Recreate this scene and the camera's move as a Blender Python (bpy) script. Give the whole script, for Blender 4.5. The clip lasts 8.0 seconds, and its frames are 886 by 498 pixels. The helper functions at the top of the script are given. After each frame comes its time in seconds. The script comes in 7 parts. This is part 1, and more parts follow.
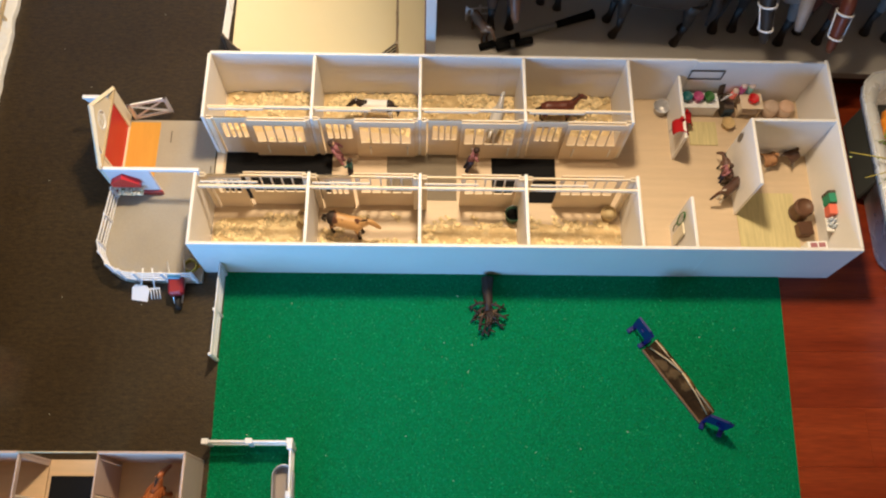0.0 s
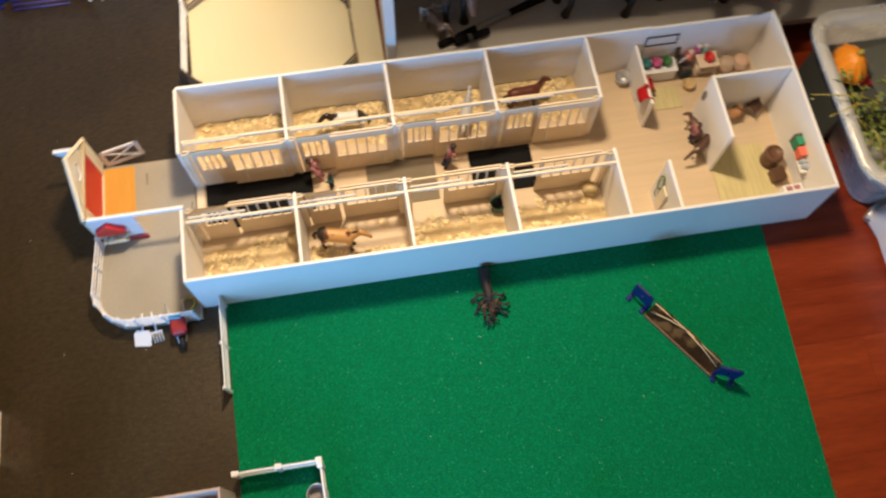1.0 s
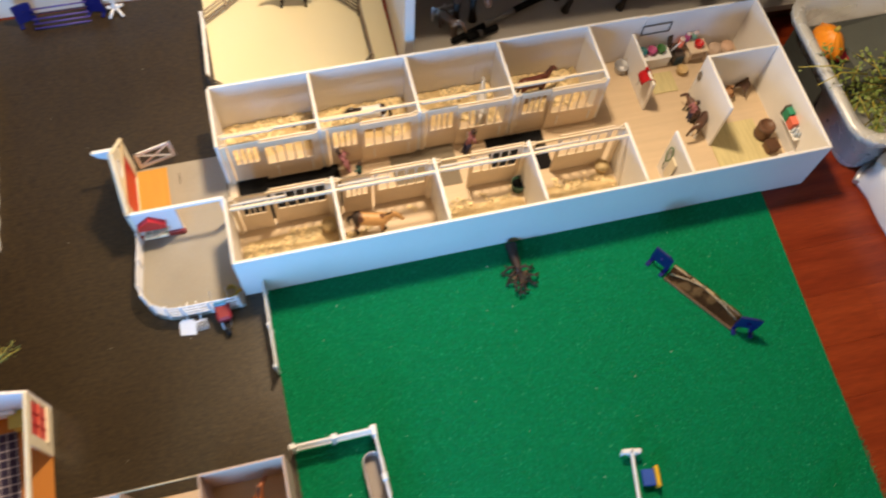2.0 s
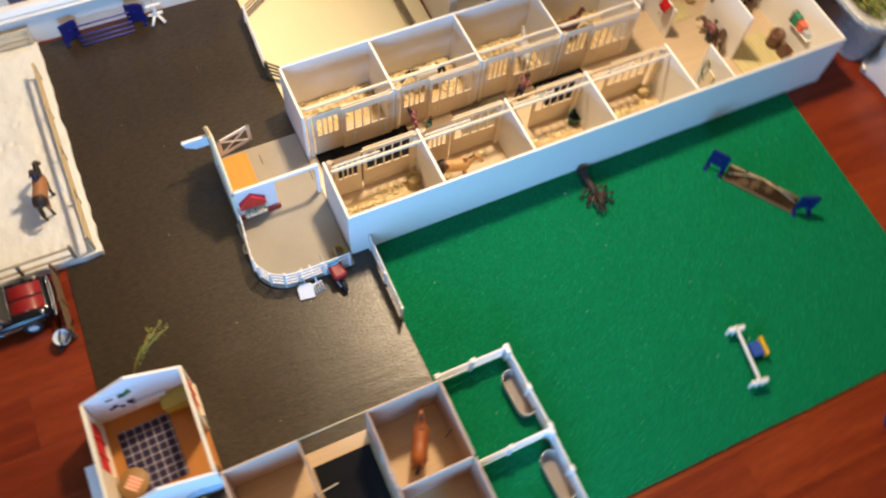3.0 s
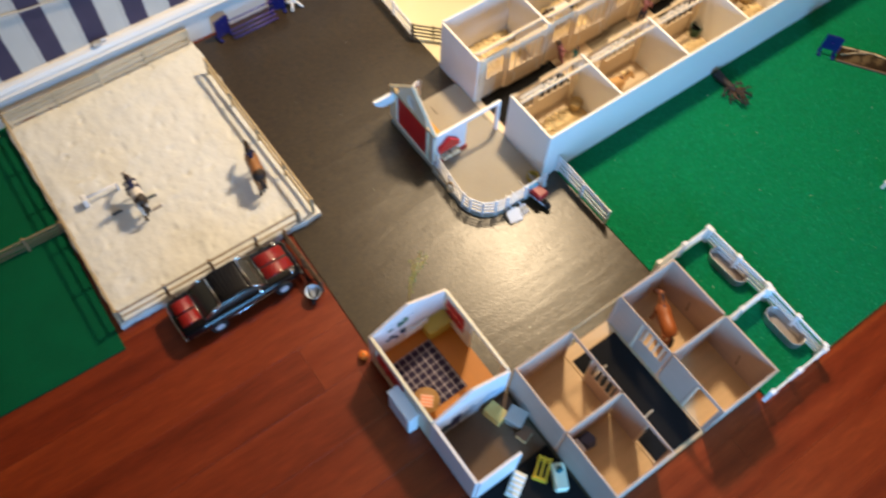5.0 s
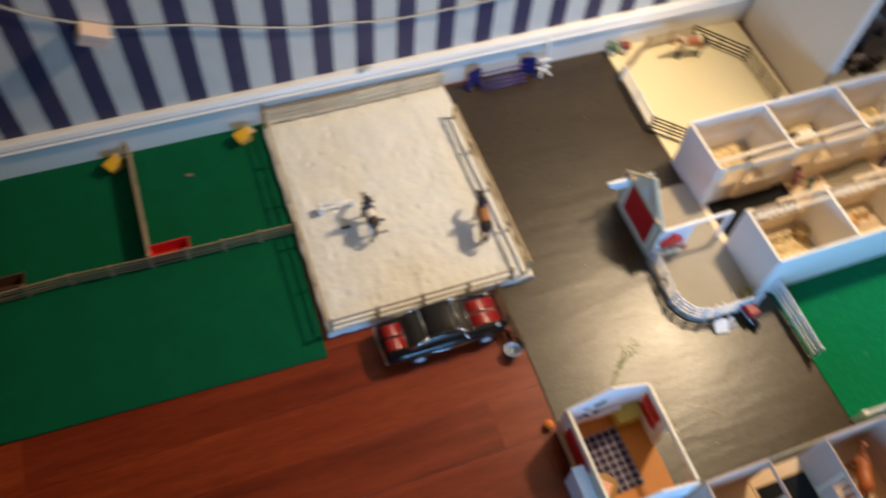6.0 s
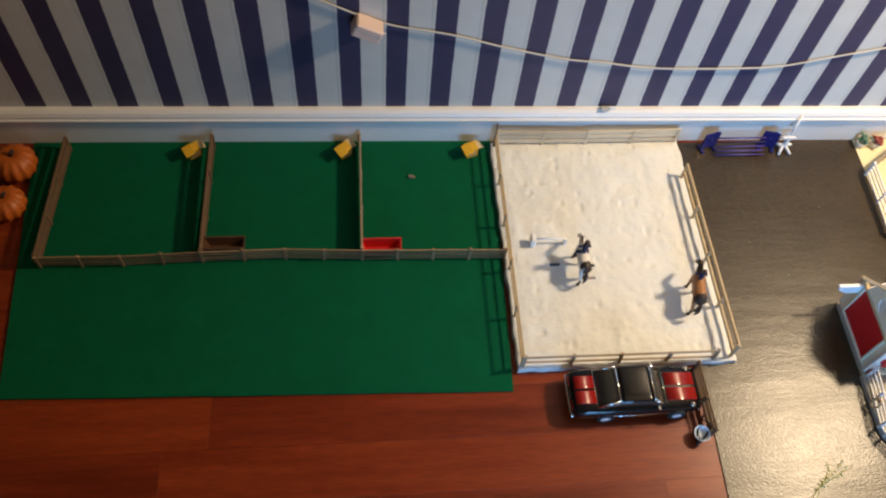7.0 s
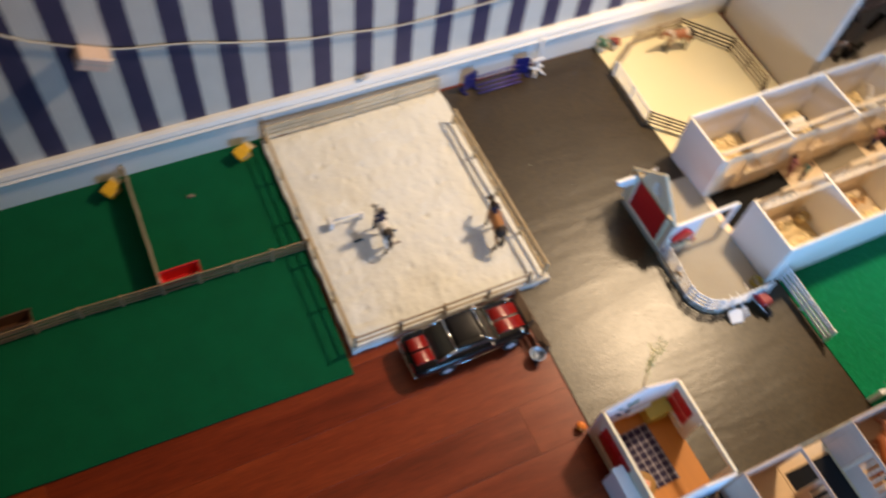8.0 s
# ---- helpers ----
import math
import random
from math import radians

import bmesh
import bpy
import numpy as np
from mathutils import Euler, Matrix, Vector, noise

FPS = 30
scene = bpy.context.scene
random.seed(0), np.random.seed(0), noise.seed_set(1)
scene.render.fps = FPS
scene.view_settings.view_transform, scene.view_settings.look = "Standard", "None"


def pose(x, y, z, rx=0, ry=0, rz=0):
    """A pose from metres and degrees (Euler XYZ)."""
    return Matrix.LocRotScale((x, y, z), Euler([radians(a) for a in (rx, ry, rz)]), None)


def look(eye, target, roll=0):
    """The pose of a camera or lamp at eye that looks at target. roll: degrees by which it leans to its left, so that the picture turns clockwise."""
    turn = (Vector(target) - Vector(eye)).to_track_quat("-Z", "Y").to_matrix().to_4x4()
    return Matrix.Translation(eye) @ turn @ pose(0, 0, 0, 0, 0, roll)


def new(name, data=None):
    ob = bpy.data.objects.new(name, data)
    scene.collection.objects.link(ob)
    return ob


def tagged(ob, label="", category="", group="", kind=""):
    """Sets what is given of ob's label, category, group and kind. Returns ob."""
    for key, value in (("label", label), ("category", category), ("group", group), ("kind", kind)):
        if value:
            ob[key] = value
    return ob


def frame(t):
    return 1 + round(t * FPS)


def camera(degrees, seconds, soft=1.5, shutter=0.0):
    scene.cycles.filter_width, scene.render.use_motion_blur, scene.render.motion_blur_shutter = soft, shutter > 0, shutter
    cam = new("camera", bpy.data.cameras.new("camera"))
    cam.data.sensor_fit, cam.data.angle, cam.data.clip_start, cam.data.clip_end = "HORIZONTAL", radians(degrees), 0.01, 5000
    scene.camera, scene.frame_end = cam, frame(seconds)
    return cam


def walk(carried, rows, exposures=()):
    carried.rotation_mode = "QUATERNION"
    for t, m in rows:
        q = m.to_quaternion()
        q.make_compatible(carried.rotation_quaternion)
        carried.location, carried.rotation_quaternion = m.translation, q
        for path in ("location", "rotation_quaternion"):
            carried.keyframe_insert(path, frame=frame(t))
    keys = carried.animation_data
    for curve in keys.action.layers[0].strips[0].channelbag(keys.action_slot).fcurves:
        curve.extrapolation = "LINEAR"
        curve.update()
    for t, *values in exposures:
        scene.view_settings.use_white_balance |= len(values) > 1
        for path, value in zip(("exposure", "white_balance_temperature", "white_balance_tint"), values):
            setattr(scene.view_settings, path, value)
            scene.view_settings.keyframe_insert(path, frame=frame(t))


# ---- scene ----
cam = camera(56.0, 8.0, soft=2.1, shutter=0.65)
PATH = [
    (0, (-0.043, -0.032, 1.413), (0.005, 0.68, -0.456), 4.2),
    (0.5, (-0.059, -0.038, 1.418), (0.007, 0.669, -0.452), 3.5),
    (1, (-0.104, -0.034, 1.428), (0.041, 0.667, -0.44), 2.6),
    (1.2, (-0.094, -0.029, 1.433), (0.079, 0.649, -0.441), 3.0),
    (2.3, (-0.389, -0.214, 1.441), (-0.071, 0.613, -0.352), 7.9),
    (2.5, (-0.459, -0.226, 1.447), (-0.119, 0.587, -0.349), 9.0),
    (3, (-0.646, -0.243, 1.439), (-0.172, 0.549, -0.335), 7.0),
    (3.5, (-0.812, -0.233, 1.437), (-0.238, 0.509, -0.329), 4.8),
    (4, (-0.935, -0.24, 1.426), (-0.331, 0.466, -0.345), 6.3),
    (4.2, (-1.002, -0.235, 1.422), (-0.403, 0.449, -0.359), 5.1),
    (5.3, (-1.271, -0.146, 1.476), (-0.661, 0.642, -0.258), 3.8),
    (5.5, (-1.319, -0.128, 1.475), (-0.731, 0.72, -0.238), 4.9),
    (6, (-1.408, -0.068, 1.493), (-0.954, 0.88, -0.208), 6.7),
    (6.5, (-1.531, 0.004, 1.506), (-1.219, 0.997, -0.201), 8.8),
    (7, (-1.582, 0.039, 1.492), (-1.392, 1.053, -0.221), 7.5),
    (7.5, (-1.616, 0.068, 1.502), (-1.179, 1.003, -0.212), 12.4),
    (8, (-1.533, 0.026, 1.493), (-0.958, 0.9, -0.211), 9.9),
]
walk(cam, [(t, look(eye, target, roll)) for t, eye, target, roll in PATH], [(0, -0.2, 6500, 10), (1.2, -0.2, 6550, 10), (2.4, -0.03, 6680, 11), (3.0, -0.03, 6700, 10.5), (3.5, 0.04, 6800, 9), (4.2, 0.10, 6750, 9),
     (5.3, -0.14, 6850, 9), (6.0, -0.20, 6750, 9.5), (6.5, -0.20, 6750, 9.5), (7, -0.0, 6750, 9.5), (7.5, 0.0, 7000, 11), (8, -0.12, 6980, 13)])

LAMP_W, WINDOW_W = 109.0, 13.0

# ---- world and lights ----
world = bpy.data.worlds.new("world")
scene.world = world
world.use_nodes = True
world.node_tree.nodes["Background"].inputs[0].default_value = (0.55, 0.6, 0.7, 1)
world.node_tree.nodes["Background"].inputs[1].default_value = 0.015


def lamp(name, kind, at, energy, colour, size=0.1, aim=None):
    data = bpy.data.lights.new(name, kind)
    data.energy, data.color = energy, colour
    if kind == "AREA":
        data.shape, data.size, data.size_y = "RECTANGLE", size[0], size[1]
    else:
        data.shadow_soft_size = size
    ob = new(name, data)
    ob.matrix_basis = look(at, aim) if aim else pose(*at)
    return ob


# warm lamp beside the bookcase, daylight from the window behind the camera
lamp("warm_lamp", "POINT", (0.0, 0.876, 1.35), LAMP_W, (1.0, 0.78, 0.52), 0.08)
lamp("window_light", "AREA", (-0.98, -1.22, 0.50), WINDOW_W, (0.18, 0.51, 1.0), (0.8, 0.7), (-0.38, 0.55, 0.05)).data.spread = 1.6


# ---- materials ----
def link(tree, a, b):
    tree.links.new(a, b)


def math_node(tree, op, a, b=None, clamp=False):
    n = tree.nodes.new("ShaderNodeMath")
    n.operation, n.use_clamp = op, clamp
    for k, v in enumerate((a, b)):
        if v is None:
            continue
        if isinstance(v, (int, float)):
            n.inputs[k].default_value = v
        else:
            link(tree, v, n.inputs[k])
    return n.outputs[0]


def noise_node(tree, vec, scale, detail=3.0, stretch=None):
    if stretch:
        m = tree.nodes.new("ShaderNodeMapping")
        m.inputs["Scale"].default_value = stretch
        link(tree, vec, m.inputs[0])
        vec = m.outputs[0]
    n = tree.nodes.new("ShaderNodeTexNoise")
    n.inputs["Scale"].default_value, n.inputs["Detail"].default_value = scale, detail
    link(tree, vec, n.inputs["Vector"])
    return n.outputs["Fac"]


def mix_node(tree, fac, a, b):
    n = tree.nodes.new("ShaderNodeMix")
    n.data_type = "RGBA"
    for k, v in ((0, fac), (6, a), (7, b)):
        if isinstance(v, (int, float)):
            n.inputs[k].default_value = v
        elif isinstance(v, tuple):
            n.inputs[k].default_value = (*v, 1) if len(v) == 3 else v
        else:
            link(tree, v, n.inputs[k])
    return n.outputs[2]


def mat(name, col, rough=0.6, metal=0.0, var=0.12, scale=14.0, fine=260.0, bump=0.15, bscale=None, second=None, patch=None,
        stretch=None, rnd=0.0, dist=0.001, spec=0.5, clear=0.0, trans=0.0, sheen=0.0, island=0.0):
    """A surface with broad and fine variation; second: a colour that shows in patches of that scale and threshold."""
    m = bpy.data.materials.new(name)
    m.use_nodes = True
    t = m.node_tree
    p = t.nodes["Principled BSDF"]
    co = t.nodes.new("ShaderNodeTexCoord").outputs["Object"]
    broad = noise_node(t, co, scale, 3.0, stretch)
    grain = noise_node(t, co, fine, 2.0, stretch)
    v = math_node(t, "ADD", math_node(t, "MULTIPLY", broad, 2 * var), math_node(t, "MULTIPLY", grain, var))
    v = math_node(t, "ADD", v, 1 - 1.5 * var)
    if rnd:
        r = t.nodes.new("ShaderNodeObjectInfo").outputs["Random"]
        v = math_node(t, "MULTIPLY", v, math_node(t, "ADD", math_node(t, "MULTIPLY", r, 2 * rnd), 1 - rnd))
    colour = tuple(col)
    if island:
        r = t.nodes.new("ShaderNodeNewGeometry").outputs["Random Per Island"]
        v = math_node(t, "MULTIPLY", v, math_node(t, "ADD", math_node(t, "MULTIPLY", r, 2 * island), 1 - island))
    if second:
        n = noise_node(t, co, patch[0], 2.0)
        edge = math_node(t, "MULTIPLY", math_node(t, "SUBTRACT", n, patch[1]), patch[2] if len(patch) > 2 else 25.0, True)
        colour = mix_node(t, edge, tuple(col), tuple(second))
    h = t.nodes.new("ShaderNodeHueSaturation")
    if isinstance(colour, tuple):
        h.inputs["Color"].default_value = (*colour, 1)
    else:
        link(t, colour, h.inputs["Color"])
    link(t, v, h.inputs["Value"])
    link(t, h.outputs[0], p.inputs["Base Color"])
    p.inputs["Metallic"].default_value = metal
    link(t, math_node(t, "ADD", math_node(t, "MULTIPLY", broad, 0.2), rough - 0.1, True), p.inputs["Roughness"])
    p.inputs["Specular IOR Level"].default_value = spec
    p.inputs["Coat Weight"].default_value = clear
    p.inputs["Transmission Weight"].default_value = trans
    p.inputs["Sheen Weight"].default_value = sheen
    if bump:
        b = t.nodes.new("ShaderNodeBump")
        b.inputs["Strength"].default_value, b.inputs["Distance"].default_value = bump, dist
        link(t, noise_node(t, co, bscale or fine, 3.0, stretch), b.inputs["Height"])
        link(t, b.outputs[0], p.inputs["Normal"])
    return m


FOAM = mat("foam_board", (0.80, 0.78, 0.76), 0.55, var=0.04, scale=9, fine=120, bump=0.05)
BALSA = mat("balsa_wood", (0.74, 0.605, 0.445), 0.6, var=0.12, scale=8, fine=60, stretch=(1, 1, 6), bump=0.1)
BALSA_RAIL = mat("balsa_rail", (0.80, 0.68, 0.52), 0.6, var=0.1, scale=10, fine=80, stretch=(1, 8, 8))
BARN_FLOOR = mat("wood_print_floor", (0.60, 0.46, 0.31), 0.5, var=0.12, scale=6, fine=60, stretch=(1, 14, 1), bump=0.05)
SHAVING = mat("wood_shavings", (0.76, 0.60, 0.34), 0.75, var=0.12, scale=60, fine=500, island=0.40)
SHAVING_DUST = mat("shaving_dust", (0.60, 0.44, 0.23), 0.85, var=0.25, scale=50, fine=300, bump=0.5, dist=0.002, second=(0.74, 0.58, 0.33), patch=(70, 0.5, 6))
BLACK_MAT = mat("black_rubber", (0.008, 0.008, 0.009), 0.8, var=0.25, fine=400, bump=0.3, spec=0.12)
GREY_MAT = mat("grey_felt", (0.20, 0.165, 0.12), 0.85, var=0.15, fine=500, bump=0.3)
WHITE = mat("white_plastic", (0.82, 0.82, 0.84), 0.4, var=0.05, fine=150, bump=0.05)
CREAM = mat("cream_plastic", (0.80, 0.72, 0.55), 0.45, var=0.06, fine=150, bump=0.05)
RED = mat("red_plastic", (0.58, 0.015, 0.018), 0.4, var=0.08, bump=0.05)
AMBER_FLOOR = mat("amber_floor", (0.62, 0.31, 0.045), 0.55, var=0.12, scale=10, fine=90, stretch=(10, 1, 1))
ORANGE_FLOOR = mat("orange_floor", (0.50, 0.185, 0.026), 0.55, var=0.12, scale=10, fine=90, stretch=(10, 1, 1))
DECK = mat("grey_card", (0.36, 0.325, 0.265), 0.7, var=0.16, scale=12, fine=300, bump=0.15)
TURF = mat("green_turf", (0.001, 0.186, 0.074), 0.85, var=0.40, scale=190, fine=480, bump=0.9, bscale=520, dist=0.003, spec=0.05)
# turf for the left mat, its green darkened for the weaker light there
TURF_DIM = mat("dimmed_felt_turf", (0.001, 0.096, 0.042), 0.85, var=0.2, scale=18, fine=480, bump=0.6, bscale=500, dist=0.002, spec=0.08)
FIBRE = mat("green_fibre", (0.003, 0.210, 0.090), 0.6, var=0.4, scale=420, fine=900, bump=0, spec=0.12, island=0.6)
# fibres of the left mat, darkened for the same weak light
FIBRE_DIM = mat("dimmed_green_fibre", (0.002, 0.094, 0.036), 0.6, var=0.4, scale=420, fine=900, bump=0, spec=0.3)
SAND = mat("white_batting", (0.76, 0.77, 0.76), 0.9, var=0.09, scale=16, fine=150, bump=0.7, bscale=60, dist=0.003, spec=0.2)
PEN = mat("cream_sheet", (0.78, 0.70, 0.46), 0.7, var=0.04, scale=6, fine=300, bump=0.1)
# paler blade colour that imitates glints of light on the turf
GLINT = mat("glint_green_fibre", (0.06, 0.48, 0.25), 0.45, var=0.3, scale=420, fine=900, bump=0, spec=0.35, island=0.5)
STRAW = mat("pale_straw", (0.70, 0.55, 0.30), 0.7, var=0.2)
FENCE_TAN = mat("tan_stick", (0.52, 0.40, 0.24), 0.65, var=0.2, scale=40, fine=300, rnd=0.15)
FENCE_BROWN = mat("brown_stick", (0.13, 0.075, 0.04), 0.65, var=0.25, scale=40, fine=300, rnd=0.2)
FENCE_RAIL = mat("grey_tan_stick", (0.33, 0.25, 0.17), 0.65, var=0.25, scale=40, fine=300, rnd=0.2)
FENCE_DARK = mat("dark_stick", (0.07, 0.05, 0.035), 0.6, var=0.25, scale=40, fine=300, rnd=0.2)
BLUE = mat("blue_plastic", (0.006, 0.010, 0.125), 0.4, var=0.08)
BARK = mat("bark", (0.030, 0.016, 0.011), 0.6, var=0.4, scale=60, fine=300, bump=0.8, dist=0.002)
LOG = mat("log_board", (0.040, 0.020, 0.008), 0.9, var=0.5, scale=60, fine=250, spec=0.05, second=(0.12, 0.066, 0.026), patch=(55, 0.5, 9), bump=0.5)
ORANGE = mat("orange_skin", (0.75, 0.19, 0.015), 0.5, var=0.2, scale=30, bump=0.2)
YELLOW = mat("yellow_plastic", (0.72, 0.40, 0.02), 0.5, var=0.1)
DARKWOOD = mat("dark_wood", (0.09, 0.04, 0.02), 0.5, var=0.3, scale=30, fine=200)
STEEL = mat("galvanised_steel", (0.50, 0.50, 0.52), 0.4, metal=0.7, var=0.12)
# beige darkened to carry the shade inside the stock tanks
TROUGH_IN = mat("darkened_beige", (0.32, 0.275, 0.25), 0.7, var=0.1)
CHROME = mat("chrome", (0.75, 0.75, 0.75), 0.12, metal=1.0, var=0.05, bump=0)
CARBLACK = mat("black_lacquer", (0.004, 0.004, 0.005), 0.14, var=0.05, clear=0.3, bump=0, spec=0.3)
CARRED = mat("red_lacquer", (0.26, 0.009, 0.007), 0.22, var=0.08, clear=0.6, bump=0)
CARGLASS = mat("tinted_glass", (0.045, 0.043, 0.035), 0.10, var=0.05, clear=0.4, bump=0, spec=0.4)
TYRE = mat("tyre_rubber", (0.012, 0.012, 0.012), 0.8, var=0.2)
PALE_BLUE = mat("pale_blue_plastic", (0.60, 0.70, 0.85), 0.35, var=0.06)
TABLE_WOOD = mat("pine", (0.56, 0.34, 0.15), 0.55, var=0.18, scale=16, fine=120, stretch=(1, 8, 1))
YELLOWGREEN = mat("straw_rug", (0.58, 0.50, 0.26), 0.9, var=0.3, scale=14, fine=60, stretch=(14, 0.8, 1), bump=0.5)
LEATHER = mat("brown_leather", (0.14, 0.065, 0.035), 0.5, var=0.2)
SHELFGREY = mat("grey_laminate", (0.43, 0.40, 0.37), 0.45, var=0.06, scale=5, bump=0.03)
PANEL_BEIGE = mat("beige_panel", (0.76, 0.68, 0.58), 0.5, var=0.05, scale=5, bump=0.03)
PANEL_EDGE = mat("white_edge", (0.75, 0.73, 0.72), 0.45, var=0.05, bump=0.03)
PAINT = mat("white_gloss_paint", (0.82, 0.80, 0.78), 0.35, var=0.04, scale=5, bump=0.04)
CEIL = mat("ceiling_paint", (0.34, 0.325, 0.30), 0.8, var=0.04)
PLASTER = mat("plain_wall", (0.20, 0.19, 0.19), 0.8, var=0.05)
LEAF = mat("small_leaf", (0.16, 0.23, 0.05), 0.55, var=0.3, scale=40, fine=200, second=(0.28, 0.30, 0.09), patch=(60, 0.5, 6), rnd=0.2)
CABLE = mat("white_cable", (0.46, 0.45, 0.43), 0.45, var=0.05)
LINEN = mat("white_linen", (0.70, 0.70, 0.72), 0.9, var=0.08, fine=600, bump=0.4)
PAPER = mat("paper", (0.72, 0.68, 0.58), 0.7, var=0.06)
TEAL = mat("teal_plastic", (0.012, 0.13, 0.15), 0.45, var=0.08)
PINK = mat("pink_plastic", (0.42, 0.07, 0.22), 0.45, var=0.08)
GREENP = mat("green_plastic", (0.035, 0.15, 0.035), 0.45, var=0.08)
GREENB = mat("green_box", (0.02, 0.24, 0.13), 0.5, var=0.08)
CORAL = mat("coral_box", (0.72, 0.16, 0.10), 0.5, var=0.08)
BASKET = mat("wicker", (0.56, 0.41, 0.21), 0.75, var=0.35, scale=90, fine=500, bump=0.6, dist=0.0015)
DARKGREEN = mat("dark_green_tub", (0.02, 0.08, 0.05), 0.45, var=0.1)
OLIVE = mat("olive_paint", (0.40, 0.32, 0.05), 0.55, var=0.15)
HOUSE_IN = mat("house_wall", (0.80, 0.74, 0.74), 0.5, var=0.05, fine=100)
STABLE_WOOD = mat("pale_ply", (0.52, 0.385, 0.315), 0.6, var=0.10, scale=10, fine=80, stretch=(1, 1, 6))
STABLE_FLOOR = mat("ply_floor", (0.62, 0.425, 0.245), 0.6, var=0.14, scale=10, fine=120, stretch=(1, 10, 1))
SKIN = mat("doll_plastic", (0.55, 0.33, 0.22), 0.5, var=0.05)
HAIR = mat("doll_hair", (0.04, 0.02, 0.015), 0.6, var=0.2)
SHIRT = mat("mauve_cloth", (0.36, 0.15, 0.18), 0.8, var=0.15)
JEANS = mat("teal_cloth", (0.05, 0.17, 0.18), 0.8, var=0.15)
NAVY = mat("navy_cloth", (0.02, 0.02, 0.06), 0.8, var=0.15)
SAGE = mat("dark_teal_cloth", (0.03, 0.06, 0.08), 0.8, var=0.1)
COATS = {
    "pinto": mat("pinto_coat", (0.80, 0.76, 0.72), 0.5, var=0.06, second=(0.03, 0.018, 0.012), patch=(26, 0.50, 40)),
    "grey": mat("grey_coat", (0.56, 0.54, 0.52), 0.5, var=0.10),
    "bay": mat("bay_coat", (0.125, 0.030, 0.016), 0.4, var=0.15),
    "tan": mat("tan_pinto_coat", (0.56, 0.31, 0.12), 0.45, var=0.15, second=(0.10, 0.035, 0.018), patch=(30, 0.54, 30)),
    "brown": mat("brown_coat", (0.12, 0.06, 0.045), 0.45, var=0.15),
    "chestnut": mat("chestnut_coat", (0.36, 0.10, 0.025), 0.45, var=0.12),
    "white": mat("white_coat", (0.80, 0.78, 0.75), 0.5, var=0.05),
    "dun": mat("dun_coat", (0.22, 0.19, 0.18), 0.5, var=0.2),
    "penpinto": mat("brown_pinto_coat", (0.36, 0.12, 0.045), 0.5, var=0.2, second=(0.62, 0.50, 0.36), patch=(26, 0.42, 20)),
    "twotone": mat("two_tone_coat", (0.34, 0.15, 0.055), 0.45, var=0.2, second=(0.06, 0.03, 0.02), patch=(24, 0.55, 25)),
    "calf": mat("calf_coat", (0.20, 0.12, 0.08), 0.5, var=0.2, second=(0.55, 0.48, 0.42), patch=(30, 0.55, 20)),
    "black": mat("black_coat", (0.02, 0.015, 0.013), 0.55, var=0.15),
    "darkbay": mat("dark_bay_coat", (0.07, 0.035, 0.025), 0.4, var=0.2, second=(0.16, 0.07, 0.04), patch=(12, 0.5, 6)),
}
DARKMANE = mat("dark_mane", (0.025, 0.014, 0.010), 0.7, var=0.2)
WHITEMANE = mat("white_mane", (0.78, 0.74, 0.68), 0.55, var=0.1)
GUM = mat("clear_plastic", (0.88, 0.89, 0.89), 0.28, var=0.03, bump=0.02, trans=0.50)


def plank_material():
    """Red cherry boards: each board its own tone, long grain."""
    m = bpy.data.materials.new("cherry_boards")
    m.use_nodes = True
    t = m.node_tree
    p = t.nodes["Principled BSDF"]
    co = t.nodes.new("ShaderNodeTexCoord").outputs["Object"]
    r = t.nodes.new("ShaderNodeObjectInfo").outputs["Random"]
    off = t.nodes.new("ShaderNodeVectorMath")
    off.operation = "ADD"
    link(t, co, off.inputs[0])
    c = t.nodes.new("ShaderNodeCombineXYZ")
    link(t, math_node(t, "MULTIPLY", r, 37.0), c.inputs[0])
    link(t, math_node(t, "MULTIPLY", r, 11.0), c.inputs[1])
    link(t, c.outputs[0], off.inputs[1])
    v = off.outputs[0]
    broad = noise_node(t, v, 4.0, 4.0, (0.8, 9, 1))
    grain = noise_node(t, v, 26.0, 5.0, (1, 16, 1))
    tone = math_node(t, "ADD", math_node(t, "ADD", math_node(t, "MULTIPLY", r, 0.30), 0.02), math_node(t, "MULTIPLY", broad, 0.84))
    ramp = t.nodes.new("ShaderNodeValToRGB")
    e = ramp.color_ramp.elements
    e[0].position, e[0].color = 0.12, (0.060, 0.007, 0.003, 1)
    e[1].position, e[1].color = 0.95, (0.28, 0.046, 0.010, 1)
    mid = e.new(0.5)
    mid.color = (0.175, 0.023, 0.006, 1)
    p.inputs["Specular IOR Level"].default_value = 0.35
    link(t, tone, ramp.inputs[0])
    h = t.nodes.new("ShaderNodeHueSaturation")
    link(t, ramp.outputs[0], h.inputs["Color"])
    link(t, math_node(t, "ADD", math_node(t, "MULTIPLY", grain, 1.1), 0.45), h.inputs["Value"])
    link(t, h.outputs[0], p.inputs["Base Color"])
    link(t, math_node(t, "ADD", math_node(t, "MULTIPLY", broad, 0.2), 0.22), p.inputs["Roughness"])
    b = t.nodes.new("ShaderNodeBump")
    b.inputs["Strength"].default_value, b.inputs["Distance"].default_value = 0.12, 0.001
    link(t, grain, b.inputs["Height"])
    link(t, b.outputs[0], p.inputs["Normal"])
    return m


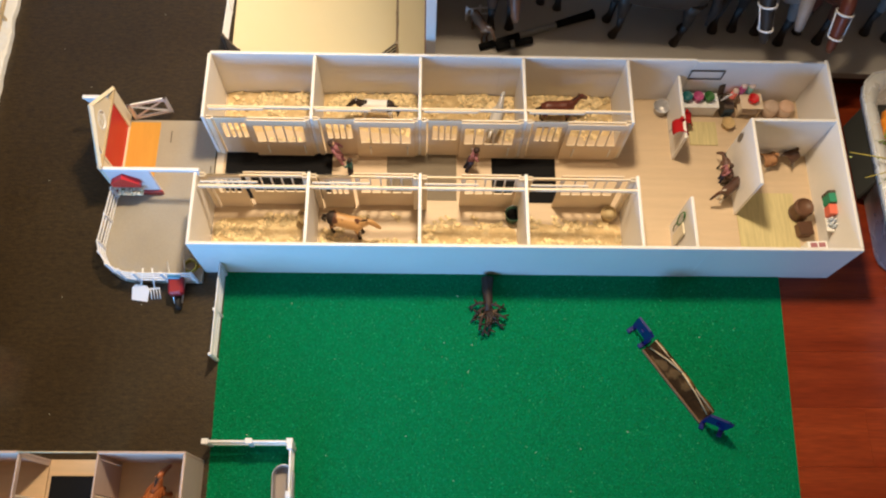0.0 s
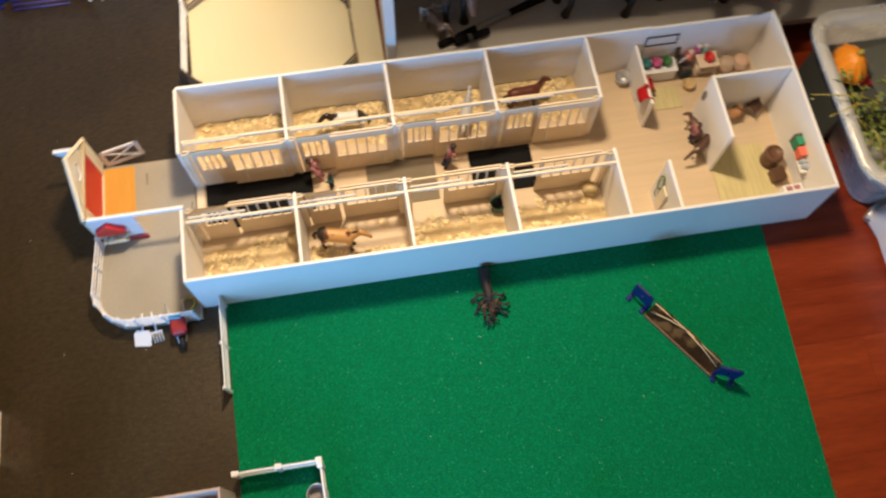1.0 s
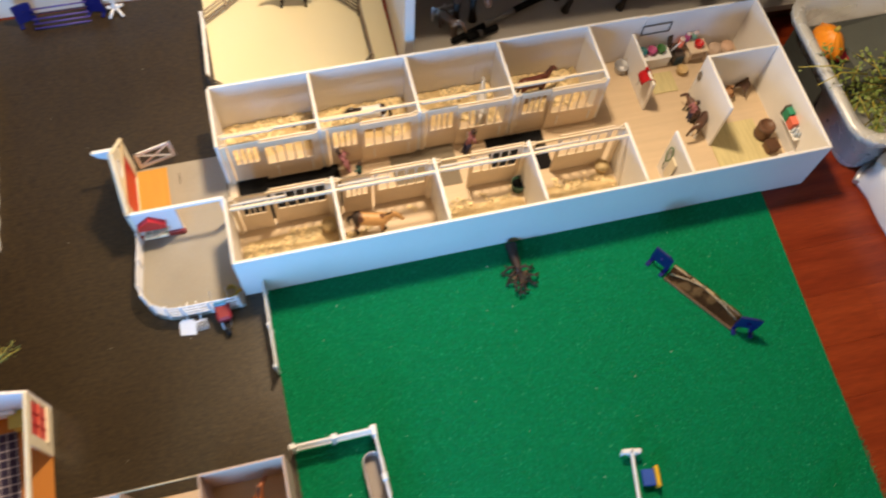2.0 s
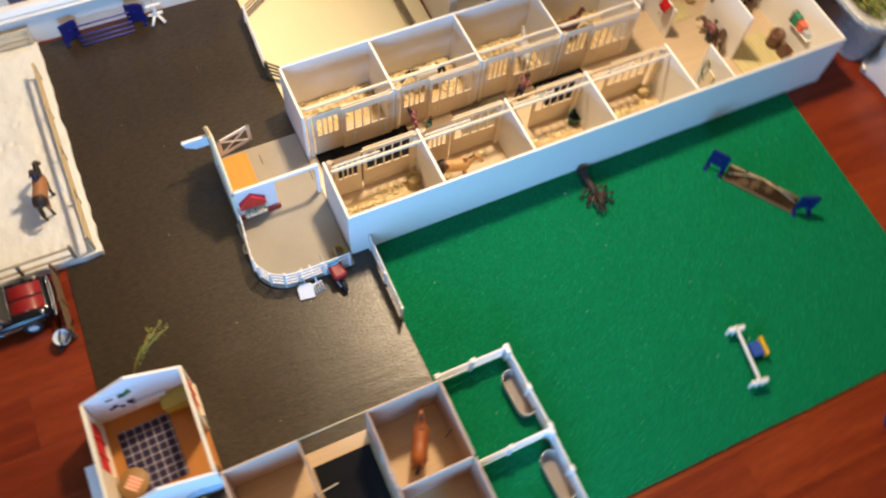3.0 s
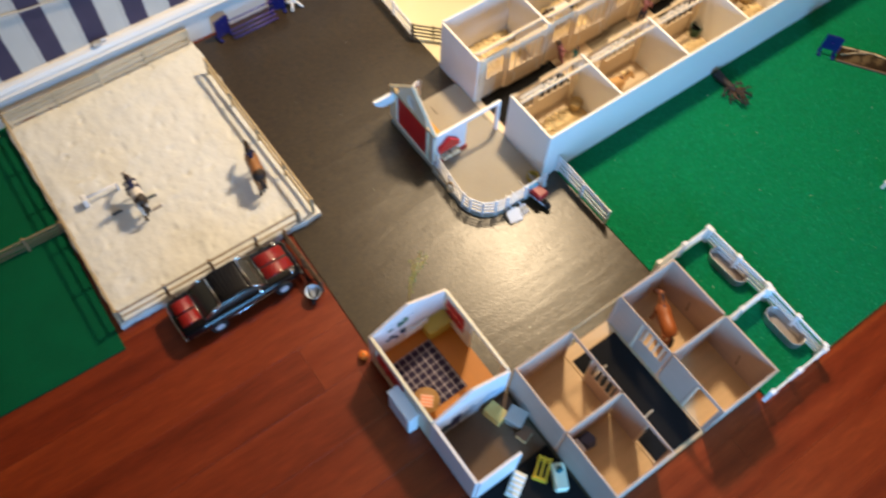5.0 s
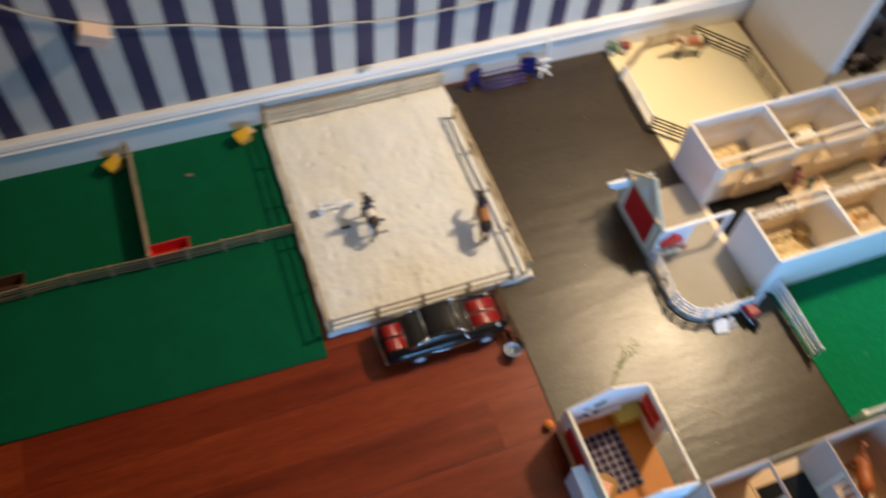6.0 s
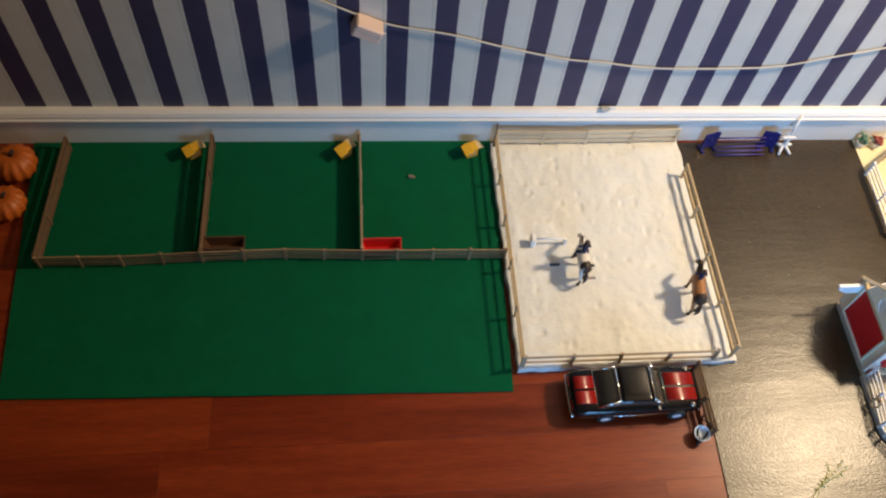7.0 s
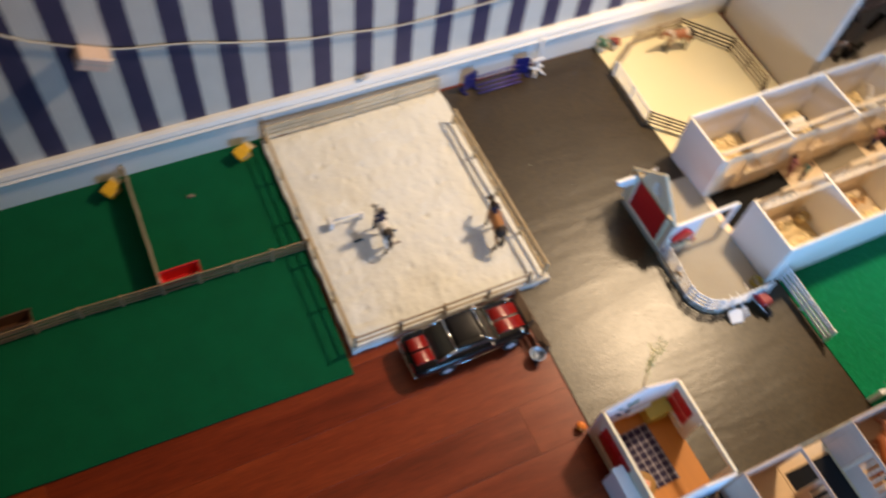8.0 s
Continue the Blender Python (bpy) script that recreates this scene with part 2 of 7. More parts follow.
def vinyl_material():
    """Brown leather-grained vinyl: fine pebbling, cloudy tone and slack ripples."""
    m = bpy.data.materials.new("brown_vinyl")
    m.use_nodes = True
    t = m.node_tree
    p = t.nodes["Principled BSDF"]
    co = t.nodes.new("ShaderNodeTexCoord").outputs["Object"]
    cloud = noise_node(t, co, 6.0, 4.0)
    streak = noise_node(t, co, 75.0, 3.0, (1, 2.6, 1))
    grain = noise_node(t, co, 420.0, 2.0)
    base = mix_node(t, cloud, (0.0235, 0.0145, 0.0053), (0.044, 0.0285, 0.0107))
    h = t.nodes.new("ShaderNodeHueSaturation")
    link(t, base, h.inputs["Color"])
    link(t, math_node(t, "MAXIMUM", math_node(t, "ADD", math_node(t, "ADD", math_node(t, "MULTIPLY", streak, 2.0), math_node(t, "MULTIPLY", grain, 1.6)), -0.80), 0.22), h.inputs["Value"])
    link(t, h.outputs[0], p.inputs["Base Color"])
    link(t, math_node(t, "ADD", math_node(t, "MULTIPLY", cloud, 0.14), 0.250), p.inputs["Roughness"])
    p.inputs["Specular IOR Level"].default_value = 0.58
    ripple = noise_node(t, co, 6.0, 3.0, (0.55, 2.4, 1))
    b1 = t.nodes.new("ShaderNodeBump")
    b1.inputs["Strength"].default_value, b1.inputs["Distance"].default_value = 0.15, 0.010
    link(t, ripple, b1.inputs["Height"])
    crease = t.nodes.new("ShaderNodeBump")
    crease.inputs["Strength"].default_value, crease.inputs["Distance"].default_value = 0.10, 0.0022
    link(t, noise_node(t, co, 46.0, 2.0, (0.45, 1.6, 1)), crease.inputs["Height"])
    link(t, b1.outputs[0], crease.inputs["Normal"])
    b2 = t.nodes.new("ShaderNodeBump")
    b2.inputs["Strength"].default_value, b2.inputs["Distance"].default_value = 0.34, 0.0010
    link(t, noise_node(t, co, 200.0, 1.0, (1, 2.0, 1)), b2.inputs["Height"])
    link(t, crease.outputs[0], b2.inputs["Normal"])
    link(t, b2.outputs[0], p.inputs["Normal"])
    return m


def stripe_material():
    """Wallpaper printed with navy stripes and a thin pencil line on pale grey."""
    m = bpy.data.materials.new("striped_wallpaper")
    m.use_nodes = True
    t = m.node_tree
    p = t.nodes["Principled BSDF"]
    co = t.nodes.new("ShaderNodeTexCoord").outputs["Object"]
    s = t.nodes.new("ShaderNodeSeparateXYZ")
    link(t, co, s.inputs[0])
    wob = math_node(t, "MULTIPLY", noise_node(t, co, 60.0), 0.03)
    u = math_node(t, "FRACT", math_node(t, "ADD", math_node(t, "DIVIDE", math_node(t, "ADD", s.outputs[0], 2.270 + 0.0932 * 80), 0.0932), wob))
    dark = math_node(t, "LESS_THAN", u, 0.455)
    near = math_node(t, "LESS_THAN", math_node(t, "ABSOLUTE", math_node(t, "SUBTRACT", u, 0.93)), 0.018)
    cloud = noise_node(t, co, 25.0, 4.0)
    pale = mix_node(t, cloud, (0.56, 0.555, 0.53), (0.66, 0.65, 0.62))
    pale = mix_node(t, math_node(t, "MULTIPLY", near, 0.22), pale, (0.22, 0.22, 0.24))
    navy = mix_node(t, cloud, (0.030, 0.026, 0.070), (0.055, 0.045, 0.105))
    link(t, mix_node(t, dark, pale, navy), p.inputs["Base Color"])
    p.inputs["Roughness"].default_value = 0.6
    b = t.nodes.new("ShaderNodeBump")
    b.inputs["Strength"].default_value, b.inputs["Distance"].default_value = 0.15, 0.001
    link(t, noise_node(t, co, 300.0), b.inputs["Height"])
    link(t, b.outputs[0], p.inputs["Normal"])
    return m


def plaid_material(name, ground, line, cell, width):
    """Woven checks: pale lines both ways on a dark ground, brighter where they cross."""
    m = bpy.data.materials.new(name)
    m.use_nodes = True
    t = m.node_tree
    p = t.nodes["Principled BSDF"]
    co = t.nodes.new("ShaderNodeTexCoord").outputs["Object"]
    s = t.nodes.new("ShaderNodeSeparateXYZ")
    link(t, co, s.inputs[0])
    parts = []
    for k in (0, 1):
        u = math_node(t, "FRACT", math_node(t, "ADD", math_node(t, "DIVIDE", s.outputs[k], cell), 50.25))
        parts.append(math_node(t, "LESS_THAN", u, width))
    both = math_node(t, "MULTIPLY", math_node(t, "ADD", parts[0], parts[1]), 0.5)
    colour = mix_node(t, both, ground, line)
    h = t.nodes.new("ShaderNodeHueSaturation")
    link(t, colour, h.inputs["Color"])
    link(t, math_node(t, "ADD", math_node(t, "MULTIPLY", noise_node(t, co, 400.0), 0.5), 0.75), h.inputs["Value"])
    link(t, h.outputs[0], p.inputs["Base Color"])
    p.inputs["Roughness"].default_value = 0.9
    return m


CHERRY = plank_material()
ROAD = vinyl_material()
STRIPES = stripe_material()
PLAID = plaid_material("plaid_weave", (0.020, 0.014, 0.045), (0.42, 0.38, 0.42), 0.0146, 0.20)
PINKCHECK = plaid_material("pink_check", (0.75, 0.55, 0.42), (0.80, 0.22, 0.12), 0.006, 0.5)


# ---- mesh helpers ----
def put(bm, tmp, m=None):
    """Copies a small bmesh into bm."""
    made = [bm.verts.new(m @ v.co if m else v.co) for v in tmp.verts]
    tmp.verts.index_update()
    for f in tmp.faces:
        g = bm.faces.new([made[v.index] for v in f.verts])
        g.material_index, g.smooth = f.material_index, f.smooth
    tmp.free()
    return bm


def box(a, b, bev=0.0006, bm=None, m=None):
    """A bevelled box from corner a to corner b."""
    tmp = bmesh.new()
    bmesh.ops.create_cube(tmp, size=1.0)
    for v in tmp.verts:
        v.co = Vector([a[k] + (v.co[k] + 0.5) * (b[k] - a[k]) for k in range(3)])
    least = min(abs(b[k] - a[k]) for k in range(3))
    if bev:
        bmesh.ops.bevel(tmp, geom=tmp.edges[:], offset=min(bev, 0.3 * least), segments=1, affect="EDGES")
    return put(bm or bmesh.new(), tmp, m)


def tube(pts, radii, n=8, bm=None, index=0, flat=1.0, smooth=True):
    """A round bar along pts with the given radii; flat squeezes it sideways."""
    bm = bm or bmesh.new()
    pts = [Vector(p) for p in pts]
    if not hasattr(radii, "__len__"):
        radii = [radii] * len(pts)
    rings = []
    side = None
    for k, p in enumerate(pts):
        d = (pts[min(k + 1, len(pts) - 1)] - pts[max(k - 1, 0)]).normalized()
        if side is None:
            side = d.cross(Vector((0, 0, 1)) if abs(d.z) < 0.95 else Vector((1, 0, 0))).normalized()
        side = (side - d * side.dot(d)).normalized()
        up = side.cross(d)
        rings.append([bm.verts.new(p + radii[k] * (math.cos(a) * side * flat + math.sin(a) * up)) for a in (2 * math.pi * j / n for j in range(n))])
    for r, s in zip(rings, rings[1:]):
        for j in range(n):
            f = bm.faces.new((r[j], r[(j + 1) % n], s[(j + 1) % n], s[j]))
            f.smooth, f.material_index = smooth, index
    for r in (rings[0][::-1], rings[-1]):
        f = bm.faces.new(r)
        f.material_index = index
    return bm


def lathe(profile, n=16, bm=None, at=(0, 0, 0), sx=1.0, sy=1.0, index=0, lumps=0, depth=0.0):
    """A turned form from (radius, height) pairs; lumps and depth make ribs."""
    bm = bm or bmesh.new()
    rings = []
    for r, z in profile:
        if r <= 0:
            rings.append([bm.verts.new((at[0], at[1], at[2] + z))])
        else:
            ring = []
            for j in range(n):
                a = 2 * math.pi * j / n
                q = r * (1 - depth * (0.5 + 0.5 * math.cos(lumps * a))) if lumps else r
                ring.append(bm.verts.new((at[0] + sx * q * math.cos(a), at[1] + sy * q * math.sin(a), at[2] + z)))
            rings.append(ring)
    for r, s in zip(rings, rings[1:]):
        for j in range(n):
            k = (j + 1) % n
            if len(r) == 1 and len(s) == 1:
                continue
            if len(r) == 1:
                f = bm.faces.new((r[0], s[k], s[j]))
            elif len(s) == 1:
                f = bm.faces.new((r[j], r[k], s[0]))
            else:
                f = bm.faces.new((r[j], r[k], s[k], s[j]))
            f.smooth, f.material_index = True, index
    return bm


def slab(poly, z0, z1, bm=None, axis="z", holes=()):
    """A flat board: poly of 2D points, thick from z0 to z1 along the axis."""
    bm = bm or bmesh.new()

    def place(u, v, w):
        return {"z": (u, v, w), "y": (u, w, v), "x": (w, u, v)}[axis]

    low = [bm.verts.new(place(u, v, z0)) for u, v in poly]
    top = [bm.verts.new(place(u, v, z1)) for u, v in poly]
    bm.faces.new(low[::-1])
    bm.faces.new(top)
    for j in range(len(poly)):
        k = (j + 1) % len(poly)
        bm.faces.new((low[j], low[k], top[k], top[j]))
    bmesh.ops.recalc_face_normals(bm, faces=bm.faces[:])
    return bm


def mesh_of(name, bm, mats):
    bmesh.ops.recalc_face_normals(bm, faces=bm.faces[:])
    me = bpy.data.meshes.new(name)
    bm.to_mesh(me)
    bm.free()
    for m in mats if isinstance(mats, (list, tuple)) else [mats]:
        me.materials.append(m)
    return me


def part(name, bm, mats, parent, label=""):
    ob = new(name, mesh_of(name, bm, mats))
    ob.parent = parent
    return tagged(ob, label)


def thing(name, m, label, category, group="", kind=""):
    ob = new(name)
    ob.empty_display_size = 0.02
    ob.matrix_basis = m
    return tagged(ob, label, category, group, kind)


def solid(name, bm, mats, m, label, category, group="", kind=""):
    """A thing that is one mesh."""
    ob = new(name, mesh_of(name, bm, mats))
    ob.matrix_basis = m
    return tagged(ob, label, category, group, kind)


def structure(name, bm, mats, label, category, parent=None):
    ob = new(name, mesh_of(name, bm, mats))
    if parent:
        ob.parent = parent
    return tagged(ob, label, category, "", "structure")


rng = random.Random(7)

# ---- room ----
WALL_Y = 1.212
WALL_TURN = pose(-0.85, WALL_Y, 0, 0, 0, -0.83) @ pose(0.85, -WALL_Y, 0)
floor = structure("floor", box((-3.6, -1.3, -0.06), (2.6, WALL_Y + 0.15, -0.014), 0), DARKWOOD, "dark subfloor under red cherry floor boards", "floor")
wall_north = structure("wall_north", box((-3.6, WALL_Y, -0.02), (2.6, WALL_Y + 0.15, 2.45), 0), STRIPES, "wall papered in navy and pale grey stripes", "wall")
wall_north.matrix_basis = WALL_TURN
wall_west = structure("wall_west", box((-3.75, -1.3, -0.02), (-3.6, WALL_Y + 0.15, 2.45), 0), PLASTER, "plain painted room wall", "wall")
wall_east = structure("wall_east", box((2.6, -1.3, -0.02), (2.75, WALL_Y + 0.15, 2.45), 0), PLASTER, "plain painted room wall", "wall")
bm = bmesh.new()
for a, b in (((-3.75, 0.0), (-1.44, 2.45)), ((-0.52, 0.0), (2.75, 2.45)), ((-1.44, 0.0), (-0.52, 0.12)), ((-1.44, 0.90), (-0.52, 2.45))):
    box((a[0], -1.45, a[1] - 0.02), (b[0], -1.30, b[1]), 0, bm)
wall_south = structure("wall_south", bm, PLASTER, "plain painted room wall with a window opening", "wall")
ceiling = structure("ceiling", box((-3.75, -1.45, 2.45), (2.75, WALL_Y + 0.15, 2.55), 0), CEIL, "plain white ceiling", "ceiling")

# baseboard with a stepped cap moulding
prof = [(0.0, 0.0), (-0.014, 0.0), (-0.014, 0.072), (-0.020, 0.074), (-0.022, 0.082), (-0.017, 0.086), (-0.019, 0.091), (-0.015, 0.100), (-0.009, 0.105), (0.0, 0.105)]
baseboard = structure("baseboard", slab([(WALL_Y - 0.001 + a, b) for a, b in prof], -3.6, 2.6, axis="x"), PAINT, "white painted baseboard with a moulded cap", "baseboard")
baseboard.matrix_basis = WALL_TURN

# ground sheets
def sheet(name, poly, z0, z1, m, label, wave=0.0):
    bm = bmesh.new()
    pts = []
    for (x0, y0), (x1, y1) in zip(poly, poly[1:] + poly[:1]):
        n = max(1, int(math.hypot(x1 - x0, y1 - y0) / 0.03))
        for k in range(n):
            x, y = x0 + (x1 - x0) * k / n, y0 + (y1 - y0) * k / n
            q = wave * noise.noise(Vector((x * 9, y * 9, 3)))
            pts.append((x + q, y + q))
    return structure(name, slab(pts, z0, z1, bm), m, label, "mat")


sheet("road_mat", [(-0.946, -0.139), (-0.376, -0.139), (-0.374, 0.5), (-0.374, 1.190), (-0.915, 1.190), (-0.932, 0.47)], -0.002, 0.0008, ROAD, "dark brown leather-grained vinyl sheet lying on the boards")
sheet("turf_mat", [(-0.388, -0.157), (0.572, -0.157), (0.600, 0.475), (-0.392, 0.475)], -0.002, 0.0035, TURF, "bright green artificial turf mat with a frayed edge", 0.0012)
sheet("paddock_mat", [(-2.250, 0.630), (-1.305, 0.602), (-1.285, 1.203), (-2.285, 1.219)], -0.002, 0.0025, TURF_DIM, "green felt-like turf mat, coloured darker for dim light, in front of the striped wall", 0.0012)
sheet("pen_sheet", [(-0.424, 0.80), (-0.044, 0.80), (-0.044, 1.188), (-0.426, 1.188)], 0.0012, 0.003, PEN, "smooth cream card sheet lying on the vinyl")

# arena pad: uneven white batting
bm = bmesh.new()
ax0, ax1, ay0, ay1, nx, ny = -1.292, -0.857, 0.640, 1.188, 90, 112
grid = []
for i in range(nx + 1):
    col = []
    for j in range(ny + 1):
        u, v = i / nx, j / ny
        x, y = ax0 + (ax1 - ax0) * u, ay0 + (ay1 - ay0) * v
        edge = min(u, 1 - u, v * 1.25, (1 - v) * 1.25)
        w = 0.004 * noise.noise(Vector((x * 30, y * 30, 0)))
        if edge < 1e-6:
            x += w
            y += w
        z = 0.013 + 0.0035 * min(1, edge * 14) + 0.0022 * noise.noise(Vector((x * 22, y * 22, 1))) + 0.0014 * noise.noise(Vector((x * 55, y * 40, 2))) - 0.016 * max(0, noise.noise(Vector((x * 75, y * 75, 5))) - 0.40) + 0.010 * max(0, noise.noise(Vector((x * 90, y * 90, 8))) - 0.45)
        col.append(bm.verts.new((x, y, z)))
    grid.append(col)
for i in range(nx):
    for j in range(ny):
        f = bm.faces.new((grid[i][j], grid[i + 1][j], grid[i + 1][j + 1], grid[i][j + 1]))
        f.smooth = True
rim = [grid[i][0] for i in range(nx)] + [grid[nx][j] for j in range(ny)] + [grid[i][ny] for i in range(nx, 0, -1)] + [grid[0][j] for j in range(ny, 0, -1)]
low = [bm.verts.new((v.co.x, v.co.y, -0.001)) for v in rim]
for k in range(len(rim)):
    n = (k + 1) % len(rim)
    bm.faces.new((rim[n], rim[k], low[k], low[n]))
structure("arena_pad", bm, SAND, "thick white batting pad with small dents", "mat")

# bookcase behind the barn
bc = thing("bookcase", pose(-0.042, 0.862, 0, 0, 0, -1.6), "low bookcase with beige sides and a grey bottom shelf", "bookcase")
W, D = 1.42, 0.330
part("side_panel", box((0, 0.002, 0), (0.018, D - 0.02, 0.98), 0.001), PANEL_BEIGE, bc, "beige laminate side panel")
part("edge_strip", box((0, -0.001, 0), (0.018, 0.002, 0.98), 0.0005), PANEL_EDGE, bc, "white edge band")
part("side_panel", box((W - 0.018, 0, 0), (W, D - 0.02, 0.98), 0.001), PANEL_BEIGE, bc)
part("shelf", box((0.018, 0.0, 0.062), (W - 0.018, D - 0.03, 0.080), 0.001), SHELFGREY, bc, "grey bottom shelf")
part("plinth", box((0.018, 0.03, 0.0), (W - 0.018, 0.045, 0.062), 0.001), DARKWOOD, bc, "dark plinth")
# upper shelf and top are out of view, set to shade shelf and barn
part("shelf", box((0.018, 0.02, 0.44), (W - 0.018, D - 0.03, 0.458), 0.001), SHELFGREY, bc)
part("top", box((-0.004, -0.004, 0.98), (W + 0.004, D - 0.02, 1.0), 0.001), PANEL_EDGE, bc)
part("back_panel", box((0.018, D - 0.03, 0.0), (W - 0.018, D - 0.024, 0.98), 0.0005), SHELFGREY, bc)

# wall cable with a small adapter box
cab = thing("wall_cable", WALL_TURN @ pose(0, WALL_Y - 0.006, 0), "thin white cable hanging in a slack curve on the wallpaper", "cable")
pts = []
knots = [(-2.30, 0.84), (-1.90, 0.60), (-1.685, 0.432), (-1.624, 0.393), (-1.522, 0.347), (-1.40, 0.321), (-1.284, 0.286), (-1.164, 0.256), (-1.08, 0.246), (-0.979, 0.231), (-0.858, 0.229), (-0.737, 0.233), (-0.679, 0.242), (-0.57, 0.273), (-0.497, 0.293), (-0.30, 0.37), (0.1, 0.60)]
for (xa, za), (xb, zb), (xc, zc), (xd, zd) in zip([knots[0]] + knots, knots, knots[1:], knots[2:] + [knots[-1]]):
    for k in range(6):
        s = k / 6
        f = lambda p0, p1, p2, p3: 0.5 * (2 * p1 + (p2 - p0) * s + (2 * p0 - 5 * p1 + 4 * p2 - p3) * s * s + (3 * p1 - p0 - 3 * p2 + p3) * s ** 3)
        pts.append((f(xa, xb, xc, xd), 0.0, f(za, zb, zc, zd)))
part("cord", tube(pts, 0.0021, 6), CABLE, cab)
adapter = thing("adapter_box", WALL_TURN @ pose(-1.562, WALL_Y - 0.02, 0.352, 0, 26, 0), "small pale pink plastic adapter box on the wall cable", "adapter")
part("casing", box((-0.028, -0.018, -0.018), (0.028, 0.018, 0.014), 0.003), mat("pale_pink_plastic", (0.72, 0.55, 0.48), 0.45, var=0.06), adapter)
part("seam", box((-0.0282, -0.0182, -0.001), (0.0282, 0.0182, 0.001), 0.0002), CABLE, adapter)
part("plug_pin", tube([(0.028, 0, 0), (0.037, 0, 0)], 0.003, 8), CABLE, adapter)
clip = thing("cable_clip", WALL_TURN @ pose(-1.045, WALL_Y - 0.012, 0.105), "small grey clip lying on the baseboard cap", "clip")
part("jaw", box((-0.012, -0.006, 0), (0.008, 0.006, 0.008), 0.002), CABLE, clip)
part("tongue", box((0.008, -0.002, 0.004), (0.022, 0.002, 0.010), 0.001), WHITE, clip)


# short fibres on the turf mats
def fibres(name, x0, x1, y0, y1, z, count, length, width, m, label, seed):
    r = np.random.default_rng(seed)
    base = np.stack([r.uniform(x0, x1, count), r.uniform(y0, y1, count), np.full(count, z)], 1)
    a, lean = r.uniform(0, 2 * np.pi, count), r.uniform(0.3, 1.0, count)
    d = np.stack([np.cos(a), np.sin(a), 0 * a], 1)
    side = np.stack([-np.sin(a), np.cos(a), 0 * a], 1)
    size = length * r.uniform(0.5, 1.2, count)[:, None]
    tip = base + size * (lean[:, None] * d + np.array([0, 0, 1]) * (1.05 - lean[:, None]))
    w = width * r.uniform(0.6, 1.2, count)[:, None]
    verts = np.stack([base - w * side, base + w * side, tip], 1).reshape(-1, 3)
    me = bpy.data.meshes.new(name)
    me.vertices.add(len(verts))
    me.vertices.foreach_set("co", verts.ravel())
    me.loops.add(3 * count)
    me.loops.foreach_set("vertex_index", np.arange(3 * count))
    me.polygons.add(count)
    me.polygons.foreach_set("loop_start", np.arange(0, 3 * count, 3))
    me.update()
    me.materials.append(m)
    return tagged(new(name, me), label, "turf fibres", "", "stuff")


fibres("turf_fibres", -0.390, 0.582, -0.157, 0.452, 0.0032, 90000, 0.0046, 0.0010, FIBRE, "short bright green plastic turf fibres", 3)
# scattered paler blades, glints put into the colour
fibres("turf_glints", -0.388, 0.578, -0.155, 0.450, 0.0036, 2000, 0.0044, 0.0005, GLINT, "turf blades coloured paler to imitate glints", 6)
fibres("felt_fibres", -2.255, -1.298, 0.622, 1.196, 0.0022, 40000, 0.0024, 0.0005, FIBRE_DIM, "short green turf fibres coloured darker for dim light", 4)

# ---- barn ----
BX, BY, BH, T = -0.430, 0.457, 0.140, 0.0055
BLEN, BDEP = 1.120, 0.370
barn = thing("model_barn", pose(BX, BY, 0), "long white foam-board model barn without a roof, open from above", "model barn")
part("barn_floor", box((0.003, 0.003, 0.0036), (BLEN - 0.003, BDEP - 0.003, 0.0056), 0), BARN_FLOOR, barn, "tan wood-print floor")


def board(name, a, b, label=""):
    return part(name, box(a, b, 0.0008), FOAM, barn, label)


board("wall", (0, 0, 0), (0.865, T, BH), "white front wall board")
board("wall", (0.865, 0.0006, 0), (BLEN, T + 0.0006, BH - 0.0018))
board("wall", (0.004, BDEP - T, 0), (0.525, BDEP, BH + 0.001))
board("wall", (0.525, BDEP - T + 0.0007, 0), (0.880, BDEP + 0.0007, BH - 0.001))
board("wall", (0.880, BDEP - T, 0), (BLEN - T, BDEP, BH - 0.003))
board("wall", (BLEN - T, T, 0), (BLEN, BDEP + 0.002, BH - 0.001))
board("wall", (0, T, 0), (T, 0.130, BH))
board("wall", (0, 0.236, 0), (T, BDEP - 0.004, BH))
BACK_X, FRONT_X = (0.190, 0.379, 0.564, 0.753), (0.193, 0.381, 0.561, 0.752)
for x in BACK_X:
    board("divider", (x - T / 2, 0.236, 0.005), (x + T / 2, BDEP - T, BH - 0.001))
for x in FRONT_X:
    board("divider", (x - T / 2, T, 0.005), (x + T / 2, 0.134, BH - 0.001))
board("partition", (0.857, 0.234, 0.005), (0.8625, BDEP - T, 0.092), "low white partition with a saddle rack")
board("partition", (0.9625, 0.122, 0.005), (0.968, 0.250, BH - 0.001), "white tack room partition")
board("partition", (0.968, 0.2445, 0.005), (BLEN - T, 0.250, BH - 0.002))
board("partition", (0.840, T, 0.005), (0.8455, 0.098, BH - 0.004), "short white partition with hooks")
# black wall frame drawn in thin strips, a window outline on the back wall
wf = part("window_outline", box((0.877, BDEP - T - 0.0022, 0.108), (0.941, BDEP - T - 0.0008, 0.112), 0.0004), FENCE_DARK, barn, "thin black window outline")
for a, b in (((0.877, 0.084), (0.8795, 0.112)), ((0.9385, 0.084), (0.941, 0.112)), ((0.877, 0.082), (0.941, 0.0845))):
    part("strip", box((a[0], BDEP - T - 0.0023, a[1]), (b[0], BDEP - T - 0.0009, b[1]), 0.0003), FENCE_DARK, wf)


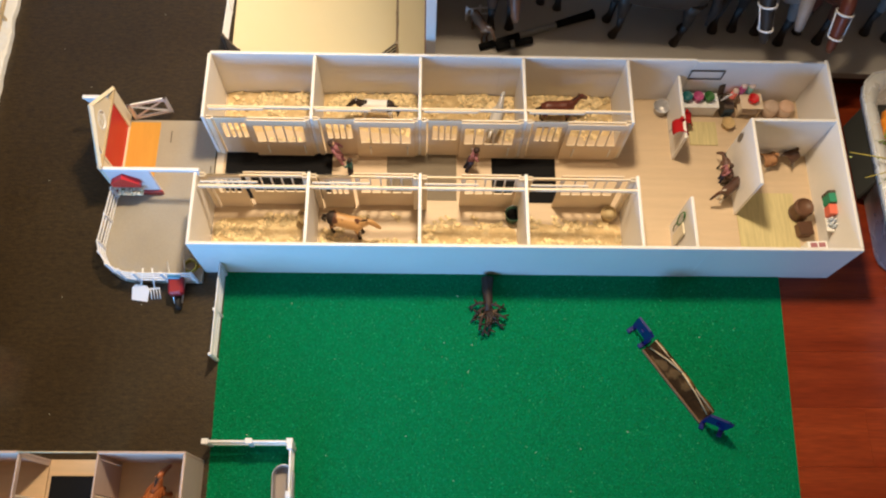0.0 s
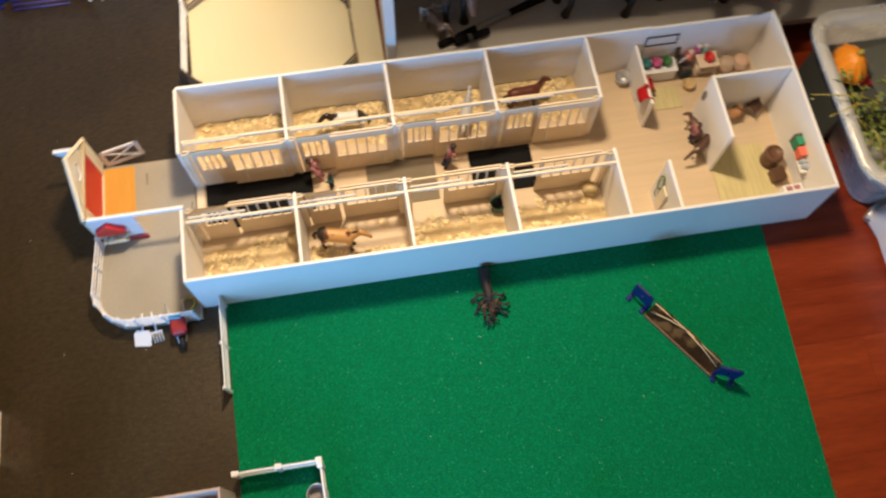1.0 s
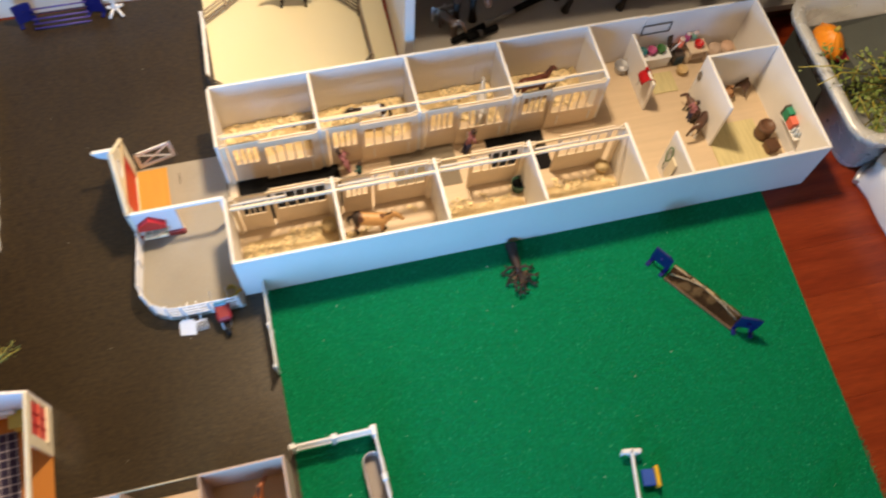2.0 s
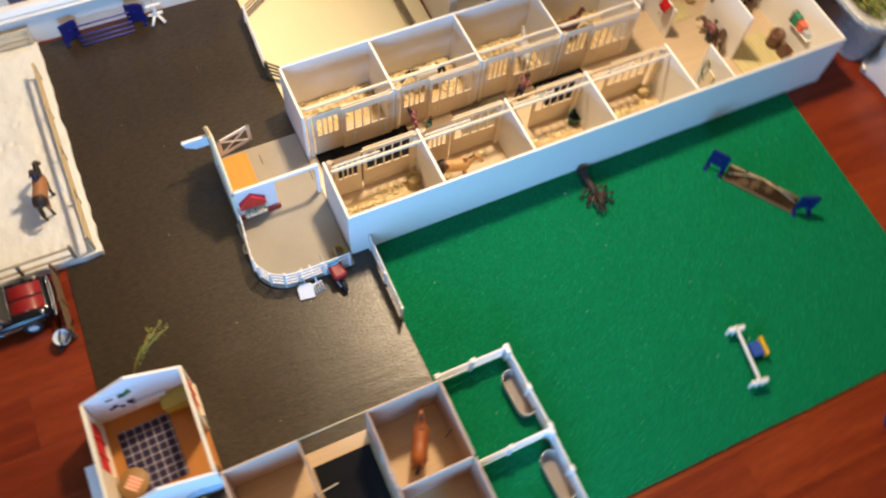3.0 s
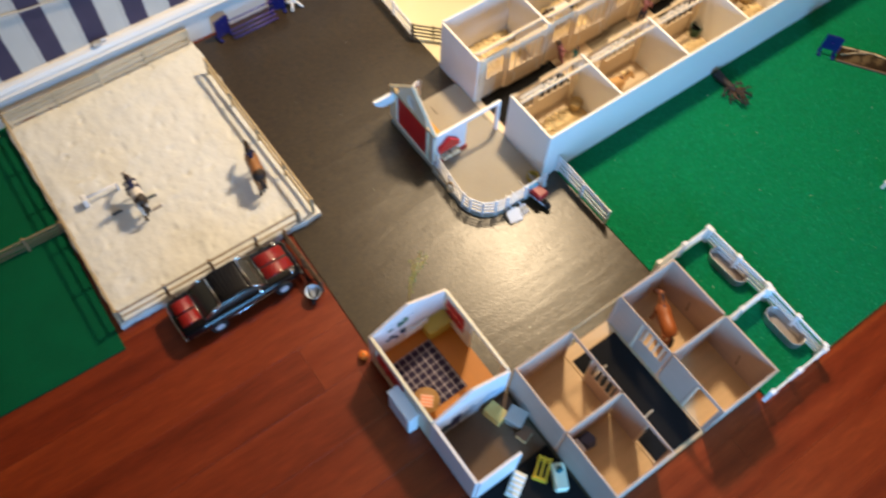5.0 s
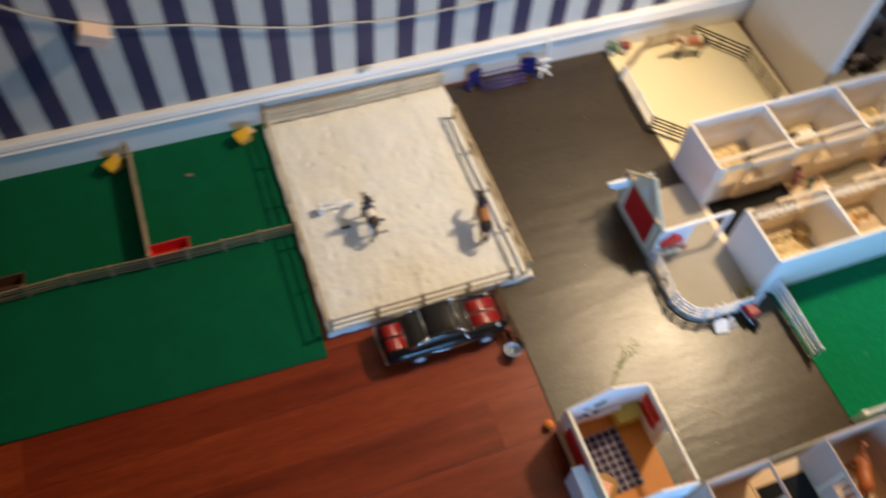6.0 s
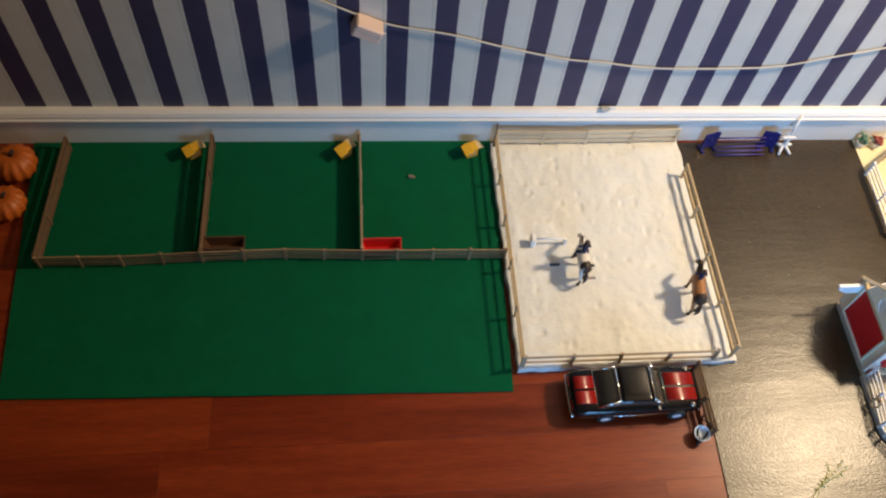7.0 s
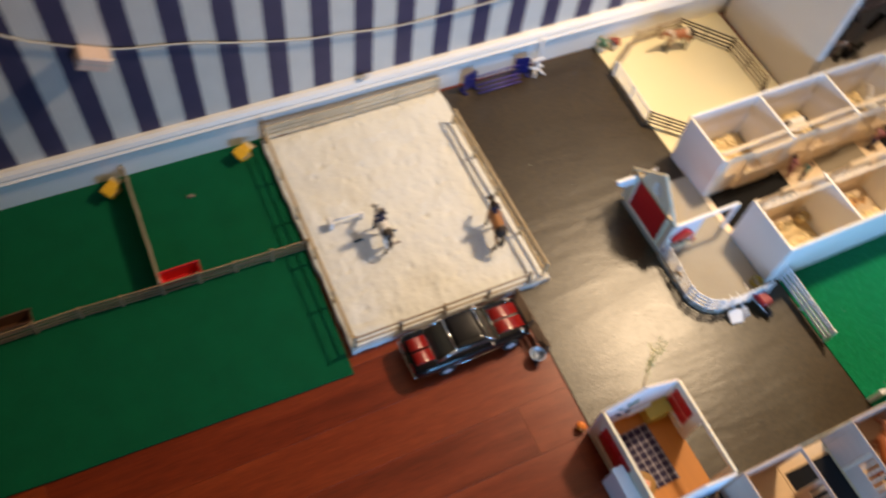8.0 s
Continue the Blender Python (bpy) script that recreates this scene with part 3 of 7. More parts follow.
def stall_front(x0, x1, y, side, split, door_at):
    """Balsa stall front: a fixed barred panel and a sliding door between x0 and x1. side: +1 when the aisle lies towards -y."""
    sf = part("stall_front", box((x0, y - 0.0016, BH - 0.010), (x1, y + 0.0016, BH - 0.004), 0.0004), BALSA_RAIL, barn, "balsa stall front with bars and a sliding door")
    w = x1 - x0
    yo = y + side * 0.021
    part("rail", box((x0, yo - 0.0022, BH - 0.009), (x1, yo + 0.0022, BH - 0.002), 0.0006), BALSA_RAIL, sf)
    part("rail", box((x0 + 0.004, yo - side * 0.006 - 0.0012, BH - 0.004), (x0 + w * 0.55, yo - side * 0.006 + 0.0012, BH + 0.0015), 0.0004), BALSA_RAIL, sf)

    def leaf(name, a, b, yy, low, bars):
        p = part(name, box((a, yy - 0.0014, 0.006), (b, yy + 0.0014, low), 0.0004), BALSA, sf)
        part("top_rail", box((a, yy - 0.0014, BH - 0.022), (b, yy + 0.0014, BH - 0.004), 0.0004), BALSA, p)
        for xa in (a, b - 0.008):
            part("stile", box((xa, yy - 0.0016, low - 0.002), (xa + 0.008, yy + 0.0016, BH - 0.020), 0.0004), BALSA, p)
        for k in range(bars):
            xk = a + 0.008 + (b - a - 0.016) * (k + 1) / (bars + 1)
            part("bar", box((xk - 0.0013, yy - 0.0010, low - 0.002), (xk + 0.0013, yy + 0.0010, BH - 0.020), 0), BALSA_RAIL, p)
        return p

    if split:
        leaf("panel", x0 + 0.012, x0 + w * split, y, 0.066, 3)
    da = x0 + w * door_at
    d = leaf("door", da, da + w * 0.58, y - side * 0.0052, 0.060, 4)
    for k in (0.22, 0.86):
        part("handle", box((da + w * 0.58 * k, y - side * 0.0092, 0.020), (da + w * 0.58 * k + 0.0022, y - side * 0.0062, 0.048), 0.0003), WHITE, d)
    part("post", box((x0, y - 0.004, 0.005), (x0 + 0.009, y + 0.004, BH - 0.004), 0.0006), BALSA_RAIL, sf)
    part("post", box((x1 - 0.009, y - 0.004, 0.005), (x1, y + 0.004, BH - 0.004), 0.0006), BALSA_RAIL, sf)


edges_b = [T, *BACK_X]
edges_f = [T, *FRONT_X]
for k in range(4):
    stall_front(edges_b[k] + 0.003, edges_b[k + 1] - 0.003, 0.238, 1, 0.40, 0.39)
for k in range(4):
    if k < 2:
        stall_front(edges_f[k] + 0.003, edges_f[k + 1] - 0.003, 0.128, -1, 0.37, 0.40)
    else:
        stall_front(edges_f[k] + 0.003, edges_f[k + 1] - 0.003, 0.128, -1, 0.0, 0.39) if k == 2 else stall_front(edges_f[k] + 0.003, edges_f[k + 1] - 0.003, 0.128, -1, 0.0, 0.32)

# rug strips in the aisle
def flat(name, x0, x1, y0, y1, z0, z1, m, label, cat="mat", rot=0.0):
    ob = solid(name, box((-(x1 - x0) / 2, -(y1 - y0) / 2, 0), ((x1 - x0) / 2, (y1 - y0) / 2, z1 - z0), 0.0003), m, pose((x0 + x1) / 2, (y0 + y1) / 2, z0, 0, 0, rot), label, cat)
    return ob


FL = 0.0058
flat("aisle_mat", -0.412, -0.214, 0.600, 0.694, FL, FL + 0.0016, BLACK_MAT, "black rubber mat lying in the barn aisle")
flat("aisle_mat", 0.084, 0.204, 0.597, 0.688, FL, FL + 0.0016, BLACK_MAT, "black rubber mat lying in the barn aisle")
flat("aisle_mat", -0.112, 0.018, 0.600, 0.697, FL, FL + 0.0012, GREY_MAT, "grey felt mat lying in the barn aisle")
flat("threshold", -0.430, -0.416, 0.590, 0.700, FL, FL + 0.002, BALSA_RAIL, "pale balsa threshold strip at the barn door", "threshold")
flat("straw_rug", 0.538, 0.648, 0.466, 0.622, FL, FL + 0.002, YELLOWGREEN, "yellow-green straw rug on the tack room floor", "rug")
flat("straw_rug", 0.466, 0.520, 0.722, 0.772, FL, FL + 0.002, YELLOWGREEN, "small yellow-green straw rug on the barn floor", "rug")


# shavings, thicker against the outer walls
def shavings(x0, x1, y0, y1, far, count, seed, bare=0.35, start=0.0):
    r = random.Random(seed)
    bm = bmesh.new()
    # low heap
    n = 14
    g = []
    for i in range(n + 1):
        row = []
        for j in range(n + 1):
            u, v = i / n, j / n
            d = v if far else 1 - v
            h = max(0.0, d - bare) * 0.014 * (0.7 + 0.6 * noise.noise(Vector((u * 4 + seed, v * 4, 0)))) * min(1, 8 * min(u, 1 - u) + 0.3)
            row.append(bm.verts.new((x0 + (x1 - x0) * u, y0 + (y1 - y0) * v, FL - 0.0006 + max(0, h))))
        g.append(row)
    for i in range(n):
        for j in range(n):
            f = bm.faces.new((g[i][j], g[i + 1][j], g[i + 1][j + 1], g[i][j + 1]))
            f.smooth, f.material_index = True, 1
    made = 0
    while made < count:
        u = 0.02 + 0.96 * r.random()
        if u < start and r.random() < 0.8:
            made += 0.5
            continue
        d = 1 - (1 - bare * 0.7) * abs(r.gauss(0, 0.55)) if r.random() < 0.85 else r.random()
        d = min(0.98, max(0.03, d))
        if noise.noise(Vector((u * 5 + seed, d * 4, 9))) < 0.10 - 0.25 * d + 0.3 * (d < bare):
            made += 0.3
            continue
        made += 1
        v = d if far else 1 - d
        h = max(0.0, d - bare) * 0.014 * (0.7 + 0.6 * noise.noise(Vector((u * 4 + seed, v * 4, 0)))) * min(1, 8 * min(u, 1 - u) + 0.3)
        p = Vector((x0 + (x1 - x0) * u, y0 + (y1 - y0) * v, FL + 0.0003 + max(0.0, h) + r.uniform(0, 0.0022)))
        m = Matrix.Translation(p) @ Euler((r.gauss(0, 0.22), r.gauss(0, 0.22), r.uniform(0, 6.3))).to_matrix().to_4x4()
        s = r.uniform(0.5, 0.9) if r.random() < 0.65 else r.uniform(0.9, 1.5)
        a, b, c = s * r.uniform(0.003, 0.0058), s * r.uniform(0.0018, 0.0038), s * r.uniform(0.0002, 0.0016)
        j = [r.uniform(0.6, 1.25) for _ in range(6)]
        top = [bm.verts.new(m @ Vector(q)) for q in ((-a * j[0], -b, 0), (0, -b * j[1], c), (a * j[2], -b, 0), (a * j[3], b, 0), (0, b * j[4], c), (-a * j[5], b, 0))]
        for f in ((0, 1, 4, 5), (1, 2, 3, 4)):
            bm.faces.new([top[k] for k in f])
    ob = new("wood_shavings", mesh_of("wood_shavings", bm, [SHAVING, SHAVING_DUST]))
    tagged(ob, "loose pale yellow wood shavings strewn over the stall floor", "shavings", "stall bedding", "stuff")


for k in range(4):
    shavings(BX + edges_b[k] + 0.004, BX + edges_b[k + 1] - 0.004, BY + 0.246, BY + BDEP - T - 0.001, True, 760, 11 + k, 0.26, (0.30, 0.05, 0.40, 0.0)[k])
    shavings(BX + edges_f[k] + 0.004, BX + edges_f[k + 1] - 0.004, BY + T + 0.001, BY + 0.118, False, 1150, 31 + k, (0.06, 0.46, 0.18, 0.14)[k])

# ---- figurines ----
def horse(name, m, length, coat, mane, label, turn_neck=0.0, head_low=0.0, dark_legs=True, stride=0.0, group="toy horses", cat="toy horse", dark_ends=False, dark_rump=False):
    """A toy horse that faces +x, feet on z = 0: one plain mesh."""
    bm = bmesh.new()
    s, c = math.sin(turn_neck), math.cos(turn_neck)
    ends = 1 if dark_ends else 0

    def nk(d, z):
        return (0.22 + d * c, d * s, z - head_low * d * 1.5)

    tube([(-0.40, 0, 0.575), (-0.36, 0, 0.58), (-0.26, 0, 0.585), (-0.10, 0, 0.56), (0.08, 0, 0.55), (0.22, 0, 0.57), (0.31, 0, 0.575), (0.35, 0, 0.58)],
         [0.05, 0.125, 0.165, 0.160, 0.158, 0.160, 0.120, 0.05], 12, bm, 0, 0.88)
    tube([nk(0.0, 0.60), nk(0.10, 0.68), nk(0.18, 0.78), nk(0.23, 0.86)], [0.142, 0.112, 0.088, 0.070], 10, bm, ends, 0.70)
    tube([nk(0.19, 0.885), nk(0.27, 0.85), nk(0.36, 0.77), nk(0.43, 0.69), nk(0.445, 0.665)], [0.05, 0.070, 0.056, 0.043, 0.028], 8, bm, ends, 0.75)
    if dark_ends or dark_rump:
        tube([(-0.405, 0, 0.58), (-0.36, 0, 0.585), (-0.26, 0, 0.592), (-0.20, 0, 0.585)], [0.05, 0.132, 0.172, 0.11], 12, bm, 1, 0.88)
    tube([nk(0.03, 0.70), nk(0.10, 0.775), nk(0.17, 0.865), nk(0.23, 0.92)], [0.022, 0.040, 0.040, 0.022], 6, bm, 1, 0.5)
    for k in (-1, 1):
        e = Vector(nk(0.205, 0.92)) + Vector((-s, c, 0)) * 0.03 * k
        tube([e, e + Vector((0, 0, 0.055))], [0.018, 0.004], 5, bm, 0)
    leg = 1 if dark_legs else 0
    for x, k, d in ((0.24, 1, stride), (0.22, -1, -stride), (-0.30, 1, -stride), (-0.28, -1, stride)):
        y = 0.075 * k
        back = x < 0
        knee = 0.02 + d * 0.8 if not back else -0.045 + d * 0.8
        tube([(x, y, 0.56), (x + d * 0.3, y, 0.42), (x + knee, y, 0.27)], [0.085 if back else 0.07, 0.055, 0.036], 7, bm, 0)
        tube([(x + knee, y, 0.28), (x + knee * 0.7 + d * 0.3, y, 0.12), (x + knee * 0.7 + d * 0.2 + 0.015, y, 0.05), (x + knee * 0.7 + d * 0.2 + 0.025, y, 0.0)], [0.034, 0.025, 0.031, 0.042], 7, bm, leg)
    tube([(-0.39, 0, 0.63), (-0.46, 0, 0.58), (-0.49, 0.01, 0.42), (-0.47, 0.02, 0.22)], [0.026, 0.036, 0.046, 0.012], 7, bm, 1)
    for v in bm.verts:
        v.co *= length
    return solid(name, bm, [coat, mane], m, label, cat, group)


def doll(name, m, h, shirt, legs, hair, label, sit=False, cat="doll", group="dolls"):
    """A plain doll of height h, standing or astride, facing +x."""
    bm = bmesh.new()
    if sit:
        for k in (-1, 1):
            tube([(-0.02, 0.05 * k, 0.0), (0.07, 0.12 * k, -0.06), (0.03, 0.15 * k, -0.24), (0.08, 0.15 * k, -0.27)], [0.065, 0.055, 0.04, 0.03], 7, bm, 1)
        base = 0.0
    else:
        for k in (-1, 1):
            tube([(0, 0.05 * k, 0.48), (0.01, 0.06 * k, 0.25), (0, 0.06 * k, 0.03), (0.05, 0.065 * k, 0.015)], [0.065, 0.05, 0.035, 0.03], 7, bm, 1)
        base = 0.46
    tube([(0, 0, base - 0.02), (0, 0, base + 0.12), (0.005, 0, base + 0.28), (0, 0, base + 0.34)], [0.085, 0.078, 0.10, 0.045], 9, bm, 0, 0.8)
    for k in (-1, 1):
        tube([(0, 0.10 * k, base + 0.30), (0.05, 0.14 * k, base + 0.17), (0.14, 0.10 * k, base + 0.10)], [0.035, 0.03, 0.022], 6, bm, 0)
    tube([(0, 0, base + 0.33), (0, 0, base + 0.38)], [0.03, 0.03], 6, bm, 3)
    lathe([(0, -0.075), (0.05, -0.055), (0.068, 0.0), (0.055, 0.05), (0, 0.075)], 9, bm, (0.005, 0, base + 0.445), index=3)
    lathe([(0.066, -0.04), (0.078, 0.0), (0.065, 0.06), (0, 0.09)], 9, bm, (-0.014, 0, base + 0.445), index=2)
    for v in bm.verts:
        v.co *= h
    return solid(name, bm, [shirt, legs, hair, SKIN], m, label, cat, group)


def bucket(name, at, r, h, m, inside, label, handle=True, cat="bucket", group=""):
    b = thing(name, pose(*at), label, cat, group)
    part("tub", lathe([(0, 0.001), (r * 0.80, 0.0), (r * 0.82, 0.001), (r, h), (r * 1.05, h), (r * 1.05, h * 0.93), (r * 0.93, h * 0.94), (r * 0.75, h * 0.2), (0, h * 0.2)], 16), m, b)
    if inside:
        part("fill", lathe([(0, h * 0.72), (r * 0.86, h * 0.70), (r * 0.84, h * 0.3), (0, h * 0.3)], 14), inside, b, "contents of the tub")
    if handle:
        part("handle", tube([(r * 1.02 * math.cos(a), r * 0.35 * math.sin(a) + r * 0.3, h + r * 0.85 * math.sin(a)) for a in (math.pi * k / 8 for k in range(9))], 0.0007, 5), STEEL, b)
    return b


def fence(name, pts, h, rails, post, rail, m, label, spacing=0.045, cat="fence", base=0.0, caps=False, rail_h=None, group=""):
    """Posts and rails along a line of ground points. rails: heights as parts of h."""
    fn = thing(name, pose(0, 0, 0), label, cat, group)
    first = True
    for (xa, ya), (xb, yb) in zip(pts, pts[1:]):
        run = math.hypot(xb - xa, yb - ya)
        n = max(1, round(run / spacing))
        turn = math.degrees(math.atan2(yb - ya, xb - xa))
        for k in range(0 if first else 1, n + 1):
            x, y = xa + (xb - xa) * k / n, ya + (yb - ya) * k / n
            mm = pose(x, y, base, rng.gauss(0, 1.5), rng.gauss(0, 1.5), turn + rng.gauss(0, 3))
            bm = box((-post / 2, -post / 2, 0), (post / 2, post / 2, h * rng.uniform(0.98, 1.04)), 0.0005, None, mm)
            if caps:
                box((-post * 0.75, -post * 0.75, h), (post * 0.75, post * 0.75, h + 0.003), 0.0006, bm, mm)
            part("post", bm, m, fn)
        rh = rail_h or rail
        for q in rails:
            z = base + h * q
            mm = pose(xa, ya, z, rng.gauss(0, 1.0), rng.gauss(0, 0.5), turn)
            part("rail", box((-post * 0.6, -rail / 2, -rh / 2), (run + post * 0.6, rail / 2, rh / 2), 0.0005, None, mm), m, fn)
        first = False
    return fn


# horses and dolls in the barn
horse("horse_figurine", pose(-0.133, 0.770, FL, 0, 0, 176), 0.084, COATS["white"], DARKMANE, "white toy horse with a black head and rump in a stall", 0.0, 0.40, False, dark_ends=True)
horse("horse_figurine", pose(0.090, 0.748, FL, 0, 0, 72), 0.080, COATS["grey"], WHITEMANE, "pale grey toy horse standing in a stall", dark_legs=False)
horse("horse_figurine", pose(0.208, 0.772, FL, 0, 0, 6), 0.086, COATS["bay"], DARKMANE, "dark bay toy horse standing in a stall", 0.35, 0.12)
horse("horse_figurine", pose(-0.178, 0.535, FL, 0, 0, -14), 0.090, COATS["tan"], DARKMANE, "tan toy horse with dark brown patches standing in a stall", 0.15, 0.32, dark_rump=True)
horse("horse_figurine", pose(0.519, 0.658, FL, 0, 0, 96), 0.058, COATS["brown"], DARKMANE, "small brown toy pony beside a white partition", 0.3, 0.45)
horse("horse_figurine", pose(0.521, 0.618, FL, 0, 0, -140), 0.066, COATS["darkbay"], WHITEMANE, "dark brown toy pony beside a white partition", -0.3, 0.45)
doll("doll", pose(-0.194, 0.676, FL, 0, -13, -10), 0.078, SHIRT, SHIRT, HAIR, "doll in mauve clothes standing by a stall door")
doll("doll", pose(-0.178, 0.652, FL, 0, 0, 150), 0.062, JEANS, NAVY, HAIR, "small doll in teal clothes standing in the aisle")
doll("doll", pose(0.034, 0.664, FL, 0, 16, 15), 0.078, SHIRT, NAVY, HAIR, "doll in pink clothes standing by a stall door")
doll("doll", pose(0.514, 0.648, FL, 0, 0, 180), 0.066, SHIRT, NAVY, HAIR, "doll in mauve clothes standing beside a pony")
bucket("bucket", (0.120, 0.566, FL), 0.0145, 0.024, DARKGREEN, BLACK_MAT, "dark green feed bucket standing in a stall")
bucket("wicker_basket", (0.296, 0.572, FL), 0.014, 0.016, BASKET, SHAVING, "round wicker basket standing in a stall", False, "basket")
bucket("wicker_basket", (-0.255, 0.556, FL), 0.014, 0.024, BASKET, SHAVING, "round wicker basket in a stall corner", False, "basket")
bucket("wicker_basket", (0.541, 0.765, FL), 0.012, 0.014, BASKET, None, "small empty wicker basket on the barn floor", False, "basket")
bucket("steel_pail", (0.414, 0.796, FL), 0.015, 0.018, STEEL, None, "dented steel pail on the barn floor", True, "pail")

# feed counter with tubs, table, saddles, trunks
ct = thing("feed_counter", pose(0.437, 0.785, FL), "white feed counter standing along the back wall", "counter")
part("top", box((0, 0, 0.030), (0.082, 0.032, 0.034), 0.0006), WHITE, ct)
part("front", box((0.001, 0.002, 0.0), (0.081, 0.005, 0.030), 0.0004), WHITE, ct)
for x in (0.001, 0.077):
    part("side", box((x, 0.005, 0), (x + 0.004, 0.031, 0.030), 0.0004), WHITE, ct)
for x, m, lab in ((0.456, TEAL, "teal feed tub on the counter"), (0.477, PINK, "pink feed tub on the counter"), (0.498, GREENP, "green feed tub on the counter")):
    bucket("feed_tub", (x, 0.803, FL + 0.034), 0.0098, 0.013, m, None, lab, False, "tub", "feed tubs")
sign = thing("folded_sign", pose(0.522, 0.800, FL + 0.034, 0, 0, 25), "small white folded sign with dark edges", "sign")
part("panel", box((0, -0.001, 0), (0.014, 0.001, 0.026), 0.0003, None, pose(0, 0, 0, 14, 0, 0)), WHITE, sign)
part("panel", box((0, -0.001, 0), (0.014, 0.001, 0.026), 0.0003, None, pose(0, 0.012, 0, -14, 0, 0)), FENCE_DARK, sign, "dark back board")
cabn = thing("dark_cabinet", pose(0.530, 0.785, FL), "low dark cabinet against the back wall", "cabinet")
part("body", box((0, 0, 0), (0.020, 0.034, 0.030), 0.0006), FENCE_DARK, cabn)
part("door", box((0.001, -0.002, 0.003), (0.0095, 0.0, 0.027), 0.0003), SAGE, cabn)
part("door", box((0.0105, -0.002, 0.003), (0.019, 0.0, 0.027), 0.0003), SAGE, cabn)
tb = thing("pine_table", pose(0.560, 0.782, FL), "small pale pine table with a lower shelf", "table")
part("tabletop", box((0, 0, 0.034), (0.042, 0.034, 0.037), 0.0006), BALSA, tb)
part("shelf", box((0.002, 0.002, 0.012), (0.040, 0.032, 0.0145), 0.0004), BALSA, tb)
for x in (0.001, 0.038):
    for y in (0.001, 0.030):
        part("leg", box((x, y, 0), (x + 0.003, y + 0.003, 0.034), 0.0004), BALSA, tb)
bucket("red_bowl", (0.582, 0.799, FL + 0.037), 0.010, 0.011, RED, None, "red bowl standing on the pine table", False, "bowl")
PALE_LID, MINT_JAR = mat("pale_lid", (0.62, 0.50, 0.46), 0.6), mat("mint_jar", (0.22, 0.42, 0.32), 0.5)
for x, y, m, lab in ((0.548, 0.812, CORAL, "orange jar beside the table"), (0.563, 0.8185, PINK, "pink jar against the back wall"), (0.578, 0.8185, MINT_JAR, "pale green jar against the back wall")):
    j = thing("jar", pose(x, y, FL + (0.037 if y > 0.815 else 0)), lab, "jar", "jars")
    zz = 0.020 if y > 0.815 else 0.050
    part("pot", lathe([(0, 0), (0.0058, 0), (0.0062, 0.002), (0.0062, zz), (0, zz)], 12), m, j)
    part("lid", lathe([(0, zz), (0.0060, zz), (0.0058, zz + 0.003), (0, zz + 0.0035)], 12), PALE_LID, j)
PALE_STUMP, CUT_WOOD = mat("pale_burlap", (0.56, 0.42, 0.33), 0.85, var=0.2, scale=60), mat("cut_wood", (0.66, 0.44, 0.32), 0.7, var=0.2)
for x, lab in ((0.626, "pale round feed sack against the wall"), (0.655, "tan round log stump against the wall")):
    st = thing("stump", pose(x, 0.797, FL), lab, "stump", "stumps")
    part("side", lathe([(0, 0), (0.0150, 0), (0.0160, 0.008), (0.0150, 0.022), (0, 0.022)], 14), PALE_STUMP, st)
    part("top", lathe([(0, 0.0222), (0.0148, 0.0222), (0.0138, 0.0245), (0, 0.0245)], 14), CUT_WOOD if x > 0.64 else PALE_STUMP, st)


def saddle(at, turn, m, label, size=1.0):
    s = thing("toy_saddle", pose(*at, 0, 0, turn) @ Matrix.Diagonal((size, size, size, 1)), label, "saddle", "toy saddles")
    bm = bmesh.new()
    n = 9
    rows = []
    for i in range(7):
        u = i / 6
        rise = 0.004 * (abs(u - 0.5) * 2) ** 2
        rows.append([(0.022 * (u - 0.5), 0.011 * math.sin(a), 0.010 * math.cos(a) + rise) for a in (-1.7 + 3.4 * j / (n - 1) for j in range(n))])
    top = [[bm.verts.new(p) for p in r] for r in rows]
    low = [[bm.verts.new(Vector(p) * 0.84) for p in r] for r in rows]
    for i in range(6):
        for j in range(n - 1):
            for g in (top, low):
                f = bm.faces.new((g[i][j], g[i + 1][j], g[i + 1][j + 1], g[i][j + 1]))
                f.smooth = True
    for i in range(6):
        for j in (0, n - 1):
            bm.faces.new((top[i][j], top[i + 1][j], low[i + 1][j], low[i][j]))
    for i in (0, 6):
        for j in range(n - 1):
            bm.faces.new((top[i][j], top[i][j + 1], low[i][j + 1], low[i][j]))
    part("seat", bm, m, s)
    part("horn", tube([(0.009, 0, 0.012), (0.010, 0, 0.018)], [0.0018, 0.0028], 7), m, s)
    for k in (-1, 1):
        part("stirrup", tube([(0.001, 0.0115 * k, -0.001), (0.001, 0.012 * k, -0.012), (0.006, 0.012 * k, -0.013)], 0.0008, 5), STEEL, s)
    return s


RED_CLOTH = mat("red_felt", (0.42, 0.010, 0.014), 0.85, var=0.12, spec=0.2)
saddle((0.424, 0.715, 0.078), 90, RED_CLOTH, "red toy saddle hanging on the low partition", 1.25)
saddle((0.456, 0.766, 0.020), 90, RED_CLOTH, "red toy saddle lying on the barn floor", 1.15)
saddle((0.604, 0.684, 0.021), 10, mat("tan_leather", (0.40, 0.20, 0.09), 0.6, var=0.25, second=(0.16, 0.07, 0.035), patch=(80, 0.55, 12)), "brown toy saddle lying in the tack room", 1.2)
saddle((0.646, 0.690, 0.021), 40, DARKWOOD, "dark brown toy saddle lying in the tack room", 1.2)
rk = thing("saddle_cloth", pose(0.579, 0.694, FL), "rolled white saddle cloth standing in the tack room", "cloth")
part("roll", tube([(0, 0, 0), (0, 0, 0.026)], 0.0035, 8), WHITE, rk)
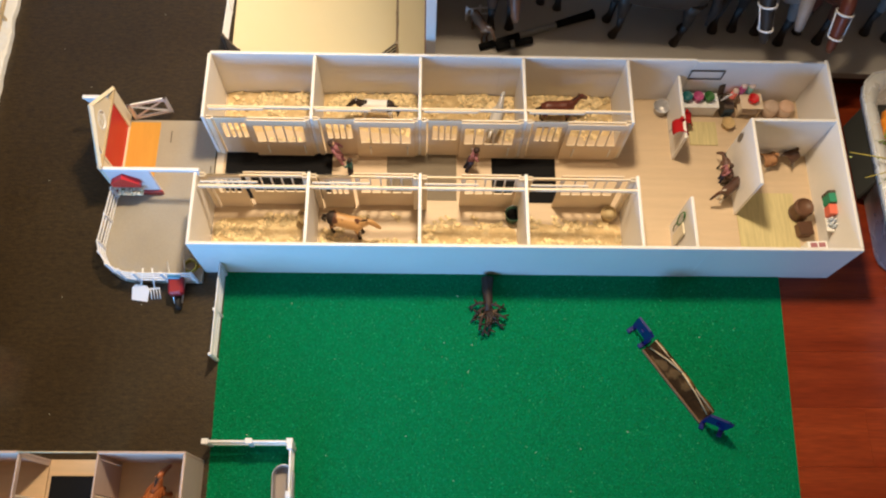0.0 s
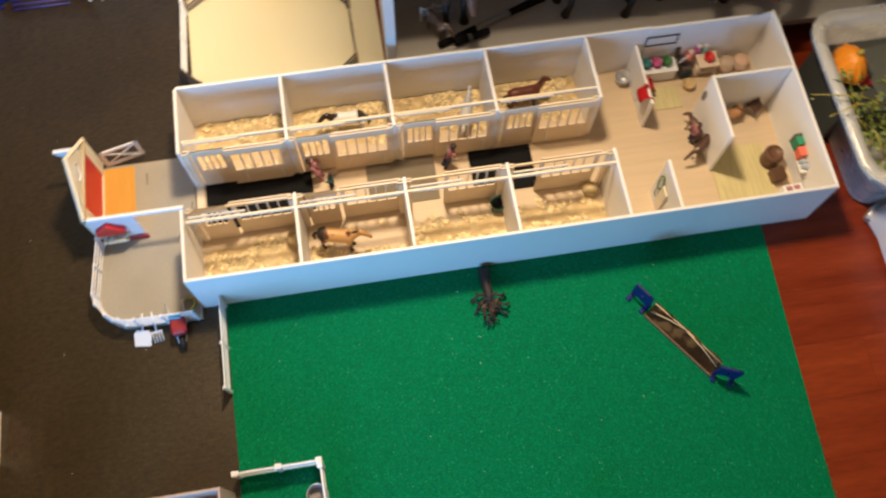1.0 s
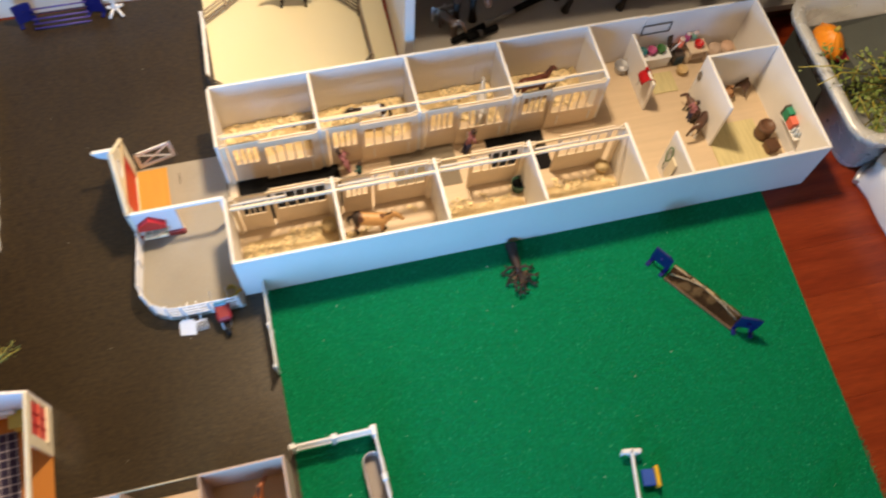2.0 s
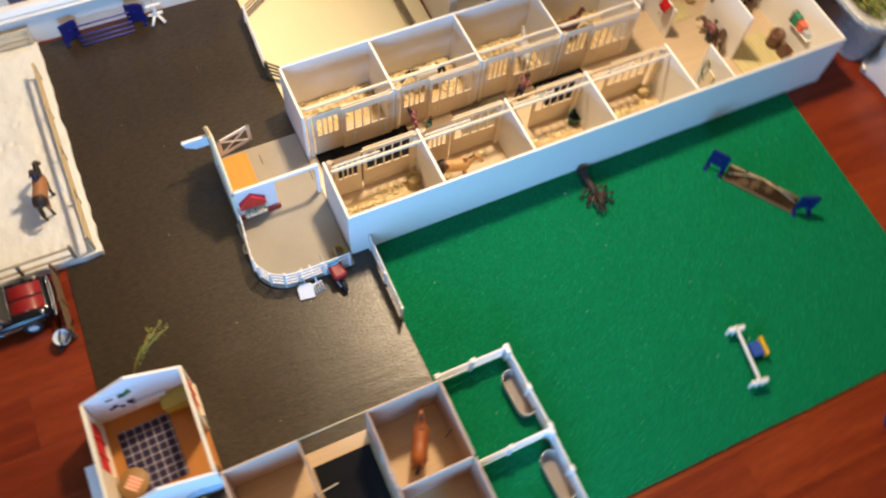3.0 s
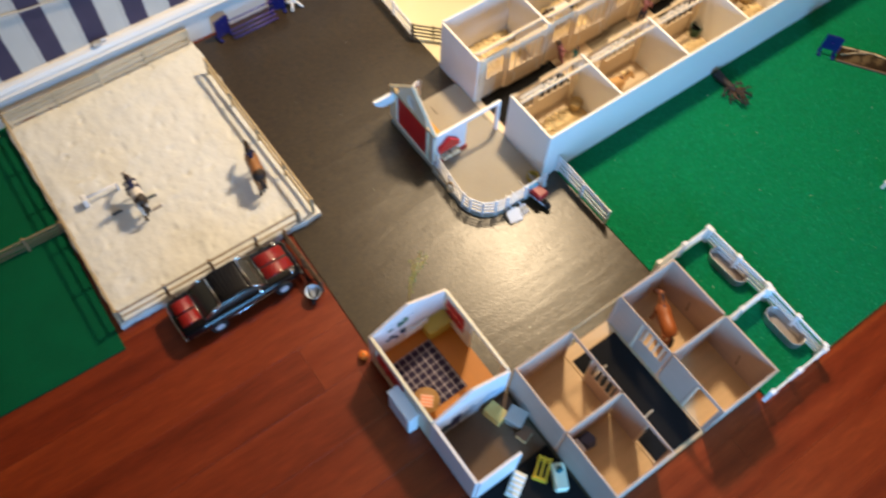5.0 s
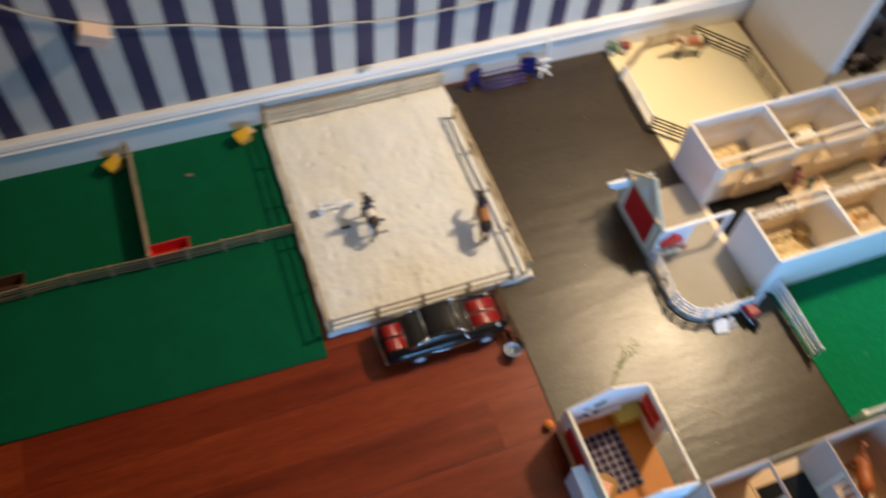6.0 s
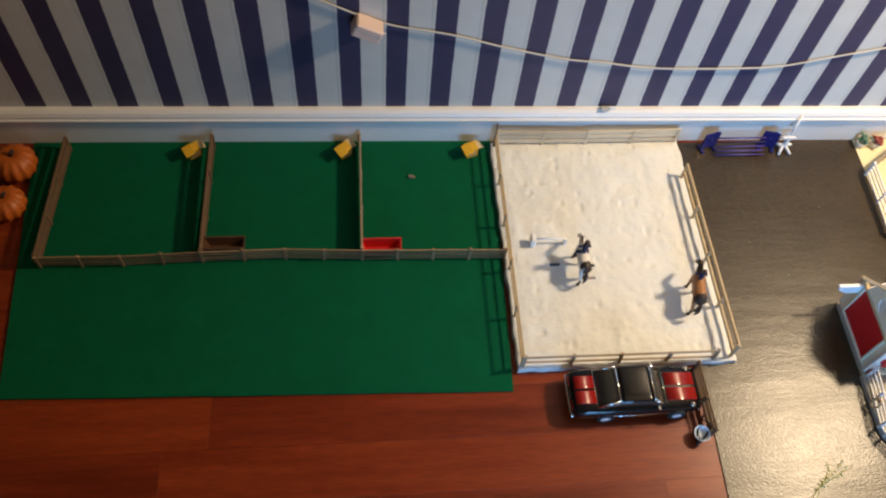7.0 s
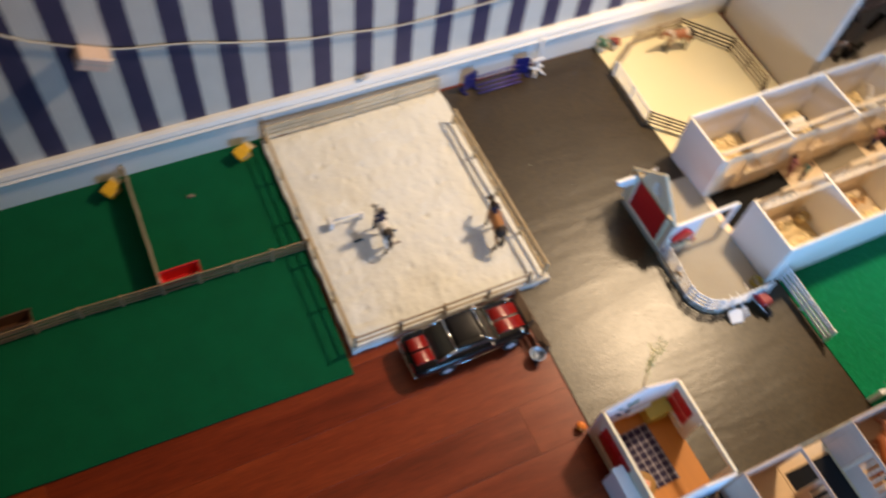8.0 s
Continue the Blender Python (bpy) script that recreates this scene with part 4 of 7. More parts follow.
part("tie", tube([(0, 0, 0.012), (0, 0, 0.014)], 0.0039, 8), LEATHER, rk)
bk = thing("barrel", pose(0.650, 0.580, FL) @ Matrix.Diagonal((1.15, 1.15, 1.1, 1)), "dark brown toy barrel standing in the tack room", "barrel")
part("staves", lathe([(0, 0), (0.0142, 0), (0.0152, 0.012), (0.0152, 0.022), (0.0140, 0.036), (0.0128, 0.036), (0.0126, 0.033), (0, 0.033)], 16, lumps=14, depth=0.03), LEATHER, bk)
for z in (0.006, 0.028):
    part("hoop", lathe([(0.0146, z), (0.0158, z + 0.0002), (0.0158, z + 0.003), (0.0146, z + 0.003)], 16), DARKWOOD, bk)
bk2 = thing("wooden_crate", pose(0.654, 0.545, FL, 0, 0, 4), "brown wooden crate on the straw rug", "crate")
part("body", box((-0.012, -0.012, 0), (0.012, 0.012, 0.018), 0.0008), LEATHER, bk2)
part("lid", box((-0.013, -0.013, 0.018), (0.013, 0.013, 0.022), 0.0008), DARKWOOD, bk2)
shf = thing("wall_shelf", pose(0.6844, 0.552, 0.066), "narrow white foam shelf glued to the barn's end wall", "shelf")
part("board", box((-0.014, -0.030, 0), (0, 0.038, 0.0020), 0.0004), FOAM, shf)
for y in (-0.026, 0.026):
    part("bracket", slab([(-0.011, 0.0), (0.0, 0.0), (0.0, -0.012)], y - 0.001, y + 0.001, axis="y"), FOAM, shf)
SHZ = 0.0681
cb = thing("stacked_box", pose(0.6770, 0.578, SHZ, 0, 0, 2), "green and black box on the white wall shelf", "box", "stacked boxes")
part("body", box((-0.0065, -0.011, 0), (0.0065, 0.011, 0.026), 0.0006), GREENB, cb)
part("band", box((-0.0068, 0.006, 0.0), (0.0068, 0.0114, 0.0265), 0.0004), FENCE_DARK, cb)
cb2 = thing("stacked_box", pose(0.6770, 0.556, SHZ, 0, 0, -2), "coral red box on the white wall shelf", "box", "stacked boxes")
part("body", box((-0.0065, -0.009, 0), (0.0065, 0.009, 0.020), 0.0006), CORAL, cb2)
part("lid", box((-0.0069, -0.0094, 0.016), (0.0069, 0.0094, 0.021), 0.0004), CORAL, cb2)
for x, y in ((0.675, 0.541), (0.681, 0.539), (0.675, 0.532), (0.681, 0.529)):
    bt = thing("bottle", pose(x, y, SHZ), "tiny clear bottle with a pale cap", "bottle", "tiny bottles")
    part("glass", lathe([(0, 0), (0.0030, 0), (0.0032, 0.010), (0.0014, 0.013), (0, 0.013)], 9), PALE_BLUE, bt)
    part("cap", lathe([(0, 0.013), (0.0016, 0.013), (0.0016, 0.0165), (0, 0.0165)], 8), WHITE, bt)
sw = thing("storage_chest", pose(0.664, 0.500, FL, 0, 0, 3), "white toy chest with two dark panels", "chest")
part("body", box((-0.018, -0.014, 0), (0.018, 0.014, 0.034), 0.001), WHITE, sw)
for x in (-0.0135, 0.0015):
    part("panel", box((x, 0.002, 0.0345), (x + 0.012, 0.0105, 0.0352), 0.0002), SHIRT, sw, "dark mauve inset panel")
hk = thing("bridle", pose(0.4095, 0.535, 0.085), "dark green bridle hanging on the short partition", "bridle")
part("strap", tube([(-0.003, 0.008 * math.cos(a), 0.022 * math.sin(a)) for a in (2 * math.pi * k / 14 for k in range(14))] + [(-0.003, 0.008, 0.0)], 0.0014, 5), GREENP, hk)
part("rein", tube([(-0.003, 0.003, -0.02), (-0.004, 0.001, -0.04), (-0.003, -0.003, -0.05)], 0.0011, 5), DARKGREEN, hk)
tw = thing("hanging_towel", pose(0.4095, 0.515, 0.03), "cream towel hanging on the short partition", "towel")
part("cloth", box((-0.004, -0.011, 0), (-0.0012, 0.011, 0.062), 0.001), CREAM, tw)
for k in range(4):
    pg = thing("peg", pose(0.416, 0.472 + 0.021 * k, 0.055 + 0.018 * (k % 2)), "small white peg on the short partition", "peg", "pegs")
    part("pin", tube([(-0.001, 0, 0), (0.009, 0, 0.002)], [0.0018, 0.0026], 7), WHITE, pg)
wd = thing("horseshoe_plaque", pose(0.5318, 0.697, 0.085), "small dark oval plaque hanging on the tack room partition", "plaque")
part("disc", slab([(0.006 * math.cos(a), 0.014 * math.sin(a)) for a in (2 * math.pi * k / 14 for k in range(14))], -0.001, 0.0005, axis="x"), GREY_MAT, wd)
part("pin", tube([(-0.001, 0, 0.014), (0.0, 0, 0.018)], 0.001, 6), STEEL, wd)

# ---- porch at the barn's end ----
deck_z = 0.011
deck = thing("porch_deck", pose(0, 0, 0), "grey card porch deck with one rounded corner", "deck")
poly = [(-0.432, 0.436), (-0.548, 0.436)] + [(-0.548 - 0.062 * math.sin(a), 0.498 - 0.062 * math.cos(a)) for a in (math.pi / 2 * k / 6 for k in range(1, 7))] + [(-0.610, 0.600), (-0.606, 0.600), (-0.606, 0.757), (-0.432, 0.757)]
part("top", slab(poly, 0.0008, deck_z), DECK, deck)
for (x, y) in ((-0.518, 0.722), (-0.438, 0.650)):
    part("slot", box((x - 0.0008, y - 0.012, deck_z - 0.0006), (x + 0.0008, y + 0.012, deck_z + 0.0004), 0), FENCE_DARK, deck)
flat("orange_floor_mat", -0.596, -0.540, 0.632, 0.752, deck_z + 0.0004, deck_z + 0.0016, AMBER_FLOOR, "orange wood-look floor piece on the grey deck")

gable = thing("toy_barn_facade", pose(-0.600, 0, 0), "cream toy barn gable with a red door and an oval window", "facade")
gz = 0.0112
# the gable in strips round the door
part("wall", slab([(0.606, gz), (0.606, 0.108), (0.628, 0.108), (0.628, gz)], -0.0025, 0.0025, axis="x"), CREAM, gable)
part("wall", slab([(0.744, gz), (0.744, 0.108), (0.766, 0.108), (0.766, gz)], -0.0025, 0.0025, axis="x"), CREAM, gable)
bm = bmesh.new()
ov = [(0.685 + 0.015 * math.cos(a), 0.137 + 0.019 * math.sin(a)) for a in (2 * math.pi * k / 16 for k in range(16))]
rimp = []
for (y, z) in ov:
    d = Vector((y - 0.685, z - 0.137)).normalized()
    q = Vector((0.685, 0.137))
    while True:
        q2 = q + d * 0.0015
        if q2.y < 0.109 or q2.y > 0.183 - abs(q2.x - 0.685) * 1.02 or abs(q2.x - 0.685) > 0.078:
            break
        q = q2
    rimp.append((q.x, q.y))
fr = [[bm.verts.new((w, y, z)) for y, z in ring] for w in (-0.0025, 0.0025) for ring in (ov, rimp)]
for k in range(16):
    j = (k + 1) % 16
    bm.faces.new((fr[0][k], fr[0][j], fr[1][j], fr[1][k]))
    bm.faces.new((fr[2][k], fr[2][j], fr[3][j], fr[3][k]))
    bm.faces.new((fr[0][k], fr[0][j], fr[2][j], fr[2][k]))
    bm.faces.new((fr[1][k], fr[1][j], fr[3][j], fr[3][k]))
part("gable_top", bm, CREAM, gable)
for ya, yb in ((0.606, 0.686), (0.766, 0.684)):
    part("verge_board", tube([(0, ya, 0.108), (0, yb, 0.186)], 0.0042, 4, smooth=False), CREAM, gable)
part("hinge_strip", box((-0.0045, 0.606, 0.1065), (0.0045, 0.766, 0.1125), 0.0008), FENCE_TAN, gable, "tan strip between the door wall and the gable")
fd = part("door", slab([(0.631, gz + 0.002), (0.631, 0.106), (0.741, 0.106), (0.741, gz + 0.002)], -0.0015, 0.0015, axis="x"), RED, gable, "red door panel")
for a, b in (((0.628, gz), (0.633, 0.108)), ((0.739, gz), (0.744, 0.108)), ((0.633, gz), (0.739, gz + 0.005))):
    part("trim", box((-0.0040, a[0], a[1]), (0.0040, b[0], b[1]), 0.0005), CREAM, fd)
for k in range(3):
    y = 0.685 + (k - 1) * 0.010
    part("muntin", tube([(0, y, 0.121), (0, y, 0.153)], 0.0013, 5), WHITE, gable)
for z in (0.130, 0.145):
    part("muntin", tube([(0, 0.672, z), (0, 0.698, z)], 0.0013, 5), WHITE, gable)
part("pane", slab([(y, z) for y, z in ov], -0.0008, 0.0008, axis="x"), PAPER, gable, "pale printed window pane")
part("window_ring", tube([(0.0005, y, z) for y, z in ov] + [(0.0005, *ov[0])], 0.0028, 6), WHITE, gable)
part("wing_panel", slab([(-0.002, 0.106), (-0.052, 0.101), (-0.048, 0.090), (-0.030, 0.077), (-0.002, 0.077)], 0.748, 0.7515, axis="y"), WHITE, gable, "small white panel standing out from the gable")
part("wing_cap", box((-0.053, 0.7462, 0.1010), (-0.002, 0.7535, 0.1060), 0.0008, None, pose(0, 0, 0.0, 0, 0, 0)), WHITE, gable)

win = thing("window_wall", pose(0, 0.609, 0), "white toy wall with a red awning window and a header beam", "wall")
part("panel", box((-0.604, -0.0025, gz), (-0.520, 0.0025, 0.104), 0.0006), HOUSE_IN, win)
part("header", box((-0.604, -0.0030, 0.098), (-0.432, 0.0030, 0.106), 0.0008), WHITE, win)
part("post", box((-0.440, -0.0040, gz), (-0.433, 0.0040, 0.098), 0.0006), WHITE, win)
part("base_trim", box((-0.600, -0.0066, gz), (-0.517, -0.0026, gz + 0.013), 0.0006), mat("brick_red_plastic", (0.33, 0.025, 0.02), 0.45), win, "red base trim")
part("awning", slab([(-0.594, 0.056), (-0.544, 0.056), (-0.544, 0.068), (-0.569, 0.090), (-0.594, 0.068)], -0.013, -0.0026, axis="y"), RED, win, "peaked red awning")
part("window_box", box((-0.588, -0.019, 0.034), (-0.546, -0.0026, 0.041), 0.0008), CREAM, win, "planter with white flowers")
bm = bmesh.new()
for k in range(64):
    q = Vector((rng.uniform(-0.589, -0.545), rng.uniform(-0.022, -0.012), 0.042 + rng.uniform(0, 0.005)))
    lathe([(0, -0.0020), (0.0023, 0), (0, 0.0020)], 5, bm, q)
part("flowers", bm, CREAM, win)
bm = bmesh.new()
for k in range(40):
    q = Vector((rng.uniform(-0.589, -0.545), rng.uniform(-0.021, -0.010), 0.040 + rng.uniform(0, 0.004)))
    lathe([(0, -0.0018), (0.0022, 0), (0, 0.0018)], 5, bm, q)
part("leaves", bm, GREENP, win, "small green leaves")
for xa, xb in ((-0.585, -0.582), (-0.555, -0.552), (-0.5685, -0.5665)):
    part("muntin", box((xa, -0.0042, 0.044), (xb, -0.0026, 0.074), 0.0002), WHITE, win)

xg = thing("half_door", pose(-0.589, 0.757, deck_z, 0, 0, 14), "white half door with a cross brace standing open", "door")
for a, b in (((0, 0.004), (0.072, 0.011)), ((0, 0.047), (0.072, 0.054)), ((0, 0.004), (0.007, 0.054)), ((0.065, 0.004), (0.072, 0.054))):
    part("frame_bar", box((a[0], -0.0016, a[1]), (b[0], 0.0016, b[1]), 0.0004), WHITE, xg)
for s in (0, 1):
    za, zb = (0.010, 0.048) if s else (0.048, 0.010)
    part("brace", tube([(0.006, 0.0005 * s, za), (0.066, 0.0005 * s, zb)], 0.0024, 4, smooth=False), WHITE, xg)

porch = [(-0.599, 0.598), (-0.609, 0.495)] + [(-0.547 - 0.061 * math.sin(a), 0.499 - 0.061 * math.cos(a)) for a in (1.2, 0.75, 0.3)] + [(-0.540, 0.437), (-0.440, 0.437)]
fence("porch_fence", porch, 0.050, (0.22, 0.46, 0.70, 0.93), 0.0045, 0.0022, WHITE, "white four-rail toy fence along the porch edge", 0.055, rail_h=0.0045, base=deck_z - 0.008)
bra = thing("bracelet_rope", pose(-0.611, 0.535, 0.036), "brown knotted rope hung over the porch fence", "rope")
part("loop", tube([(0.004 * math.cos(a), 0.008 * math.sin(a), -0.010 + 0.012 * math.cos(a)) for a in (2 * math.pi * k / 10 for k in range(11))], 0.0022, 6), TABLE_WOOD, bra)
part("knot", lathe([(0, -0.004), (0.004, 0), (0, 0.004)], 7, None, (0.004, 0, -0.002)), LEATHER, bra)

sh = thing("toy_shovel", pose(-0.538, 0.402, 0.004, -62, 0, -8), "white plastic toy shovel leaning on the porch fence", "shovel")
part("blade", slab([(-0.014, 0.0), (0.014, 0.0), (0.015, 0.022), (0.010, 0.028), (-0.010, 0.028), (-0.015, 0.022)], -0.001, 0.0015, axis="y"), WHITE, sh)
part("shaft", tube([(0, 0, 0.026), (0, 0.001, 0.058)], 0.0016, 7), WHITE, sh)
fk = thing("toy_fork", pose(-0.510, 0.406, 0.003, -58, 0, 6), "white plastic toy manure fork leaning on the porch fence", "fork")
for k in range(4):
    part("tine", tube([(-0.0075 + 0.005 * k, 0, 0.0), (-0.0075 + 0.005 * k, 0, 0.018)], 0.0010, 5), WHITE, fk)
part("bridge", box((-0.009, -0.001, 0.017), (0.009, 0.001, 0.020), 0.0004), WHITE, fk)
part("shaft", tube([(0, 0, 0.019), (0, 0.001, 0.055)], 0.0015, 7), WHITE, fk)
wb = thing("toy_wheelbarrow", pose(-0.470, 0.422, 0.003, 0, 0, -84) @ Matrix.Scale(1.22, 4), "dark red toy wheelbarrow with a black wheel beside the porch", "wheelbarrow")
part("tray", box((-0.016, -0.0105, 0.014), (0.014, 0.0105, 0.028), 0.003), mat("dark_red_plastic", (0.26, 0.012, 0.020), 0.45), wb)
whl = part("wheel", lathe([(0, -0.003), (0.0085, -0.003), (0.0095, 0), (0.0085, 0.003), (0, 0.003)], 14), TYRE, wb)
whl.matrix_basis = pose(0.022, 0, 0.0075, 90, 0, 0)
for k in (-1, 1):
    part("handle", tube([(0.022, 0.005 * k, 0.009), (-0.010, 0.010 * k, 0.013), (-0.036, 0.012 * k, 0.026)], 0.0013, 6), STEEL, wb)
    part("leg", tube([(-0.010, 0.011 * k, 0.014), (-0.012, 0.012 * k, 0.0)], 0.0013, 6), STEEL, wb)
cloth = thing("blue_cloth", pose(-0.474, 0.4365, 0.038), "pale blue cloth hung over the porch fence", "cloth")
part("fold", box((-0.010, -0.0050, -0.006), (0.012, 0.0050, 0.0045), 0.002), mat("light_blue_cloth", (0.16, 0.42, 0.62), 0.85, var=0.15), cloth)
hose = thing("toy_hose", pose(-0.452, 0.462, deck_z), "coiled yellow and green toy hose on the porch", "hose")
part("coil", tube([(0.011 * math.cos(a), 0.011 * math.sin(a), 0.002 + 0.0008 * a) for a in (0.5 * k for k in range(30))], 0.0018, 6), OLIVE, hose)
part("nozzle", tube([(0.011, 0, 0.002), (0.020, 0.006, 0.002)], [0.0018, 0.0026], 7), YELLOW, hose)

# fence at the edge of the turf and the paddock
fence("turf_gate", [(-0.392, 0.452), (-0.393, 0.297)], 0.052, (0.25, 0.5, 0.75, 0.97), 0.005, 0.0022, WHITE, "white four-rail toy gate at the edge of the turf", 0.08, "gate", 0.0035, rail_h=0.0075)
PZ = 0.0035
padd = thing("paddock_fence", pose(0, 0, 0), "white four-rail toy fence round two small paddocks", "fence")


def run(xa, ya, xb, yb, spacing=0.076, group=None):
    L = math.hypot(xb - xa, yb - ya)
    n = max(1, round(L / spacing))
    turn = math.degrees(math.atan2(yb - ya, xb - xa))
    for k in range(n + 1):
        mm = pose(xa + (xb - xa) * k / n, ya + (yb - ya) * k / n, PZ, rng.gauss(0, 1), rng.gauss(0, 1), turn)
        bm = box((-0.0035, -0.0035, 0), (0.0035, 0.0035, 0.050), 0.0006, None, mm)
        box((-0.0055, -0.0045, 0.043), (0.0055, 0.0045, 0.0505), 0.001, bm, mm)
        part("post", bm, WHITE, padd)
    for z in (0.010, 0.022, 0.034, 0.045):
        part("rail", box((0, -0.0018, z - 0.0028), (L, 0.0018, z + 0.0028), 0.0005, None, pose(xa, ya, PZ, rng.gauss(0, 1), rng.gauss(0, 0.4), turn)), WHITE, padd)


run(-0.388, 0.155, -0.254, 0.155)
run(-0.252, 0.148, -0.248, -0.002)
run(-0.396, -0.010, -0.254, -0.008)
run(-0.249, -0.014, -0.252, -0.152)
run(-0.398, -0.158, -0.257, -0.156)
for (x, y, rot) in ((-0.263, 0.077, 92), (-0.268, -0.079, 90)):
    tr = thing("stock_tank", pose(x, y, PZ, 0, 0, rot), "oval grey toy stock tank standing on the turf", "tank", "stock tanks")
    bm = bmesh.new()
    rings = []
    for r, z in ((0.0150, 0.0), (0.0165, 0.001), (0.0175, 0.022), (0.0182, 0.0225), (0.0182, 0.024), (0.0165, 0.024), (0.0160, 0.021)):
        rings.append([bm.verts.new(((0.027 if math.cos(a) > 0 else -0.027) + r * math.cos(a), r * math.sin(a), z)) for a in (math.pi / 16 + 2 * math.pi * k / 16 for k in range(16))])
    for a, b in zip(rings, rings[1:]):
        for k in range(16):
            bm.faces.new((a[k], a[(k + 1) % 16], b[(k + 1) % 16], b[k])).smooth = True
    bm.faces.new(rings[0])
    part("shell", bm, STEEL, tr)
    bm = bmesh.new()
    for r, z in ((0.0158, 0.0215), (0.0140, 0.004)):
        rings.append([bm.verts.new(((0.027 if math.cos(a) > 0 else -0.027) + r * math.cos(a), r * math.sin(a), z)) for a in (math.pi / 16 + 2 * math.pi * k / 16 for k in range(16))])
    a, b = rings[-2:]
    for k in range(16):
        bm.faces.new((a[k], a[(k + 1) % 16], b[(k + 1) % 16], b[k])).smooth = True
    bm.faces.new(b)
    part("lining", bm, TROUGH_IN, tr, "beige lining coloured darker for the shade inside")

# ---- small stable ----
sb = thing("model_stable", pose(0, 0, 0), "small roofless plywood model stable with two stall blocks", "model stable")
SH, ST = 0.116, 0.0042


def swall(x0, y0, x1, y1, h=SH, z=0.001, name="wall"):
    return part(name, box((min(x0, x1), min(y0, y1), z), (max(x0, x1), max(y0, y1), h), 0.0007), STABLE_WOOD, sb)


def barred(x, y0, y1, north, boarded):
    """A stall side facing the aisle: an open doorway at its outer end, a barred panel beside it."""
    cut = y0 + (y1 - y0) * (0.54 if north else 0.46)
    ya, yb, da, db = (y0, cut, cut, y1) if north else (cut, y1, y0, cut)
    xa, xb = x + 0.0016, x + ST - 0.0016
    w = part("stall_side", box((xa, ya, 0.0048), (xb, yb, 0.054), 0.0003), STABLE_WOOD, sb)
    part("top_rail", box((x + 0.0008, y0, 0.106), (x + ST - 0.0008, y1, SH), 0.0004), STABLE_WOOD, w)
    for y in (ya + 0.004, yb - 0.004):
        part("frame", box((x + 0.0012, y - 0.004, 0.054), (x + ST - 0.0012, y + 0.004, 0.106), 0.0004), STABLE_WOOD, w)
    for k in range(4 if north else 0):
        y = ya + 0.008 + (yb - ya - 0.016) * (k + 0.5) / 4
        part("bar", box((xa, y - 0.0018, 0.053), (xb, y + 0.0018, 0.107), 0), BALSA_RAIL, w)
    if boarded:
        part("door", box((x + 0.0012, da + 0.003, 0.0048), (x + ST - 0.0012, db - 0.007, 0.1055), 0.0004), STABLE_WOOD, w)
    if not north:
        part("board", box((x + 0.0010, ya + 0.008, 0.054), (x + ST - 0.0010, yb - 0.008, 0.106), 0.0003), STABLE_WOOD, w)
    part("door_post", box((x + 0.0006, cut - 0.0018, 0.0048), (x + ST - 0.0006, cut + 0.0018, 0.106), 0.0004), BALSA_RAIL, w)
    y = da + 0.003 if not north else db - 0.003
    part("door_post", box((x + 0.0006, y - 0.003, 0.0048), (x + ST - 0.0006, y + 0.003, 0.106), 0.0004), STABLE_WOOD, w)


for (x0, x1) in ((-0.774, -0.646), (-0.532, -0.398)):
    swall(x0, 0.130 - ST, x1, 0.130)
    swall(x0, -0.137, x1, -0.137 + ST)
    swall(x0 + ST, -0.010, x1 - ST, -0.010 + ST, SH - 0.001)
    part("stall_floor", box((x0 + 0.001, -0.136, 0.001), (x1 - 0.001, 0.129, 0.0045), 0), STABLE_FLOOR, sb)
for y0, y1 in ((-0.137 + ST, -0.010), (-0.010 + ST, 0.130 - ST)):
    swall(-0.774, y0, -0.774 + ST, y1)
    swall(-0.398 - ST, y0, -0.398, y1)
    barred(-0.646 - ST, y0, y1, y0 > -0.05, False)
    barred(-0.532, y0, y1, y0 > -0.05, y0 > -0.05)
part("aisle_floor", box((-0.6455, -0.137, 0.0010), (-0.5325, 0.130, 0.0044), 0.0003), STABLE_FLOOR, sb)
part("door_bar", tube([(-0.650, 0.128, 0.1175), (-0.530, 0.128, 0.1175)], 0.0014, 6), FENCE_TAN, sb)
for (xa, xb, ya) in ((-0.640, -0.612, 0.05), (-0.632, -0.600, -0.06)):
    part("latch", tube([(xa - 0.008, ya, 0.05), (xb, ya + 0.004, 0.052)], 0.0012, 5), BALSA_RAIL, sb)
for y in (0.055, -0.075):
    part("hinge_peg", tube([(-0.409, y, 0.070), (-0.421, y - 0.006, 0.058)], 0.0010, 5), FENCE_DARK, sb)
flat("stable_mat", -0.640, -0.5365, -0.130, 0.104, 0.0046, 0.0064, BLACK_MAT, "long black rubber mat in the small stable's aisle")
horse("horse_figurine", pose(-0.464, 0.058, 0.0045, 0, 0, 62), 0.096, COATS["chestnut"], DARKMANE, "orange chestnut toy horse standing in the small stable", 0.1, 0.30, dark_legs=False)
fd2 = thing("feed_bin", pose(-0.752, -0.029, 0.0045), "pale lilac toy feed bin in a stall corner", "bin")
part("tub", box((-0.013, -0.012, 0), (0.013, 0.012, 0.032), 0.002), HOUSE_IN, fd2)
part("rim", box((-0.0145, -0.0135, 0.029), (0.0145, 0.0135, 0.033), 0.001), HOUSE_IN, fd2)
bl = thing("folded_blanket", pose(-0.722, -0.027, 0.0045), "folded slate blue blanket heaped beside the feed bin", "blanket")
SLATE = mat("slate_cloth", (0.10, 0.11, 0.19), 0.85, var=0.2)
